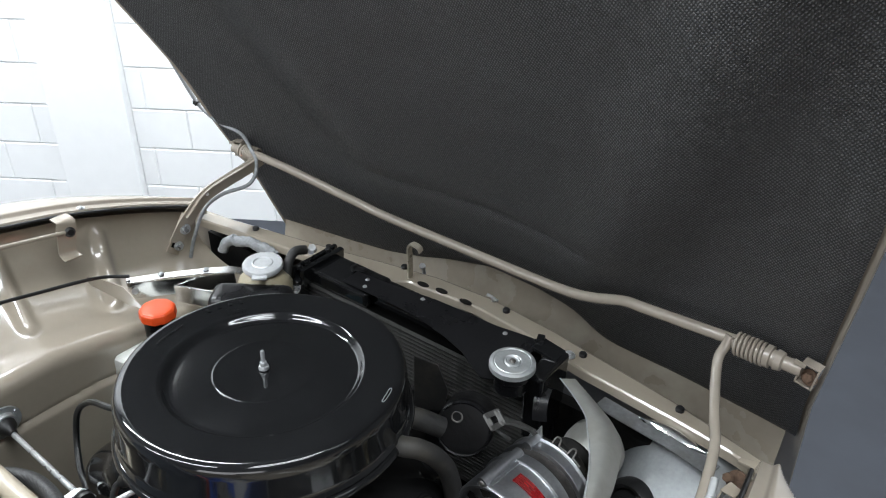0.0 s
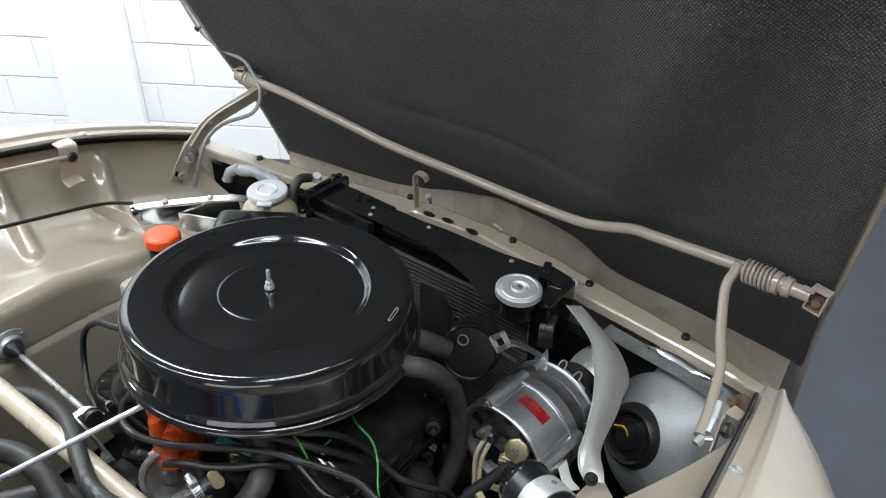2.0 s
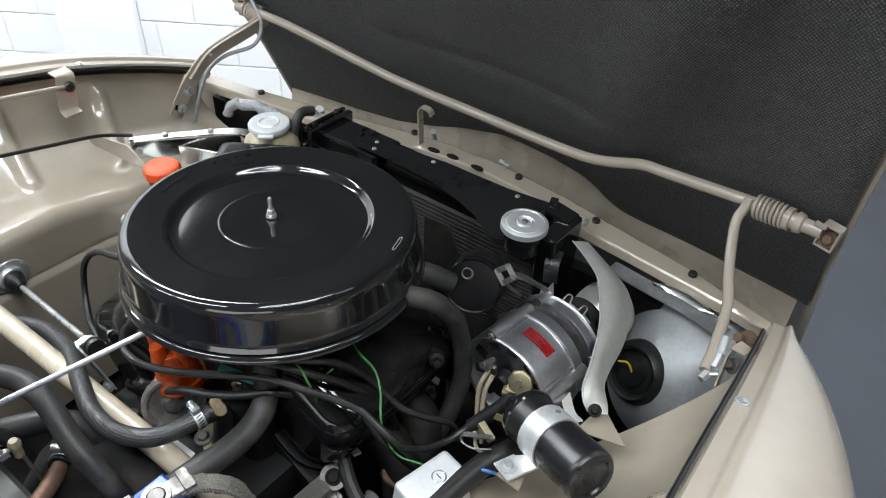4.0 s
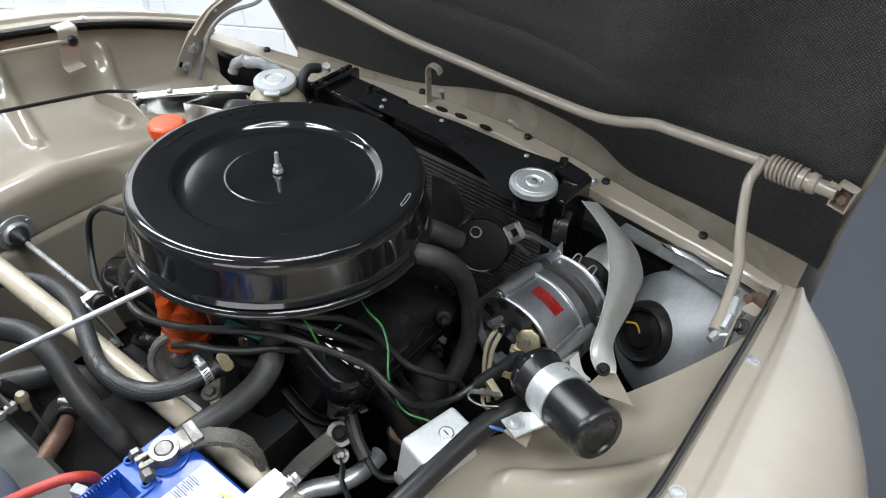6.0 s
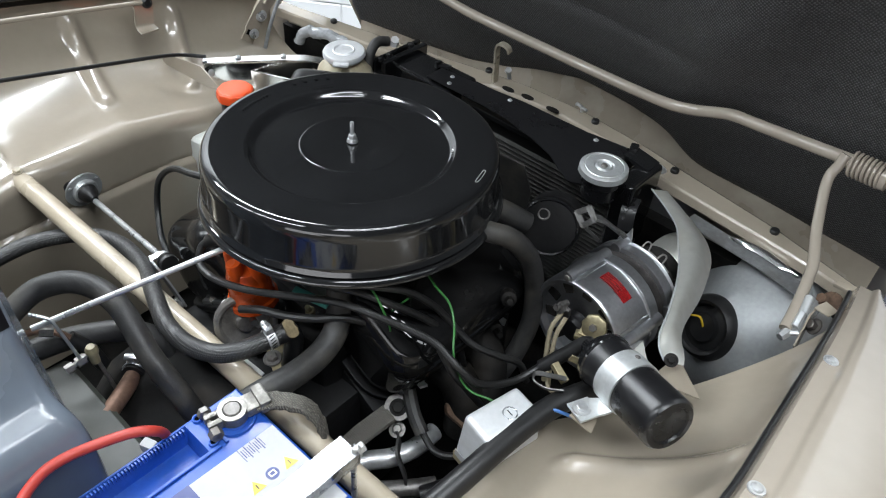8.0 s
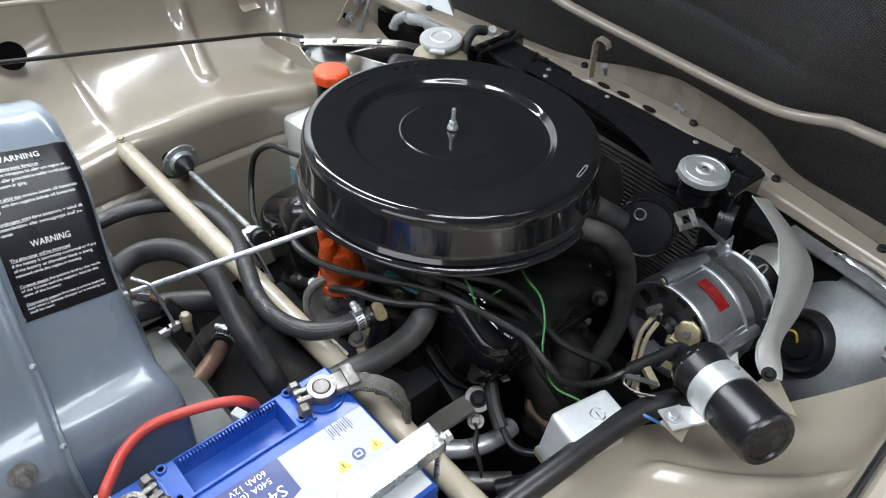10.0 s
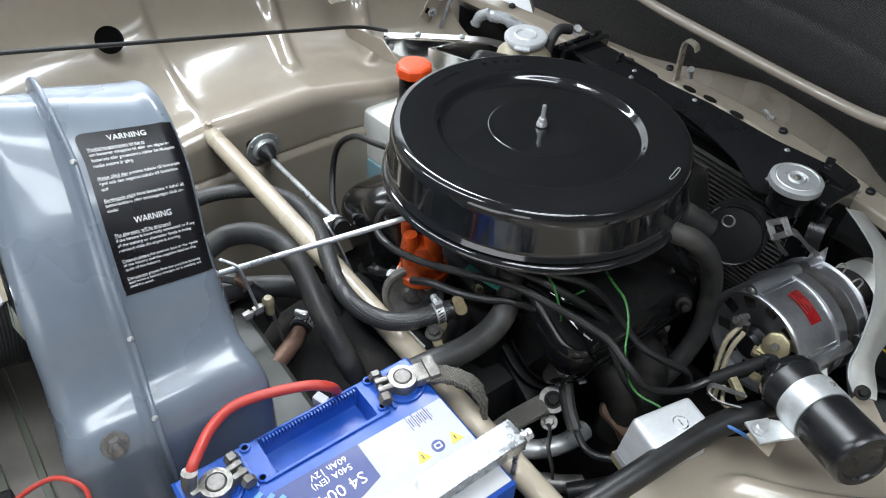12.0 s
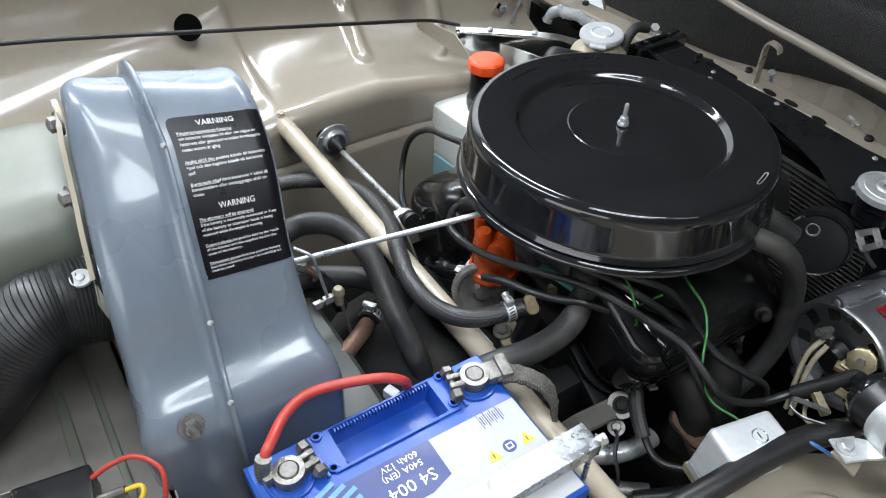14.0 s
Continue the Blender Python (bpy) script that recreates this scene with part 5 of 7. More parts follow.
    for k in range(11):
        part("barcode_bar", block((0.010 + 0.006 * (k % 3 == 0), 0.0006 + 0.0004 * (k % 2), 0.0002), pose(0.226, 0.137 + 0.0022 * k, top + 0.0008)), BLUE_DARK, lab)
    for x, y in ((0.259, 0.163), (0.259, 0.128), (0.281, 0.145)):
        tri = plate([(x + 0.006, y + 0.0068), (x + 0.006, y - 0.0068), (x - 0.006, y)], 0.0003, pose(0, 0, top + 0.0007))
        part("warning_sign", tri, YELLOW, lab)
        part("warning_mark", block((0.005, 0.0012, 0.0002), pose(x + 0.0015, y, top + 0.0011)), PRINT_BLACK, lab)
    for x, y in ((0.259, 0.1455), (0.281, 0.161), (0.281, 0.128)):
        part("round_sign", lathe([(0, 0.0003), (0.0062, 0.0003), (0.0062, 0)], aim((x, y, top + 0.0007), (0, 0, 1)), 24), BLUE_DARK, lab)
        part("round_mark", block((0.0055, 0.0065, 0.0002), pose(x, y, top + 0.0012)), PRINT, lab)
        part("round_mark", block((0.0035, 0.0045, 0.0002), pose(x, y, top + 0.0014)), BLUE_DARK, lab)
    part("vent_plug", block((0.014, 0.010, 0.012), pose(0.154, 0.087, top - 0.006, 0, 0, 20), 0.002), WHITE_LABEL, ob, "white vent plug")
    # posts and lead clamps
    for (x, y), turn, name in (((0.186, 0.157), 0, "negative"), ((0.188, -0.029), 0, "positive")):
        part("post_collar", lathe([(0, 0.002), (0.014, 0.002), (0.0155, 0.0005), (0.0185, 0.0005), (0.0195, 0.0022), (0.0210, 0.0022), (0.0218, 0.0)], aim((x, y, top), (0, 0, 1)), 32), BLUE, ob)
        part("post", lathe([(0, 0.0145), (0.0072, 0.0145), (0.0082, 0.0135), (0.0090, 0)], aim((x, y, top), (0, 0, 1)), 28), IRON, ob, "dull lead battery post")
    return ob


battery()


def lead_clamp(x, y, turn, name_label, strap):
    """A cast clamp round a battery post: split ring, jaws, pinch bolt and the lug for its cable."""
    m = pose(x, y, 0.7455, 0, 0, turn)
    ob = thing("terminal_clamp", (x, y, 0.738), name_label, "terminal clamp")
    body = join(lathe([(0.0090, -0.006), (0.0136, -0.006), (0.0142, -0.004), (0.0142, 0.005), (0.0136, 0.006), (0.0090, 0.006), (0.0090, -0.006)], m, 28), block((0.016, 0.006, 0.011), m @ pose(-0.018, 0.0048, 0), 0.002), block((0.016, 0.006, 0.011), m @ pose(-0.018, -0.0048, 0), 0.002))
    if strap:
        body = join(body, block((0.018, 0.021, 0.011), m @ pose(0.019, 0, 0.000), 0.003), block((0.012, 0.026, 0.016), m @ pose(0.029, 0, 0.001), 0.003))
    else:
        body = join(body, block((0.012, 0.014, 0.012), m @ pose(0.015, -0.008, 0), 0.003), tube([m @ Vector((0.017, -0.012, -0.004)), m @ Vector((0.017, -0.012, 0.008)), m @ Vector((0.014, -0.013, 0.020))], 0.0068, 12))
    part("body", body, LEAD, ob, "dull cast lead clamp")
    part("pinch_bolt", join(lathe([(0, 0.017), (0.0062, 0.017), (0.0066, 0.016), (0.0066, 0.011)], m @ pose(-0.022, 0, 0, -90, 0, 0), 6), lathe([(0, 0.012), (0.0032, 0.012), (0.0032, -0.018), (0, -0.018)], m @ pose(-0.022, 0, 0, -90, 0, 0), 10), lathe([(0, -0.018), (0.006, -0.018), (0.0066, -0.017), (0.0066, -0.010)], m @ pose(-0.022, 0, 0, -90, 0, 0), 6)), IRON, ob)
    return ob


lead_clamp(0.186, 0.157, 78, "dull lead clamp on the negative battery post", True)
lead_clamp(0.188, -0.029, -84, "dull lead clamp on the positive battery post", False)

hold = thing("battery_clamp", (0.291, 0.08, 0.738), "bright zinc angle bar holding the battery down", "battery clamp")
part("angle_bar", join(block((0.026, 0.300, 0.0025), pose(0.292, 0.058, 0.7505), 0.0008), block((0.0025, 0.300, 0.016), pose(0.304, 0.058, 0.744), 0.0008)), PLATED, hold, "bright scratched angle bar")
part("rod", tube([(0.300, 0.204, 0.60), (0.300, 0.204, 0.742), (0.302, 0.212, 0.752)], 0.0028, 10), ZINC, hold)
bolt(hold, (0.300, 0.209, 0.749), (0.2, 1, 0.3), 0.0055, 0.007, ZINC, 1.2)
solid("battery_tray", join(block((0.20, 0.27, 0.006), pose(0.243, 0.06, 0.541)), block((0.20, 0.004, 0.03), pose(0.243, 0.193, 0.555))), TAN_IN, "tan painted steel battery tray", "battery tray")


def hose(name, pts, r, material, label, category="hose", steps=7, seg=16):
    return solid(name, tube(pts, r, seg, steps), material, label, category)


# earth straps, braided
strap = thing("earth_strap", (0.20, 0.20, 0.60), "flat braided earth strap from battery to engine", "earth strap")
def braid(points, width, thick, steps=8):
    """A flat braided strap: two rows of twisted strands that cross, between soft rolled edges."""
    path = smooth_path(points, steps)
    section = [(width / 2 * c, thick / 2 * d) for c, d in ((-1, -0.3), (-0.9, -1), (-0.3, -0.8), (0.3, -1), (0.9, -0.8), (1, -0.3), (1, 0.3), (0.9, 1), (0.45, 0.75), (0.0, 1), (-0.45, 0.75), (-0.9, 1), (-1, 0.3))]
    bm = sweep(path, section)
    for v in bm.verts:
        v.co += Vector((1, 1, 1.4)) * (0.0016 * noise.noise(v.co * 140))
    return bm


part("braid", braid([(0.193, 0.178, 0.746), (0.200, 0.188, 0.747), (0.208, 0.198, 0.745), (0.217, 0.208, 0.739), (0.225, 0.216, 0.729), (0.230, 0.221, 0.714), (0.230, 0.225, 0.69), (0.226, 0.232, 0.65)], 0.019, 0.006, 8), BRAID, strap)
strap = thing("earth_strap", (0.21, 0.32, 0.56), "flat braided earth strap bolted to the engine block", "earth strap")
part("braid", braid([(0.202, 0.235, 0.566), (0.204, 0.260, 0.577), (0.210, 0.285, 0.594), (0.216, 0.308, 0.604), (0.220, 0.328, 0.609)], 0.025, 0.008, 8), BRAID, strap)
part("lug", plate([(0.016 * math.cos(a), 0.016 * math.sin(a)) for a in (2 * math.pi * k / 24 for k in range(24))], 0.004, aim((0.222, 0.339, 0.611), (0.35, -0.45, 0.85)), 0.001), IRON, strap)
bolt(strap, (0.224, 0.337, 0.615), (0.35, -0.45, 0.85), 0.0075, 0.005, GREASY, 1.3)
solid("positive_cable", tube([(0.176, -0.046, 0.752), (0.173, -0.041, 0.764), (0.164, -0.030, 0.768), (0.149, -0.014, 0.767), (0.139, 0.006, 0.766), (0.139, 0.026, 0.766), (0.146, 0.052, 0.766), (0.155, 0.078, 0.764), (0.161, 0.094, 0.756), (0.156, 0.103, 0.735), (0.150, 0.106, 0.70)], 0.0048, 14), RED, "thick red positive battery cable", "cable")

# ---- strut, rods and linkage ----
strut = thing("strut", (0, 0.21, 0.68), "cream painted tubular strut across the engine bay", "strut")
part("tube", tube([(-0.378, 0.203, 0.684), (0.0, 0.212, 0.680), (0.392, 0.219, 0.676)], 0.0132, 16), CREAM, strut)
part("end_lug", block((0.022, 0.026, 0.006), pose(-0.385, 0.203, 0.688, 0, 25, 0), 0.002), CREAM, strut)
bolt(strut, (-0.378, 0.203, 0.699), (0.4, 0, 1), 0.005, 0.004, CREAM, 1.3)

seal = thing("linkage_seal", (-0.362, 0.273, 0.60), "zinc plated disc with rubber boot on the bulkhead", "linkage seal")
m = aim((-0.362, 0.273, 0.640), (0.93, 0.03, -0.10))
part("disc", lathe([(0, 0.010), (0.017, 0.010), (0.0185, 0.008), (0.019, 0.003), (0.0275, 0.0028), (0.028, 0.0), (0, 0)], m, 36), CAP_METAL, seal)
part("boot", lathe([(0, 0.030), (0.0055, 0.030), (0.008, 0.024), (0.013, 0.017), (0.0145, 0.0095), (0, 0.0095)], m, 28), RUBBER_DARK, seal, "black rubber boot")
for k in range(3):
    a = 2.1 * k + 0.5
    screw(seal, m @ Vector((0.0235 * math.cos(a), 0.0235 * math.sin(a), 0.003)), m.to_3x3() @ Vector((0, 0, 1)), 0.003)
link = thing("shift_linkage", (-0.1, 0.25, 0.62), "bright steel linkage rod with clevis", "linkage")
part("rod", tube([(-0.335, 0.274, 0.634), (-0.10, 0.253, 0.686)], 0.0040, 12), ZINC, link, "bright steel rod")
part("grommet", lathe([(0.004, -0.006), (0.011, -0.006), (0.012, -0.002), (0.009, 0.0), (0.012, 0.002), (0.011, 0.007), (0.004, 0.007)], aim((-0.095, 0.253, 0.686), (1, -0.09, 0.2)), 20), RUBBER_DARK, link)
part("clevis", join(strip([(-0.112, 0.240, 0.688), (-0.098, 0.237, 0.688), (-0.086, 0.243, 0.664), (-0.075, 0.251, 0.625)], 0.011, 0.0025, 6, hint=(0, 1, 0)), strip([(-0.112, 0.240, 0.688), (-0.108, 0.256, 0.690), (-0.090, 0.262, 0.684)], 0.009, 0.0025, 4)), ZINC, link)
bolt(link, (-0.078, 0.247, 0.632), (0.3, -0.9, 0.4), 0.005, 0.005)
rod = thing("throttle_rod", (0, 0.17, 0.75), "straight bright throttle rod", "rod")
part("rod", tube([(-0.035, 0.075, 0.7515), (0.038, 0.275, 0.788)], 0.0033, 12), ZINC, rod)
part("clip", tube([(-0.035, 0.078, 0.770), (-0.022, 0.090, 0.764), (-0.0175, 0.093, 0.752), (-0.0145, 0.101, 0.700)], 0.0018, 8), ZINC, rod, "bent wire clip")
lever = thing("throttle_lever", (-0.02, 0.11, 0.60), "small ball-joint lever with cream plastic socket", "lever")
part("socket", join(lathe([(0, 0.007), (0.0045, 0.0062), (0.0068, 0.002), (0.0068, -0.003), (0.0052, -0.007), (0.0050, -0.018), (0, -0.018)], aim((-0.017, 0.115, 0.700), (0, 0, 1)), 18)), CREAM_PLASTIC, lever, "cream plastic ball socket")
part("pin", join(tube([(-0.014, 0.085, 0.694), (-0.016, 0.108, 0.699)], 0.003, 8), lathe([(0, 0.006), (0.006, 0.006), (0.006, -0.004), (0, -0.004)], aim((-0.0145, 0.100, 0.697), (0, 1, 0.1)), 6), lathe([(0, 0.005), (0.0055, 0.005), (0.0055, -0.004), (0, -0.004)], aim((-0.015, 0.088, 0.695), (0, 1, 0.1)), 6)), IRON, lever)
part("drop_rod", tube([(-0.017, 0.116, 0.69), (0.0, 0.125, 0.60)], 0.0022, 8), IRON, lever)

# grommets and bolt heads low on the far wheel arch
for y, z, r in ((0.257, 0.652, 0.0085), (0.243, 0.512, 0.010), (0.263, 0.515, 0.007)):
    part("grommet", lathe([(0, 0.002), (0.5 * r, 0.003), (r, 0.002), (1.1 * r, -0.001)], aim((-0.3645, y, z), (1, 0, 0)), 18), RUBBER_DARK, CAR, "small black rubber grommet")
union = thing("pipe_union", (-0.075, 0.085, 0.66), "small brown pipe union with black hose end", "pipe union")
part("pipe", tube([(-0.090, 0.070, 0.700), (-0.078, 0.088, 0.704), (-0.068, 0.102, 0.698), (-0.060, 0.112, 0.684)], 0.0042, 10), COPPER, union)
part("nut", lathe([(0, 0.008), (0.0066, 0.008), (0.0072, 0.006), (0.0072, -0.006), (0, -0.006)], aim((-0.074, 0.094, 0.702), (0.6, 0.8, -0.2)), 6), IRON, union)
part("hose_end", tube([(-0.062, 0.110, 0.688), (-0.052, 0.122, 0.668), (-0.046, 0.128, 0.640)], 0.0085, 12), RUBBER_DARK, union, "black hose end")

# ---- hoses ----
hA = thing("heater_hose", (0, 0.2, 0.64), "braided black rubber heater hose with worm clamp", "hose", "engine hoses")
part("hose", tube([(-0.285, 0.090, 0.650), (-0.283, 0.150, 0.655), (-0.269, 0.193, 0.655), (-0.240, 0.224, 0.657), (-0.192, 0.238, 0.665), (-0.139, 0.235, 0.675), (-0.087, 0.222, 0.687), (-0.037, 0.204, 0.699), (0.010, 0.189, 0.706), (0.055, 0.187, 0.710), (0.087, 0.199, 0.712), (0.104, 0.219, 0.713), (0.113, 0.248, 0.714), (0.117, 0.266, 0.715)], 0.0104, 18, 7), BRAIDED_HOSE, hA, "braided rubber hose")
ring_clamp(hA, (0.1135, 0.252, 0.7138), (0.18, 0.95, 0.05), 0.0108)
hB = thing("heater_hose", (0.03, 0.14, 0.55), "thick dusty black rubber heater hose", "hose", "engine hoses")
part("hose", tube([(-0.095, 0.065, 0.725), (-0.102, 0.102, 0.735), (-0.092, 0.126, 0.740), (-0.077, 0.143, 0.740), (-0.056, 0.155, 0.735), (-0.028, 0.159, 0.730), (0.002, 0.157, 0.720), (0.028, 0.154, 0.705), (0.054, 0.155, 0.685), (0.080, 0.161, 0.650), (0.095, 0.170, 0.58)], 0.0128, 18, 7), RUBBER, hB)
hC = thing("heater_hose", (-0.04, 0.15, 0.55), "black rubber heater hose low in the bay", "hose", "engine hoses")
part("hose", tube([(-0.095, 0.060, 0.668), (-0.080, 0.105, 0.672), (-0.064, 0.136, 0.672), (-0.048, 0.161, 0.670), (-0.026, 0.182, 0.662), (-0.005, 0.188, 0.650), (0.012, 0.186, 0.620), (0.015, 0.186, 0.55)], 0.0132, 16, 7), RUBBER, hC)
hD = thing("breather_hose", (0.16, 0.25, 0.68), "thick black breather hose under the air cleaner", "hose", "engine hoses")
part("hose", tube([(0.118, 0.352, 0.785), (0.134, 0.335, 0.762), (0.149, 0.320, 0.738), (0.159, 0.304, 0.718), (0.165, 0.275, 0.709), (0.166, 0.240, 0.708), (0.160, 0.205, 0.706), (0.148, 0.172, 0.690), (0.13, 0.15, 0.65)], 0.0140, 18, 7), RUBBER, hD)
hE = thing("radiator_hose", (0.26, 0.50, 0.55), "thick black rubber coolant hose beside the alternator", "hose", "engine hoses")
part("hose", tube([(0.205, 0.470, 0.800), (0.228, 0.472, 0.804), (0.243, 0.486, 0.797), (0.253, 0.504, 0.775), (0.259, 0.520, 0.740), (0.266, 0.524, 0.692), (0.272, 0.512, 0.650), (0.268, 0.48, 0.60), (0.25, 0.44, 0.56)], 0.0118, 18, 7), RUBBER, hE)
pipe = thing("copper_pipe", (0.03, 0.13, 0.60), "tarnished copper heater pipe with hose clamp", "pipe")
part("pipe", tube([(0.030, 0.092, 0.650), (0.010, 0.122, 0.645), (-0.012, 0.152, 0.640)], 0.0100, 16), COPPER, pipe)
part("sleeve", tube([(-0.004, 0.142, 0.642), (-0.03, 0.180, 0.632)], 0.0145, 16), RUBBER_DARK, pipe)
ring_clamp(pipe, (-0.010, 0.150, 0.640), (-0.55, 0.8, -0.15), 0.0150)
pipe = thing("copper_pipe", (0.05, 0.12, 0.58), "second tarnished copper heater pipe below", "pipe")
part("pipe", tube([(0.044, 0.113, 0.599), (0.034, 0.132, 0.598), (0.02, 0.16, 0.595)], 0.0100, 16), COPPER, pipe)
part("sleeve", tube([(0.030, 0.140, 0.597), (0.0, 0.19, 0.59)], 0.0145, 16), RUBBER_DARK, pipe)


# ---- engine ----
def rounded(w, h, r):
    """The outline of a rectangle of half width w and half height h with round corners."""
    out = []
    for k, (sx, sy) in enumerate(((1, 1), (-1, 1), (-1, -1), (1, -1))):
        for j in range(7):
            a = math.pi / 2 * (k + j / 6)
            out.append((sx * (w - r) + r * math.cos(a), sy * (h - r) + r * math.sin(a)))
    return out


def engine():
    ob = thing("engine", (0.05, 0.42, 0.35), "black painted four-cylinder engine", "engine")
    part("block", join(block((0.26, 0.40, 0.24), pose(0.05, 0.42, 0.50), 0.02, 2), block((0.20, 0.30, 0.10), pose(0.05, 0.44, 0.64), 0.02, 2)), ENGINE_BLACK, ob, "oily black engine block")
    part("bell_housing", lathe([(0, -0.10), (0.12, -0.10), (0.15, -0.05), (0.16, 0.02), (0, 0.02)], aim((0.03, 0.20, 0.50), (0, 1, 0)), 32), GREASY, ob)
    for s, x, y0, y1 in ((1, 0.178, 0.322, 0.550), (-1, -0.074, 0.268, 0.52)):
        m = Matrix.Translation((x, (y0 + y1) / 2, 0.690 if s > 0 else 0.676)) @ pose(0, 0, 0, 0, 32 * s, 0)
        cover = part("rocker_cover", block((0.142, y1 - y0, 0.124), m @ pose(0, 0, -0.002), 0.052, 10), COVER_BLACK, ob, "gloss black pressed rocker cover", 60)
        part("cover_flange", plate(rounded(0.076, (y1 - y0) / 2 + 0.004, 0.052), 0.007, m @ pose(0, 0, -0.0555), 0.002), ENGINE_BLACK, cover, "", 40)
        part("gasket", plate(rounded(0.074, (y1 - y0) / 2 + 0.002, 0.050), 0.003, m @ pose(0, 0, -0.0590)), RUBBER_DARK, cover)
        for yy in (-1, 1):
            at = m @ Vector((0.068 * s, yy * ((y1 - y0) / 2 - 0.03), -0.036))
            part("cover_clip", join(block((0.034, 0.011, 0.003), Matrix.Translation(at) @ pose(0, 0, 0.002, 0, 32 * s, 25), 0.001), lathe([(0, 0.008), (0.0055, 0.008), (0.006, 0.007), (0.006, 0)], aim(at, m.to_3x3() @ Vector((0, 0, 1))), 6)), ZINC, cover, "plated cover clip with bolt")
        part("cylinder_head", block((0.150, y1 - y0 + 0.01, 0.070), m @ pose(0, 0, -0.095), 0.010), ENGINE_BLACK, ob)
    part("cover_clip", join(strip([(0.206, 0.376, 0.640), (0.222, 0.369, 0.637), (0.240, 0.362, 0.645)], 0.009, 0.003, 4), lathe([(0, 0.008), (0.0052, 0.008), (0.0056, 0.007), (0.0056, 0)], aim((0.223, 0.368, 0.637), (0.2, -0.4, 0.9)), 6)), ZINC, ob, "plated clip with bolt")
    # clip under the far cover, and the alloy lug beside the distributor
    part("cover_clip", join(strip([(-0.080, 0.284, 0.644), (-0.064, 0.288, 0.646), (-0.046, 0.298, 0.652)], 0.010, 0.003, 4), lathe([(0, 0.009), (0.0060, 0.009), (0.0065, 0.008), (0.0065, 0)], aim((-0.064, 0.290, 0.646), (0.1, -0.3, 0.9)), 6)), ZINC, ob, "plated clip with bolt")
    part("alloy_housing", join(block((0.060, 0.030, 0.034), pose(-0.028, 0.292, 0.636, 0, -28, 10), 0.008, 3), lathe([(0, 0.030), (0.012, 0.030), (0.015, 0.024), (0.017, -0.02), (0, -0.02)], aim((0.008, 0.290, 0.652), (0.1, -0.3, 1)), 20), block((0.070, 0.008, 0.010), pose(-0.026, 0.276, 0.648, 0, -28, 10), 0.002), block((0.014, 0.034, 0.040), pose(-0.050, 0.294, 0.622, 0, -20, 0), 0.004)), ALU, ob, "cast alloy housing under the distributor")
    bolt(ob, (-0.040, 0.276, 0.642), (0.1, -0.6, 0.8), 0.0055, 0.006, IRON)
    bolt(ob, (-0.010, 0.274, 0.658), (0.1, -0.6, 0.8), 0.0045, 0.005, ZINC)
    # carburettor under the air cleaner
    part("carburettor", join(lathe([(0, 0), (0.05, 0), (0.05, 0.05), (0.045, 0.10), (0, 0.10)], aim((0.062, 0.424, 0.69), (0, 0, 1)), 28), block((0.09, 0.06, 0.06), pose(0.07, 0.36, 0.73), 0.01)), ALU, ob)
    part("manifold", block((0.14, 0.22, 0.05), pose(0.055, 0.42, 0.685), 0.015, 3), ENGINE_BLACK, ob)
    # exhaust side, rusty
    part("exhaust_flange", join(plate(rounded(0.026, 0.017, 0.012), 0.012, pose(0.274, 0.398, 0.592, 20, 30, 15), 0.003), block((0.050, 0.040, 0.03), pose(0.282, 0.405, 0.578, 20, 30, 15), 0.006)), RUST, ob, "rusty exhaust flange")
    part("exhaust_port", join(tube([(0.215, 0.41, 0.625), (0.245, 0.412, 0.622), (0.268, 0.405, 0.600), (0.272, 0.400, 0.56)], 0.024, 16), tube([(0.215, 0.47, 0.625), (0.248, 0.465, 0.620), (0.272, 0.440, 0.595), (0.275, 0.42, 0.56)], 0.024, 16)), GREASY, ob, "sooty exhaust ports")
    part("water_pump", lathe([(0, 0.05), (0.03, 0.05), (0.045, 0.03), (0.05, 0), (0.05, -0.05), (0, -0.05)], aim((0.07, 0.63, 0.60), (0, 1, 0)), 28), GREASY, ob)
    part("fan_pulley", lathe([(0, 0.015), (0.06, 0.015), (0.062, 0.005), (0.055, 0), (0.062, -0.005), (0.06, -0.015), (0, -0.015)], aim((0.07, 0.69, 0.58), (0, 1, 0)), 32), SATIN_BLACK, ob)
    for x, y, z, up in ((0.126, 0.305, 0.588, (0.1, -0.4, 0.9)), (-0.012, 0.232, 0.638, (0, -0.2, 1)), (0.045, 0.285, 0.605, (0, -0.4, 0.9)), (0.150, 0.345, 0.600, (0.3, -0.3, 0.8)), (-0.055, 0.225, 0.600, (0, -0.2, 1))):
        part("boss", lathe([(0, 0.004), (0.012, 0.004), (0.014, -0.03), (0, -0.03)], aim(Vector((x, y, z)) - Vector(up) * 0.004, up), 18), ENGINE_BLACK, ob)
        bolt(ob, (x, y, z), up, 0.006, 0.007, GREASY, 1.3)
    part("sender", join(lathe([(0, 0.006), (0.0055, 0.006), (0.006, 0.0), (0, 0)], aim((0.124, 0.301, 0.727), (0.1, -0.4, 0.9)), 6), lathe([(0, 0.014), (0.0028, 0.014), (0.003, 0.0)], aim((0.124, 0.301, 0.727), (0.1, -0.4, 0.9)), 12)), BRASS, ob, "small brass sender")
    part("tag_plate", fold([(0.068, 0.228, 0.660), (0.078, 0.240, 0.660), (0.106, 0.242, 0.658), (0.108, 0.226, 0.656)], 0.002, (0, 0, -1)), WHITE_TANK, ob, "small white plate")
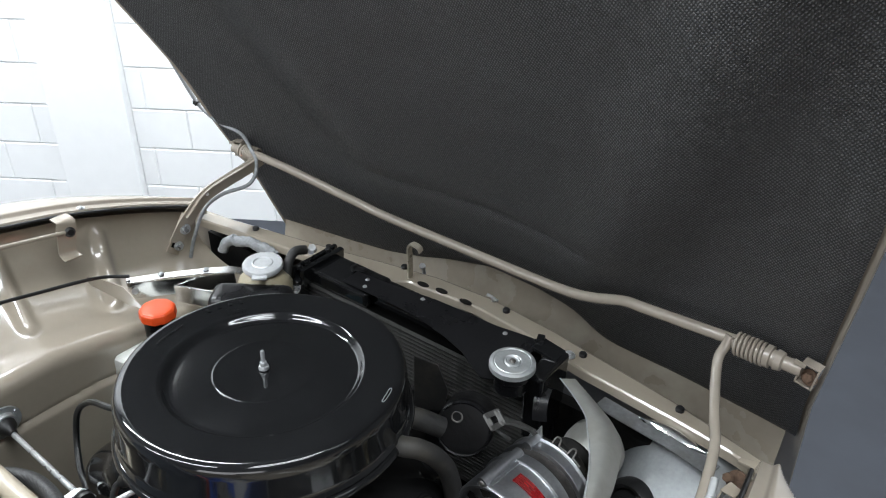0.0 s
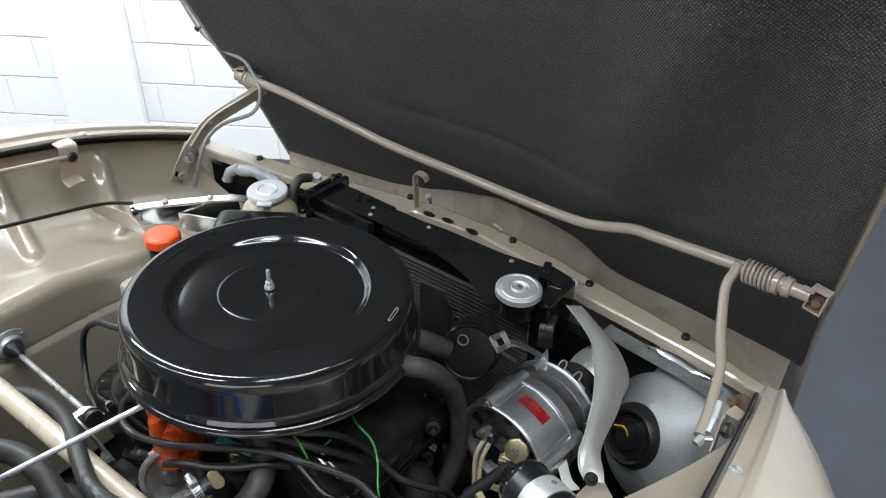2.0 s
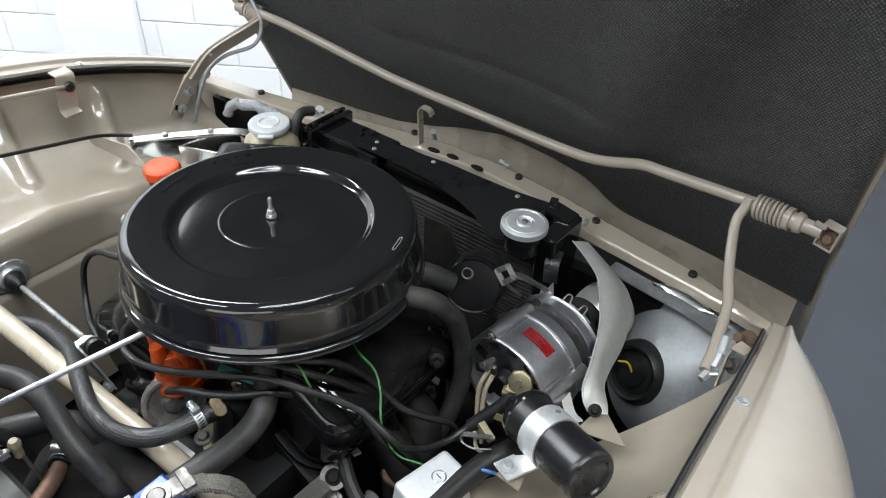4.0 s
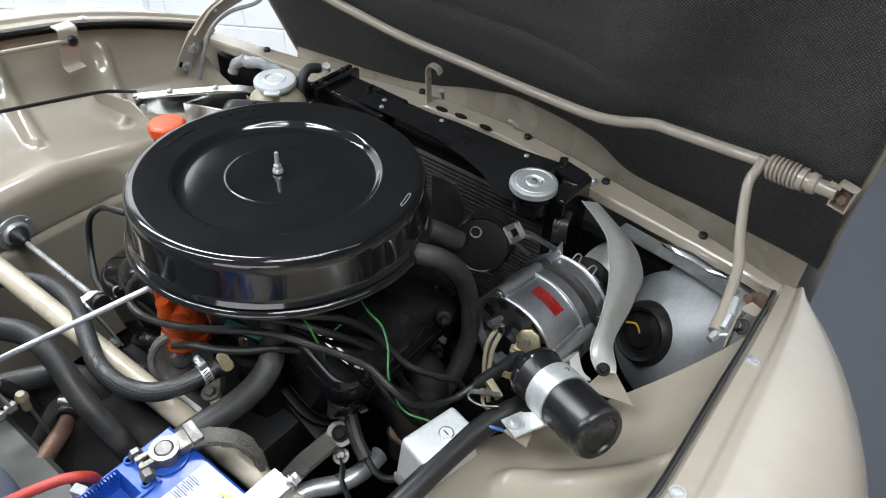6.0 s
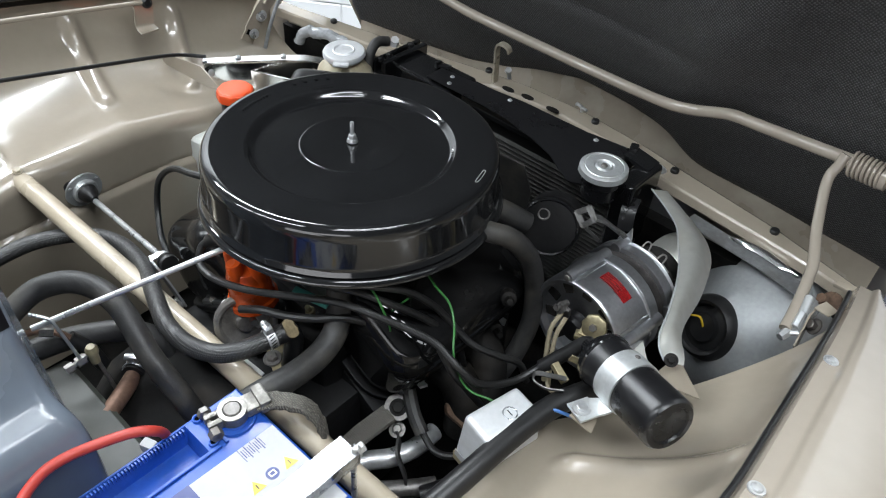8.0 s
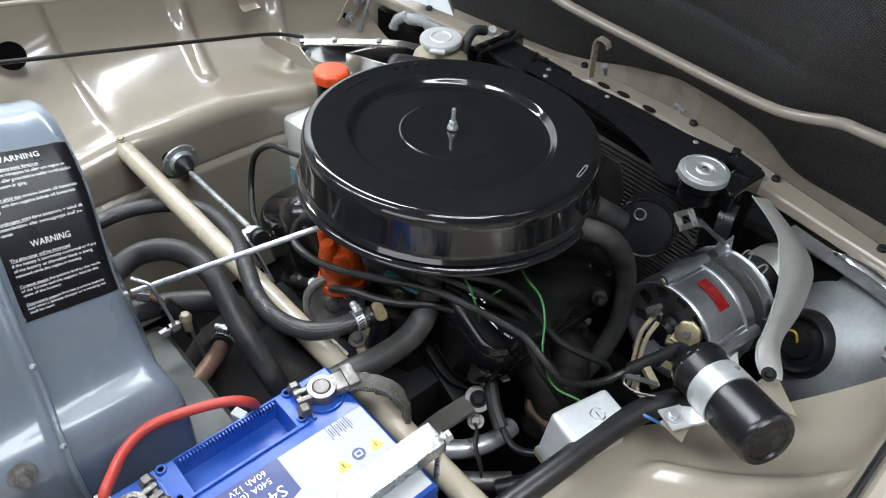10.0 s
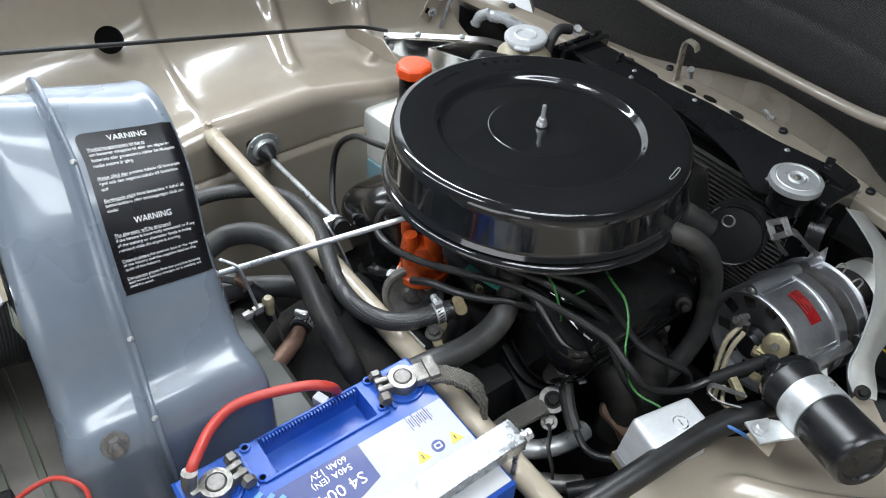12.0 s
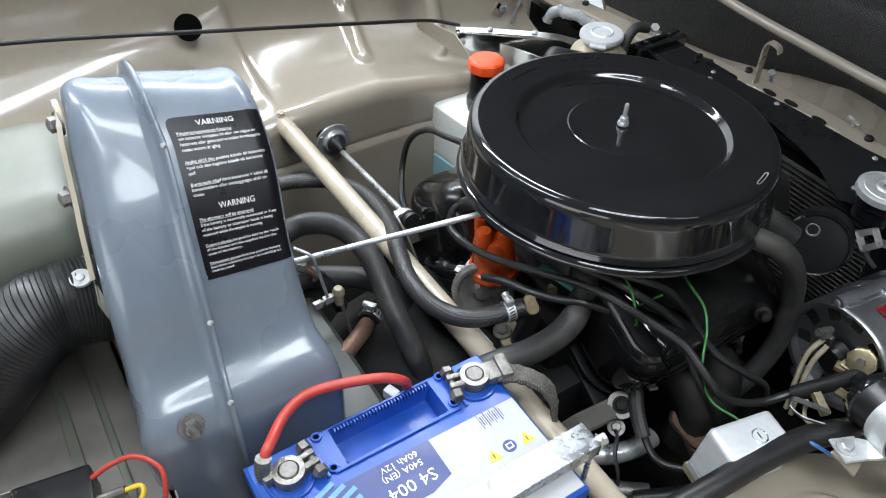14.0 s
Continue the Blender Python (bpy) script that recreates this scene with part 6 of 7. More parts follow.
    for at, d in (((0.253, 0.487, 0.712), (0.5, -0.6, 0.5)), ((0.225, 0.505, 0.625), (0.7, -0.5, 0.4))):
        part("spark_plug", join(lathe([(0, 0.035), (0.004, 0.034), (0.005, 0.020), (0.009, 0.018), (0.010, 0.0), (0, 0)], aim(at, d), 12)), GREASY, ob, "spark plug")
    return ob


engine()


def distributor():
    ob = thing("distributor", (0.075, 0.272, 0.66), "orange distributor with black ignition leads", "distributor")
    m = aim((0.049, 0.280, 0.696), (-0.06, -0.06, 1))
    part("body", lathe([(0, 0.012), (0.024, 0.012), (0.025, 0.0), (0.022, -0.02), (0.016, -0.03), (0.016, -0.06), (0, -0.06)], m, 28), ALU, ob)
    part("cap", lathe([(0, 0.070), (0.010, 0.069), (0.020, 0.064), (0.0235, 0.052), (0.0255, 0.022), (0.0285, 0.020), (0.0292, 0.012), (0.025, 0.010), (0, 0.010)], m, 36), ORANGE_DIST, ob, "orange bakelite distributor cap")
    for k in range(4):
        a = math.pi / 2 * k + 0.25
        part("tower", lathe([(0, 0.080), (0.0075, 0.080), (0.0085, 0.076), (0.0092, 0.050), (0.0095, 0.046), (0, 0.046)], m @ pose(0.0150 * math.cos(a), 0.0165 * math.sin(a), 0), 14), ORANGE_DIST, ob)
    part("lead_boot", join(tube([(0.036, 0.276, 0.788), (0.020, 0.266, 0.790), (0.006, 0.262, 0.780)], 0.0078, 12), lathe([(0, 0.0), (0.0105, 0.0), (0.0105, 0.024), (0, 0.024)], aim((0.040, 0.280, 0.770), (0, 0, 1)), 14)), RUBBER_DARK, ob, "black rubber lead boot")
    v = aim((0.057, 0.259, 0.692), (0.80, -0.50, 0.30)) @ Matrix.Scale(1.3, 4)
    part("vacuum_unit", lathe([(0, 0.0065), (0.007, 0.006), (0.009, 0.0025), (0.012, 0.0015), (0.0205, 0.0035), (0.0228, 0.0062), (0.0255, 0.0062), (0.0272, 0.0045), (0.0274, -0.001), (0.0235, -0.002), (0.020, -0.010), (0.012, -0.020), (0.008, -0.034), (0, -0.034)], v, 36), IRON, ob, "round dull metal vacuum unit")
    part("vacuum_spout", tube([v @ Vector((0.006, 0.006, 0.010)), v @ Vector((0.008, 0.010, 0.024))], 0.0042, 10), RUBBER_DARK, ob)
    part("clip", tube([(0.032, 0.268, 0.690), (0.027, 0.264, 0.720), (0.034, 0.270, 0.750)], 0.0013, 6), GREEN, ob, "green wire")
    return ob


distributor()
elbow = thing("water_elbow", (0.10, 0.285, 0.58), "black water outlet elbow on a cream bolted flange", "elbow")
part("elbow", tube([(0.114, 0.258, 0.713), (0.121, 0.272, 0.714), (0.121, 0.277, 0.700), (0.117, 0.275, 0.672), (0.114, 0.272, 0.650)], 0.0108, 16), SATIN_BLACK, elbow)
part("flange", plate([(-0.024, 0.003), (-0.022, -0.008), (-0.012, -0.012), (0.014, -0.013), (0.024, -0.008), (0.026, 0.004), (0.016, 0.013), (-0.012, 0.011), (-0.021, 0.009)], 0.006, aim((0.099, 0.270, 0.650), (0.05, -0.15, 1)) @ pose(0, 0, 0, 0, 0, 70), 0.001), CREAM_PLASTIC, elbow, "cream flange")
bolt(elbow, (0.0955, 0.262, 0.657), (0.05, -0.15, 1), 0.0065, 0.006, IRON)
part("end_plug", plate([(0.0, -0.015), (0.007, -0.013), (0.009, -0.005), (0.008, 0.004), (0.010, 0.010), (0.003, 0.015), (-0.006, 0.013), (-0.007, 0.004), (-0.009, -0.006), (-0.006, -0.013)], 0.008, aim((0.124, 0.272, 0.725), (0.75, -0.45, 0.4)) @ pose(0, 0, 0, 0, 0, 22) @ Matrix.Scale(0.82, 4), 0.003), LUG, elbow, "yellowed plastic end plug")
solid("cable_tag", block((0.042, 0.009, 0.006), pose(0.128, 0.300, 0.753, 0, 10, 22), 0.002), TEAL, "teal plastic wiring sleeve below the air cleaner", "sleeve")


# ---- ignition leads and wires ----
def lead(name, pts, r, material, label, group="ignition leads"):
    return solid(name, tube(pts, r, 10, 7), material, label, "wire", group)


lead("ignition_lead", [(0.008, 0.262, 0.782), (0.000, 0.254, 0.772), (0.008, 0.244, 0.758), (0.042, 0.240, 0.762), (0.075, 0.256, 0.758), (0.118, 0.276, 0.766), (0.155, 0.296, 0.772), (0.182, 0.311, 0.771), (0.207, 0.323, 0.766), (0.235, 0.342, 0.753), (0.262, 0.350, 0.749), (0.285, 0.350, 0.742), (0.300, 0.353, 0.732), (0.311, 0.362, 0.716), (0.321, 0.385, 0.701), (0.330, 0.412, 0.694), (0.338, 0.434, 0.700), (0.347, 0.442, 0.711)], 0.0042, CABLE, "thick black lead from distributor to coil")
lead("ignition_lead", [(0.085, 0.275, 0.798), (0.120, 0.286, 0.796), (0.153, 0.300, 0.791), (0.180, 0.321, 0.784), (0.204, 0.338, 0.774), (0.222, 0.368, 0.745), (0.236, 0.394, 0.712), (0.247, 0.41, 0.68), (0.25, 0.42, 0.64)], 0.0042, CABLE, "black spark plug lead under the air cleaner")
lead("ignition_lead", [(0.12, 0.29, 0.80), (0.165, 0.305, 0.800), (0.200, 0.335, 0.795), (0.214, 0.363, 0.778), (0.226, 0.392, 0.742), (0.243, 0.405, 0.715), (0.266, 0.411, 0.699), (0.292, 0.425, 0.690), (0.308, 0.446, 0.672), (0.312, 0.462, 0.63)], 0.0042, CABLE, "black spark plug lead looping to the cylinder head")
lead("ignition_lead", [(0.270, 0.350, 0.745), (0.290, 0.352, 0.720), (0.302, 0.365, 0.690), (0.305, 0.385, 0.65)], 0.0042, CABLE, "black spark plug lead dropping to the exhaust side")
lead("green_wire", [(0.100, 0.300, 0.776), (0.135, 0.312, 0.780), (0.165, 0.328, 0.788), (0.190, 0.331, 0.787), (0.206, 0.329, 0.776), (0.214, 0.333, 0.748), (0.212, 0.336, 0.738)], 0.0013, GREEN, "thin green wire on the rocker cover", "thin wires")
lead("green_wire", [(0.196, 0.352, 0.742), (0.208, 0.354, 0.762), (0.216, 0.358, 0.774)], 0.0011, GREEN, "short thin green wire", "thin wires")
lead("green_wire", [(0.190, 0.410, 0.765), (0.222, 0.393, 0.772), (0.244, 0.391, 0.764), (0.262, 0.380, 0.753), (0.280, 0.360, 0.740), (0.293, 0.355, 0.720), (0.310, 0.356, 0.707), (0.332, 0.366, 0.702), (0.35, 0.375, 0.69)], 0.0013, GREEN, "thin green wire looping to the regulator", "thin wires")
lead("black_wire", [(0.070, 0.248, 0.730), (0.095, 0.258, 0.740), (0.118, 0.272, 0.738), (0.140, 0.292, 0.735), (0.162, 0.312, 0.738), (0.185, 0.335, 0.73)], 0.0046, CABLE, "short black hose beside the vacuum unit", "thin wires")
lead("plug_lead_boot", [(0.222, 0.356, 0.628), (0.242, 0.345, 0.612), (0.262, 0.338, 0.600)], 0.0085, RUBBER, "black rubber spark plug cap")
lead("ignition_lead", [(0.258, 0.340, 0.602), (0.282, 0.334, 0.596), (0.30, 0.335, 0.600), (0.32, 0.345, 0.61)], 0.0042, CABLE, "black lead from the spark plug cap")
lead("breather_pipe", [(-0.085, 0.330, 0.778), (-0.120, 0.322, 0.772), (-0.165, 0.320, 0.757), (-0.205, 0.318, 0.720), (-0.212, 0.310, 0.680), (-0.185, 0.292, 0.650), (-0.150, 0.280, 0.64)], 0.0042, CABLE, "thin black hose looping behind the air cleaner", "thin wires")
# thick loom along the near inner wing
hose("wiring_loom", [(0.345, 0.10, 0.66), (0.362, 0.20, 0.692), (0.372, 0.28, 0.708), (0.377, 0.345, 0.712), (0.385, 0.395, 0.715), (0.397, 0.43, 0.715), (0.405, 0.47, 0.70)], 0.0120, RUBBER_DARK, "thick black taped wiring loom along the inner wing", "wiring loom")

# pipes below the battery strap
pipe = thing("coolant_pipe", (0.25, 0.27, 0.52), "bright metal coolant pipes held by a clip", "pipe")
part("pipe", tube([(0.210, 0.255, 0.556), (0.223, 0.285, 0.560), (0.242, 0.310, 0.561), (0.252, 0.340, 0.561), (0.252, 0.372, 0.560)], 0.0115, 16), ZINC, pipe, "bright upper pipe")
part("pipe", tube([(0.238, 0.250, 0.545), (0.252, 0.270, 0.548), (0.281, 0.301, 0.550), (0.298, 0.325, 0.548)], 0.0105, 16), IRON, pipe, "dull lower pipe")
part("pipe_clip", strip([(0.230, 0.325, 0.585), (0.243, 0.320, 0.590), (0.256, 0.305, 0.588), (0.272, 0.300, 0.570), (0.276, 0.300, 0.548)], 0.012, 0.003, 5, hint=(0, 1, 0)), RUBBER, pipe)
bolt(pipe, (0.233, 0.327, 0.590), (0.2, -0.4, 0.9), 0.006, 0.005, IRON)
part("end_stub", tube([(0.30, 0.30, 0.56), (0.33, 0.34, 0.58), (0.345, 0.37, 0.60)], 0.010, 12), RUBBER_DARK, pipe)


# ---- alternator ----
def alternator():
    a, b = Vector((0.331, 0.515, 0.697)), Vector((0.350, 0.678, 0.695))
    m = aim(a, b - a)
    ob = thing("alternator", (0.345, 0.58, 0.64), "cast aluminium alternator with red foil label", "alternator")
    r = 0.0625
    part("rear_housing", lathe([(0, 0.012), (0.030, 0.010), (0.046, 0.012), (0.0545, 0.010), (0.056, 0.001), (0.060, 0.0), (r, 0.003), (r, 0.053), (r + 0.0012, 0.0545), (r + 0.0030, 0.0550), (r + 0.0034, 0.0562), (r + 0.0030, 0.0575), (r + 0.0014, 0.0585), (r + 0.0014, 0.0705), (r - 0.001, 0.0720), (0, 0.072)], m, 64), ALU, ob, "cast aluminium rear housing", 40)
    part("stator", lathe([(0, 0.072), (r - 0.0030, 0.072), (r - 0.0030, 0.086), (0, 0.086)], m, 56), STATOR, ob, "dark laminated stator ring")
    part("front_housing", lathe([(0, 0.086), (r - 0.001, 0.086), (r + 0.0022, 0.0866), (r + 0.0024, 0.0880), (r + 0.0008, 0.0892), (r, 0.1020), (r + 0.0018, 0.1030), (r + 0.0024, 0.1045), (r + 0.0010, 0.1060), (0.057, 0.1075), (0.053, 0.112), (0, 0.112)], m, 64), ALU, ob, "cast aluminium front housing", 40)
    part("fan", lathe([(0, 0.116), (0.051, 0.116), (0.053, 0.120), (0, 0.120)], m, 40), GREASY, ob)
    for k in range(12):
        t = 2 * math.pi * k / 12
        part("fan_blade", block((0.003, 0.018, 0.012), m @ Matrix.Rotation(t, 4, "Z") @ pose(0.044, 0, 0.124, 0, 0, 25)), GREASY, ob)
    part("pulley", lathe([(0, 0.158), (0.034, 0.158), (0.036, 0.153), (0.028, 0.146), (0.036, 0.139), (0.034, 0.133), (0, 0.133)], m, 36), GREASY, ob)
    up = m.inverted().to_3x3() @ Vector((0.30, -0.05, 0.95))
    mid = math.degrees(math.atan2(up.y, up.x))
    for deg in (mid - 41, mid + 53, mid + 188):
        t = radians(deg)
        c = Vector((math.cos(t), math.sin(t), 0))
        part("boss", join(tube([m @ (c * (r + 0.0010) + Vector((0, 0, 0.001))), m @ (c * (r + 0.0010) + Vector((0, 0, 0.070)))], 0.0078, 16), block((0.008, 0.026, 0.064), m @ Matrix.Rotation(t, 4, "Z") @ pose(r - 0.0035, 0, 0.036), 0.003)), ALU, ob)
        part("boss", tube([m @ (c * (r + 0.0010) + Vector((0, 0, 0.084))), m @ (c * (r + 0.0010) + Vector((0, 0, 0.107)))], 0.0066, 16), ALU, ob)
        screw(ob, m @ (c * (r + 0.0010) + Vector((0, 0, 0.001))), m.to_3x3() @ Vector((0, 0, -1)), 0.0045, IRON)
    # vent slots in the rear face
    for k in range(10):
        t = 2 * math.pi * k / 10 + 0.3
        part("vent", block((0.016, 0.013, 0.004), m @ Matrix.Rotation(t, 4, "Z") @ pose(0.0465, 0, 0.0115), 0.0015), GREASY, ob)
    part("bearing_cover", lathe([(0, -0.008), (0.014, -0.008), (0.018, -0.004), (0.019, 0.006), (0, 0.006)], m, 24), SATIN_BLACK, ob)
    return ob, m, r


ALT, ALT_M, ALT_R = alternator()


def alt_label():
    up = ALT_M.inverted().to_3x3() @ Vector((0.30, -0.05, 0.95))
    mid = math.atan2(up.y, up.x)

    def foil(u, v):
        return ALT_M @ Vector(((ALT_R + 0.0007) * math.cos(mid + u), (ALT_R + 0.0007) * math.sin(mid + u), 0.034 + v))

    lab = part("foil_label", sheet(foil, span(-0.33, 0.30, 14), span(-0.0075, 0.0075, 3)), RED_FOIL, ALT, "bright red foil label")
    for k in range(4):
        part("print_bar", sheet(lambda u, v, k=k: foil(u, v) + (foil(u, v) - ALT_M @ Vector((0, 0, 0.034 + v))).normalized() * 0.0003, span(-0.30, 0.10 - 0.05 * (k % 2), 6), span(-0.0066 + 0.0035 * k, -0.0042 + 0.0035 * k, 1)), mat("dark_red_print", (0.16, 0.012, 0.012), 0.4), lab)


alt_label()
part("terminal", join(tube([(0.316, 0.513, 0.728), (0.313, 0.494, 0.732)], 0.004, 10), lathe([(0, 0.010), (0.007, 0.010), (0.007, 0.004), (0.0045, 0.003), (0.0045, 0.0)], aim((0.317, 0.507, 0.729), (-0.1, -0.95, 0.15)), 6), block((0.012, 0.006, 0.016), pose(0.318, 0.509, 0.718, 10, 0, 0), 0.002)), IRON, ALT, "dull terminal bolt")
part("connector", join(lathe([(0.006, 0.006), (0.0125, 0.0055), (0.0145, 0.004), (0.0150, 0.0), (0.013, -0.003), (0, -0.003)], aim((0.358, 0.507, 0.726), (0.15, -0.85, 0.45)), 8), block((0.026, 0.010, 0.008), pose(0.357, 0.503, 0.713, 20, 0, 8), 0.002), block((0.010, 0.012, 0.006), pose(0.346, 0.499, 0.709, 0, 0, 20), 0.0015)), BRASS, ALT, "pale brass octagonal connector")
part("connector_stud", lathe([(0, 0.010), (0.0040, 0.010), (0.0046, 0.008), (0.0046, 0.0)], aim((0.358, 0.507, 0.726), (0.15, -0.85, 0.45)), 6), IRON, ALT)
part("wire", tube([(0.318, 0.502, 0.722), (0.316, 0.488, 0.705), (0.322, 0.478, 0.675), (0.330, 0.47, 0.64)], 0.0028, 8), BEIGE_WIRE, ALT, "beige insulated wire")
part("wire", tube([(0.325, 0.500, 0.720), (0.325, 0.486, 0.703), (0.330, 0.476, 0.675), (0.338, 0.468, 0.64)], 0.0028, 8), BEIGE_WIRE, ALT, "beige insulated wire")
# folded bracket with a square window, its arm bolted to the front boss
UP_LOCAL = ALT_M.inverted().to_3x3() @ Vector((0.30, -0.05, 0.95))
BOSS_AT = math.atan2(UP_LOCAL.y, UP_LOCAL.x) - radians(43)
FRONT_BOSS = ALT_M @ Vector((0.0700 * math.cos(BOSS_AT), 0.0700 * math.sin(BOSS_AT), 0.104))
frame_pts = [Vector(p) for p in ((0.271, 0.577, 0.797), (0.283, 0.581, 0.808), (0.294, 0.578, 0.799), (0.283, 0.574, 0.787))]
bm = None
for a, b in zip(frame_pts, frame_pts[1:] + frame_pts[:1]):
    bar = strip([a - (b - a) * 0.12, b + (b - a) * 0.12], 0.0065, 0.0050, 1, hint=(0.3, -0.8, 0.5))
    bm = bar if bm is None else join(bm, bar)
part("slotted_bracket", join(bm, strip([(0.293, 0.579, 0.801), (0.299, 0.590, 0.794), FRONT_BOSS + Vector((-0.010, 0, 0.003)), FRONT_BOSS + Vector((0.004, 0, 0.001))], 0.010, 0.0035, 5), strip([(0.277, 0.577, 0.788), (0.281, 0.587, 0.773), (0.290, 0.600, 0.756)], 0.012, 0.004, 4)), DULL_PLATE, ALT, "slotted adjusting bracket")
part("lug", join(plate([(-0.006, 0.0), (0.006, 0.0), (0.0022, 0.010), (0.0, 0.0165), (-0.0024, 0.010)], 0.003, aim(FRONT_BOSS + Vector((0.006, 0.003, -0.003)), (-0.2, -0.9, 0.2)) @ pose(0, 0, 0, 0, 0, 0), 0.0006), block((0.012, 0.010, 0.007), Matrix.Translation(FRONT_BOSS + Vector((0.001, 0, -0.003))) @ pose(0, 0, 0, 0, 20, 5), 0.002)), ALU, ALT, "pointed cast lug")
for u in (24, 2):
    t = BOSS_AT + radians(43 - u)
    loop = [(ALT_R - 0.005, 0.0, 0.106), (ALT_R + 0.001, 0.01, 0.118), (ALT_R - 0.001, 0.09, 0.121), (ALT_R - 0.006, 0.14, 0.112), (ALT_R - 0.010, 0.15, 0.106)]
    part("fan_loop", tube([ALT_M @ Vector((q * math.cos(t + d), q * math.sin(t + d), h)) for q, d, h in loop], 0.0011, 8, 4), IRON, ALT, "bent wire fan guard")
    part("guard_arc", tube([ALT_M @ Vector(((ALT_R - 0.004) * math.cos(t + 0.15 + 0.04 * k), (ALT_R - 0.004) * math.sin(t + 0.15 + 0.04 * k), 0.112)) for k in range(6)], 0.0011, 8, 2), IRON, ALT)

fp = thing("breather_filter", (0.226, 0.575, 0.70), "round smoked black plastic breather filter", "filter")
m = aim((0.232, 0.588, 0.745), (0.34, -0.84, 0.42)) @ Matrix.Scale(1.22, 4)
part("drum", lathe([(0, 0.003), (0.020, 0.004), (0.0265, 0.003), (0.0295, -0.001), (0.0305, -0.006), (0.0305, -0.036), (0.027, -0.040), (0, -0.040)], m, 40), ENGINE_BLACK, fp)
part("rim", lathe([(0.0268, 0.0035), (0.0283, 0.0042), (0.0298, 0.001), (0.0283, 0.0005), (0.0268, 0.0035)], m, 40), SATIN_BLACK, fp)
part("pipe", tube([(0.213, 0.566, 0.752), (0.195, 0.548, 0.768), (0.175, 0.530, 0.78)], 0.0135, 14), RUBBER, fp)
part("emblem", join(lathe([(0.0045, 0.0002), (0.0055, 0.0006), (0.0065, 0.0002), (0.0045, 0.0002)], m @ pose(-0.008, 0.012, 0.0036), 20)), IRON, fp)


# ---- ignition coil ----
def coil():
    a, b = Vector((0.397, 0.452, 0.7535)), Vector((0.492, 0.411, 0.776))
    m = aim(a, b - a)
    n = (b - a).length
    ob = thing("ignition_coil", (0.44, 0.43, 0.70), "black ignition coil held by a zinc clamp", "ignition coil")
    part("can", lathe([(0, n + 0.001), (0.019, n + 0.001), (0.0205, n + 0.003), (0.0255, n + 0.003), (0.0278, n), (0.0280, n - 0.004), (0.0275, 0.012), (0.0285, 0.010), (0.0285, 0.003), (0, 0.003)], m, 44), SATIN_BLACK, ob, "black painted coil can", 40)
    part("insulator", lathe([(0, -0.024), (0.008, -0.024), (0.0095, -0.022), (0.0105, -0.008), (0.020, -0.007), (0.0235, -0.005), (0.0245, 0.0005), (0.0290, 0.0012), (0.0300, 0.003), (0.0300, 0.0075), (0.0285, 0.009), (0, 0.009)], m, 40), GLOSS_BLACK, ob, "black moulded insulator")
    part("lead_boot", tube([m @ Vector((0, 0, -0.010)), m @ Vector((0, 0, -0.026)), (0.360, 0.453, 0.729), (0.341, 0.437, 0.703)], 0.0078, 14), RUBBER_DARK, ob, "rubber lead boot")
    part("clamp", lathe([(0.0278, 0.030), (0.0295, 0.030), (0.0295, 0.056), (0.0278, 0.056), (0.0278, 0.030)], m, 44), CAP_METAL, ob, "zinc plated clamp band")
    foot = (0.416, 0.398, 0.7405)
    part("clamp_foot", join(block((0.026, 0.024, 0.003), pose(foot[0] + 0.002, foot[1] - 0.002, foot[2], 0, -8, -24), 0.001), strip([(0.420, 0.402, 0.741), (0.428, 0.408, 0.743), (0.436, 0.415, 0.750)], 0.020, 0.003, 4)), CAP_METAL, ob, "bent zinc foot")
    part("foot_bracket", strip([(0.410, 0.393, 0.735), (0.422, 0.393, 0.734), (0.432, 0.396, 0.728)], 0.018, 0.002, 5), TAN_IN, ob, "tan painted foot bracket")
    bolt(ob, (foot[0], foot[1] - 0.004, foot[2] + 0.002), (0, 0, 1), 0.0055, 0.004, ZINC)
    screw(ob, m @ Vector((0.010, 0.0278, 0.043)), m.to_3x3() @ Vector((0.3, 1, 0)), 0.003, IRON)
    part("terminal", join(block((0.012, 0.002, 0.008), pose(0.380, 0.432, 0.752, 0, 20, 30)), block((0.022, 0.008, 0.007), pose(0.372, 0.420, 0.735, 0, 15, -20), 0.001)), BRASS, ob)
    part("terminal_loop", strip([(0.384, 0.414, 0.741), (0.368, 0.405, 0.741), (0.356, 0.400, 0.738), (0.358, 0.396, 0.732), (0.372, 0.397, 0.731), (0.388, 0.406, 0.733)], 0.0055, 0.0014, 5), DULL_PLATE, ob, "bent terminal loop")
    part("wire", tube([(0.362, 0.413, 0.735), (0.372, 0.405, 0.722), (0.388, 0.410, 0.722)], 0.002, 8), BEIGE_WIRE, ob)
    part("blue_wire", tube([(0.385, 0.385, 0.722), (0.396, 0.390, 0.722), (0.41, 0.40, 0.715)], 0.0018, 8), BLUE_WIRE, ob, "thin blue wire")


coil()


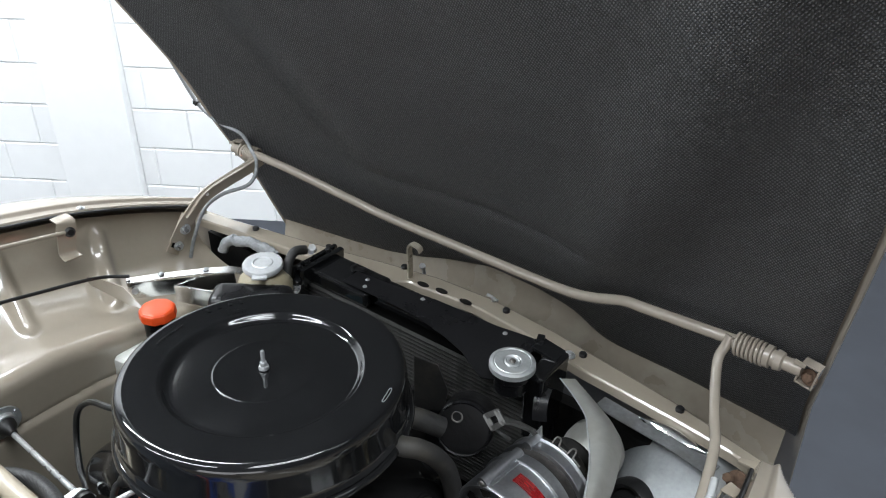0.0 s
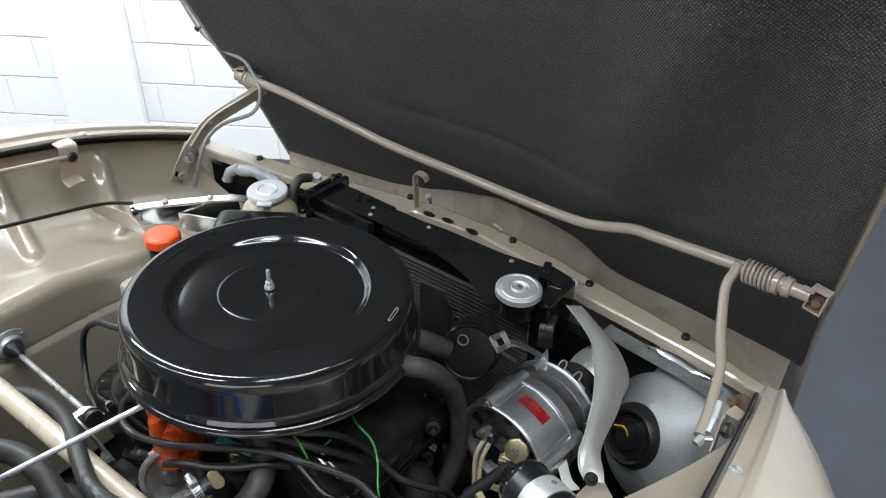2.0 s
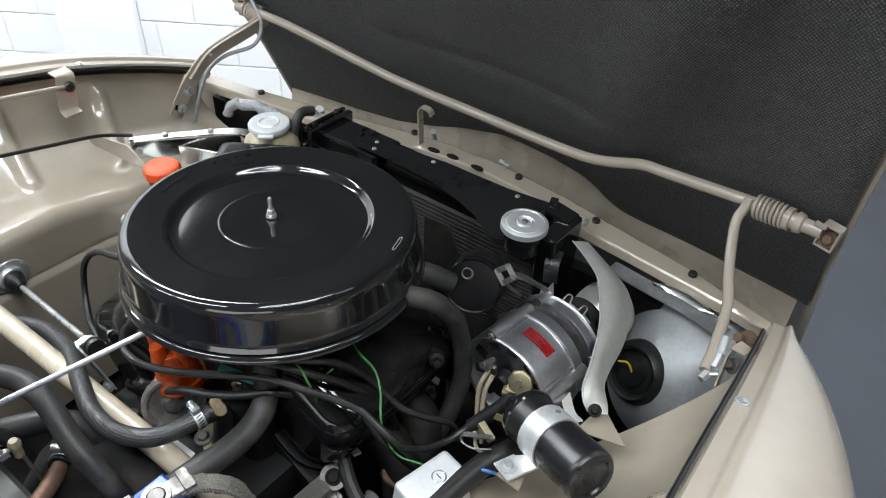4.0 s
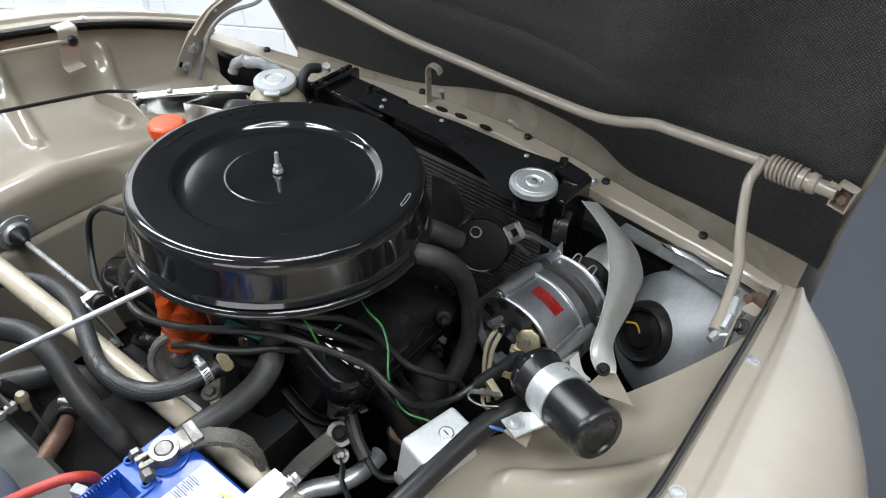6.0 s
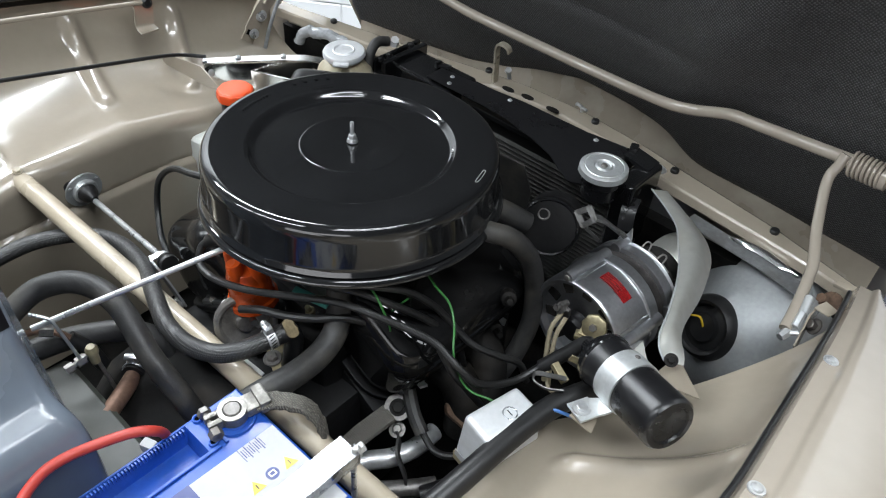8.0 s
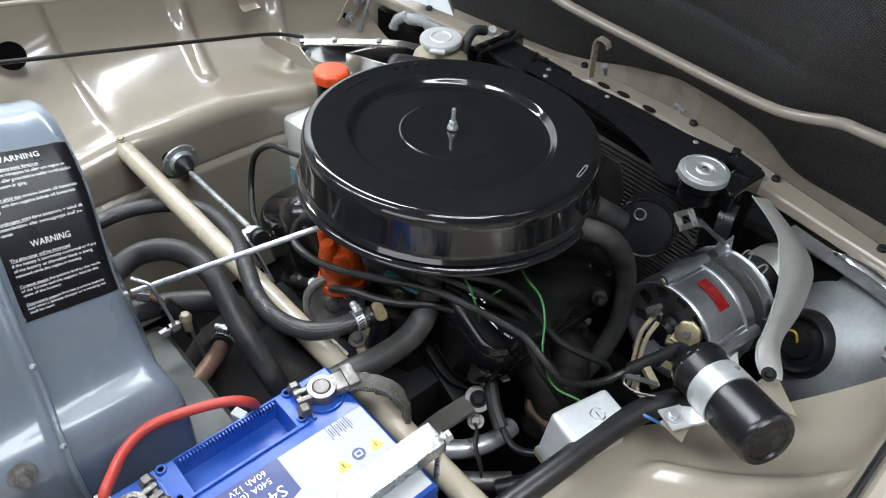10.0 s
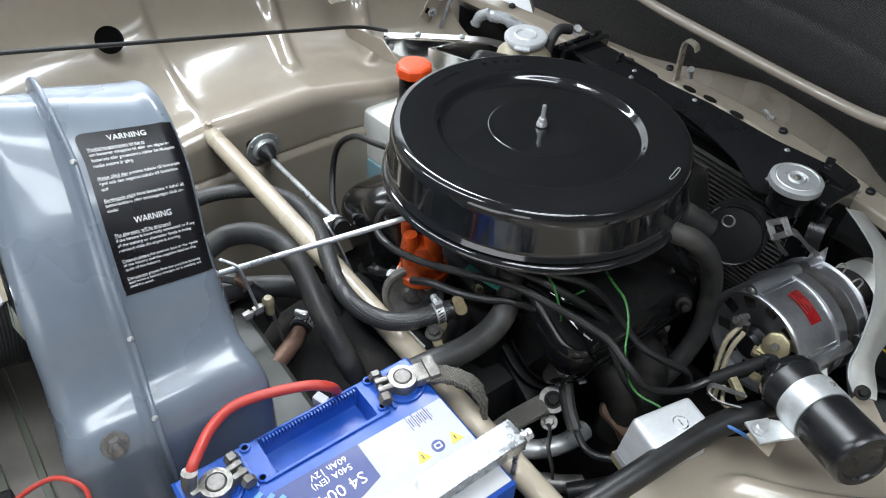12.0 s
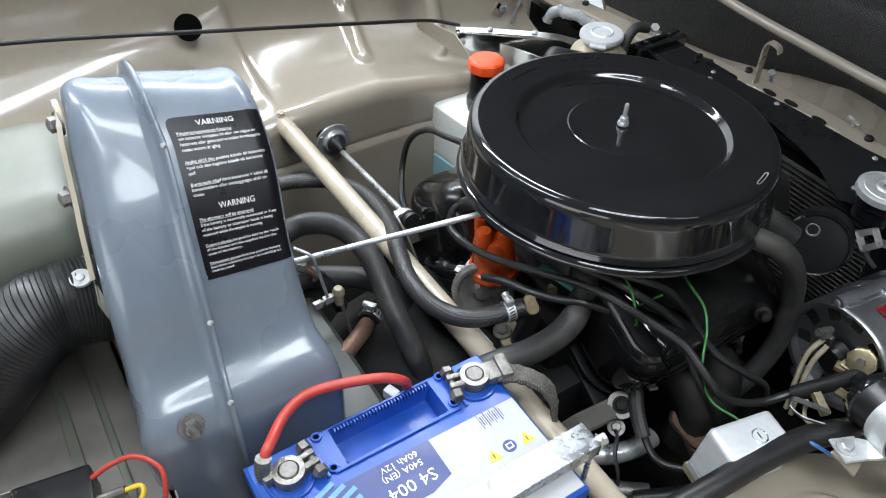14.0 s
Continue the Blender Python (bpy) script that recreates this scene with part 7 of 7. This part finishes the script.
# ---- regulator ----
def regulator():
    ob = thing("regulator", (0.355, 0.36, 0.62), "silver metal regulator box on the inner wing", "regulator")
    m = Matrix.Translation((0.357, 0.349, 0.692)) @ pose(0, 0, 0, 0, 0, -12)
    part("cover", block((0.044, 0.078, 0.060), m @ pose(0, 0, 0), 0.006, 4, 0.86), DULL_ZINC, ob, "bright folded metal cover", 50)
    part("mark", lathe([(0.0065, 0.0004), (0.0072, 0.0009), (0.0080, 0.0004), (0.0065, 0.0004)], m @ pose(0.004, 0.006, 0.0298), 24), PLATED, ob)
    part("mark_bar", block((0.008, 0.0012, 0.0006), m @ pose(0.004, 0.006, 0.0302)), PLATED, ob)
    part("base", block((0.046, 0.076, 0.012), m @ pose(0, -0.002, -0.036), 0.001), CREAM_PLASTIC, ob, "cream base")
    part("tag", plate([(-0.016, 0.0), (0.016, 0.0), (0.016, 0.010), (-0.016, 0.010)], 0.0006, m @ pose(-0.002, -0.0412, -0.029, 90, 0, 0)), WHITE_LABEL, ob, "small paper tag")


regulator()


# ---- duct strip, headlamp bowl and the near corner ----
def air_guide():
    ob = thing("air_guide", (0.38, 0.62, 0.60), "bent silver-grey sheet metal air guide", "air guide")
    rows = [((0.277, 0.756, 0.738), (0.292, 0.772, 0.735)), ((0.310, 0.735, 0.738), (0.330, 0.752, 0.733)), ((0.339, 0.712, 0.738), (0.372, 0.730, 0.728)), ((0.354, 0.690, 0.738), (0.396, 0.705, 0.724)), ((0.374, 0.658, 0.738), (0.408, 0.676, 0.720)), ((0.390, 0.625, 0.738), (0.418, 0.640, 0.716)), ((0.403, 0.590, 0.738), (0.424, 0.600, 0.716)), ((0.412, 0.562, 0.738), (0.430, 0.575, 0.724)), ((0.418, 0.540, 0.736), (0.438, 0.553, 0.733)), ((0.428, 0.523, 0.734), (0.452, 0.534, 0.733)), ((0.440, 0.513, 0.732), (0.458, 0.524, 0.731))]

    left = smooth_path([a for a, b in rows], 4)
    right = smooth_path([b for a, b in rows], 4)

    def f(i, k):
        a, b = left[int(i)], right[int(i)]
        p = a.lerp(b, k)
        p.z += 0.012 * math.sin(math.pi * k) * math.sin(math.pi * i / (len(left) - 1))
        return p

    part("guide", sheet(f, range(len(left)), span(0, 1, 8), 0.0014), STEEL_PAINT, ob, "dented silver-grey strip", 60)
    part("edge", tube([p + Vector((-0.0002, -0.0002, 0.0006)) for p in left], 0.0011, 6, 1), CAP_METAL, ob, "bright cut edge")
    part("tip", plate([(0.436, 0.498), (0.488, 0.512), (0.442, 0.548)], 0.0015, pose(0, 0, 0.712)), TAN_IN, ob, "folded tip")
    bolt(ob, (0.446, 0.515, 0.737), (0.2, -0.5, 0.8), 0.0045, 0.005, GREASY)
    part("stay", strip([(0.385, 0.56, 0.70), (0.410, 0.535, 0.69), (0.428, 0.52, 0.70)], 0.012, 0.002, 4), WHITE_TANK, ob, "pale metal stay")


air_guide()


def headlamp_bowl():
    ob = thing("headlamp_bowl", (0.47, 0.78, 0.45), "grey galvanised headlamp bowl behind the grille", "headlamp bowl")
    m = aim((0.470, 0.795, 0.570), (-0.20, -0.80, 0.45))
    prof = [(0.115 * math.sin(t), 0.112 * math.cos(t)) for t in span(0, math.pi / 2, 16)]
    part("bowl", lathe(prof + [(0.118, -0.002), (0.118, -0.010)], m, 48), GALV, ob, "dull galvanised bowl", 60)
    rm = aim((0.424, 0.716, 0.612), (-0.30, -0.85, 0.45))
    part("rubber_cover", lathe([(0, 0.020), (0.018, 0.020), (0.020, 0.014), (0.030, 0.012), (0.032, 0.020), (0.036, 0.022), (0.041, 0.016), (0.045, 0.004), (0.046, -0.02), (0, -0.02)], rm, 40), RUBBER_DARK, ob, "black rubber bulb cover")
    part("wire", tube([rm @ Vector((0, 0, 0.018)), rm @ Vector((-0.006, 0.012, 0.03)), rm @ Vector((-0.02, 0.004, 0.028))], 0.0015, 8), YELLOW_WIRE, ob, "thin yellow wire")
    part("upper_rail", strip([(0.322, 0.800, 0.690), (0.366, 0.794, 0.690), (0.434, 0.786, 0.690), (0.500, 0.772, 0.690)], 0.026, 0.002, 6), STAINED_GALV, ob, "stained galvanised rail above the bowl")
    upper, lower = smooth_path([(0.383, 0.797, 0.6945), (0.402, 0.806, 0.696), (0.430, 0.809, 0.697), (0.455, 0.803, 0.696), (0.482, 0.789, 0.6945)], 5), smooth_path([(0.383, 0.796, 0.6935), (0.404, 0.796, 0.6935), (0.428, 0.794, 0.6935), (0.452, 0.790, 0.6935), (0.482, 0.788, 0.6935)], 5)
    part("lamp_edge", sheet(lambda i, k: lower[int(i)].lerp(upper[int(i)], k) + Vector((0, 0, 0.003 * math.sin(math.pi * k))), range(len(upper)), span(0, 1, 5), 0.001), CHROME, ob, "bright edge of the lamp rim", 60)

headlamp_bowl()
hornpipe = thing("horn", (0.33, 0.74, 0.55), "dark grey horn beside the radiator", "horn")
part("body", lathe([(0, -0.03), (0.03, -0.03), (0.042, -0.01), (0.044, 0.012), (0.036, 0.026), (0.012, 0.034), (0, 0.034)], aim((0.350, 0.735, 0.660), (-0.35, -0.75, 0.55)), 32), STEEL_PAINT, hornpipe)


# ---- heater side: fan housing, duct, cowl shelf, relay ----
fan = thing("heater_fan", (-0.22, -0.16, 0.66), "grey-green pressed steel heater fan casing", "heater fan")
part("casing", block((0.19, 0.29, 0.150), pose(-0.130, -0.215, 0.822), 0.055, 8), OLIVE, fan)
bm = bmesh.new()
rim = [heat_surface(-1, s, 0.004) + Vector((0, -0.003, 0)) for s in span(0.2, 0.50, 40)]
f = bm.faces.new([bm.verts.new(p) for p in rim])
ex = bmesh.ops.extrude_face_region(bm, geom=[f])
bmesh.ops.translate(bm, verts=[v for v in ex["geom"] if isinstance(v, bmesh.types.BMVert)], vec=(0, -0.004, 0))
part("joint_plate", bm, CREAM, fan, "cream joint plate between casing and housing")
for k in (0.30, 0.41):
    p = heat_surface(-1, k, -0.006) + Vector((0, -0.007, 0))
    bolt(fan, p, (0.25, -1, 0.15), 0.0065, 0.008, IRON, 1.5)
duct = thing("air_duct", (-0.01, -0.19, 0.72), "black ribbed flexible air duct with rivet", "air duct")
path = smooth_path([(0.000, -0.096, 0.826), (0.000, -0.115, 0.832), (0.000, -0.138, 0.836), (0.000, -0.160, 0.832), (-0.002, -0.187, 0.811), (-0.004, -0.216, 0.780), (-0.006, -0.250, 0.748), (-0.006, -0.300, 0.725)], 26)
radii = [1.0 + 0.022 * math.sin(i * 2 * math.pi / 3) for i in range(len(path))]
part("hose", sweep(path, circle(0.0375, 32), radii=radii), RUBBER_DARK, duct, "ribbed black duct")
part("end_ring", lathe([(0.037, -0.004), (0.041, -0.003), (0.041, 0.004), (0.037, 0.005), (0.037, -0.004)], aim((0.0, -0.104, 0.828), (0, 1, 0.25)), 36), OLIVE, duct)
part("rivet", lathe([(0, 0.003), (0.003, 0.0025), (0.004, 0.001), (0.0085, 0.0012), (0.009, -0.001)], aim((0.012, -0.118, 0.8690), (0.25, 0.0, 1)), 20), ZINC, duct)
shelf = part("cowl_shelf", block((0.95, 0.20, 0.02), pose(0, -0.215, 0.690)), SHELF_SHADED, CAR, "painted shelf below the windscreen, darkened for shade")
for y, w in ((-0.178, 0.010), (-0.146, 0.007)):
    part("seam_strip", block((0.60, w, 0.007), pose(0.02, y, 0.702), 0.002), OLIVE, CAR)
part("cowl_edge", block((0.95, 0.008, 0.16), pose(0, -0.117, 0.62), 0.002), TAN_IN, CAR)
part("core_box", block((0.21, 0.115, 0.13), pose(0.034, 0.046, 0.595, 0, 0, 0), 0.015, 3), OLIVE_SHADED, fan, "grey-green heater core box, darkened for shade")
relay = thing("relay_box", (0.10, -0.20, 0.71), "black relay box with red and yellow wires", "relay")
part("box", block((0.052, 0.062, 0.034), pose(0.112, -0.200, 0.727, 0, 0, -8), 0.004, 2), SATIN_BLACK, relay)
part("lid_edge", block((0.002, 0.060, 0.030), pose(0.086, -0.205, 0.727, 0, 0, -8), 0.0008), IRON, relay)
part("red_wire", tube([(0.105, -0.168, 0.742), (0.108, -0.150, 0.752), (0.113, -0.132, 0.755), (0.128, -0.118, 0.748), (0.142, -0.120, 0.735), (0.15, -0.13, 0.71)], 0.0022, 10), RED, relay, "thin red wire")
part("sleeve", tube([(0.122, -0.170, 0.733), (0.127, -0.148, 0.737)], 0.0042, 10), IRON, relay)
part("yellow_wire", tube([(0.127, -0.148, 0.737), (0.130, -0.136, 0.738), (0.137, -0.138, 0.733), (0.140, -0.152, 0.726)], 0.0022, 10), YELLOW_WIRE, relay, "thin yellow wire")

# ---- far side: cable, brackets, hinge tube ----
solid("bonnet_cable", tube([(-0.44, -0.25, 0.872), (-0.45, -0.10, 0.858), (-0.45, 0.17, 0.806), (-0.455, 0.40, 0.758), (-0.452, 0.50, 0.738), (-0.43, 0.545, 0.728)], 0.0030, 10), RUBBER_DARK, "thin black bonnet release cable across the inner wing", "cable")
stay = thing("bonnet_stay", (-0.53, 0.45, 0.76), "tan painted bonnet stay rod in its bracket", "stay rod")
part("rod", tube([(-0.505, 0.10, 0.872), (-0.503, 0.30, 0.842), (-0.495, 0.496, 0.813)], 0.0034, 10), TAN_IN, stay)
part("bracket", join(sweep(smooth_path([(-0.520, 0.496, 0.832), (-0.500, 0.496, 0.830), (-0.497, 0.494, 0.822), (-0.497, 0.490, 0.798), (-0.497, 0.487, 0.778), (-0.488, 0.486, 0.773), (-0.480, 0.486, 0.772)], 4), [(-0.0145, -0.0012), (0.0145, -0.0012), (0.0145, 0.0012), (-0.0145, 0.0012)], hint=(0, 0, 1))), TAN_IN, stay, "folded tan strap")
part("grommet", lathe([(0, 0.008), (0.005, 0.008), (0.0085, 0.004), (0.0085, 0.0), (0, -0.002)], aim((-0.496, 0.497, 0.812), (0.95, -0.2, 0.2)), 16), RUBBER_DARK, stay)
tubeline = thing("washer_tube", (-0.50, 0.78, 0.70), "clear plastic washer tube clipped along the hinge arm", "tube")
part("tube", tube([(-0.690, 0.770, 1.160), (-0.630, 0.815, 1.010), (-0.604, 0.845, 0.915), (-0.586, 0.858, 0.886), (-0.550, 0.862, 0.872), (-0.499, 0.862, 0.867), (-0.467, 0.858, 0.842), (-0.447, 0.850, 0.827), (-0.444, 0.840, 0.802), (-0.455, 0.825, 0.783), (-0.487, 0.790, 0.768), (-0.506, 0.760, 0.742), (-0.512, 0.732, 0.690), (-0.512, 0.712, 0.640)], 0.0036, 12), CLEAR, tubeline)
part("tube_clip", block((0.010, 0.010, 0.010), pose(-0.604, 0.846, 0.910, 0, 20, 0), 0.002), RUBBER_DARK, tubeline)
# flat black disc laid on the wing for the shade in a hole
hole = part("hole", plate([(0.020 * math.cos(a), 0.020 * math.sin(a)) for a in (2 * math.pi * k / 28 for k in range(28))], 0.001, aim((-0.535, 0.136, 0.781), (0.85, 0, 0.53))), OPENING_SHADE, CAR, "black disc for the shade of a hole in the inner wing")


# ---- wall: pilaster and blockwork (last: many pieces) ----
def blockwork():
    tm = ROOM_TURN
    def put(bm_name, a0, a1, z0, z1, depth, parent, shared={}):
        w, h = a1 - a0, z1 - z0
        key = (round(w, 3), round(h, 3), depth)
        at = room((a0 + a1) / 2, WALL_D + 0.03 - depth / 2 + 0.004, (z0 + z1) / 2)
        if key not in shared:
            bm = block((w, depth, h), tm, 0.003, 1)
            ob = part(bm_name, bm, WALL_PAINT, None, flat=True)
            shared[key] = ob.data
        else:
            ob = new(bm_name, shared[key])
        ob.parent = parent
        ob.location = at - place_of(parent)
        return ob

    H, L, J = 0.1535, 0.29, 0.0045
    for row in range(9):
        z0 = -0.024 + row * H
        off = (row % 2) * L / 2
        a = -2.89 + off
        while a < 0.6:
            a0, a1 = a + J / 2, a + L - J / 2
            if a1 < PIL0 or a0 > PIL1:
                put("masonry_block", a0, a1, z0 + J / 2, z0 + H - J / 2, 0.03, WALL_NORTH)
            elif a0 < PIL0 - 0.03:
                put("masonry_block", a0, PIL0 - 0.004, z0 + J / 2, z0 + H - J / 2, 0.03, WALL_NORTH)
            elif a1 > PIL1 + 0.03:
                put("masonry_block", PIL1 + 0.004, a1, z0 + J / 2, z0 + H - J / 2, 0.03, WALL_NORTH)
            a += L
    bm = block((PIL1 - PIL0, 0.060, CEIL), Matrix.Translation(room((PIL0 + PIL1) / 2, WALL_D + 0.0, CEIL / 2)) @ tm, 0.006)
    part("pilaster", bm, WALL_PAINT, WALL_NORTH, "smooth white plastered pilaster")


PIL0, PIL1 = -1.07, -0.777
blockwork()
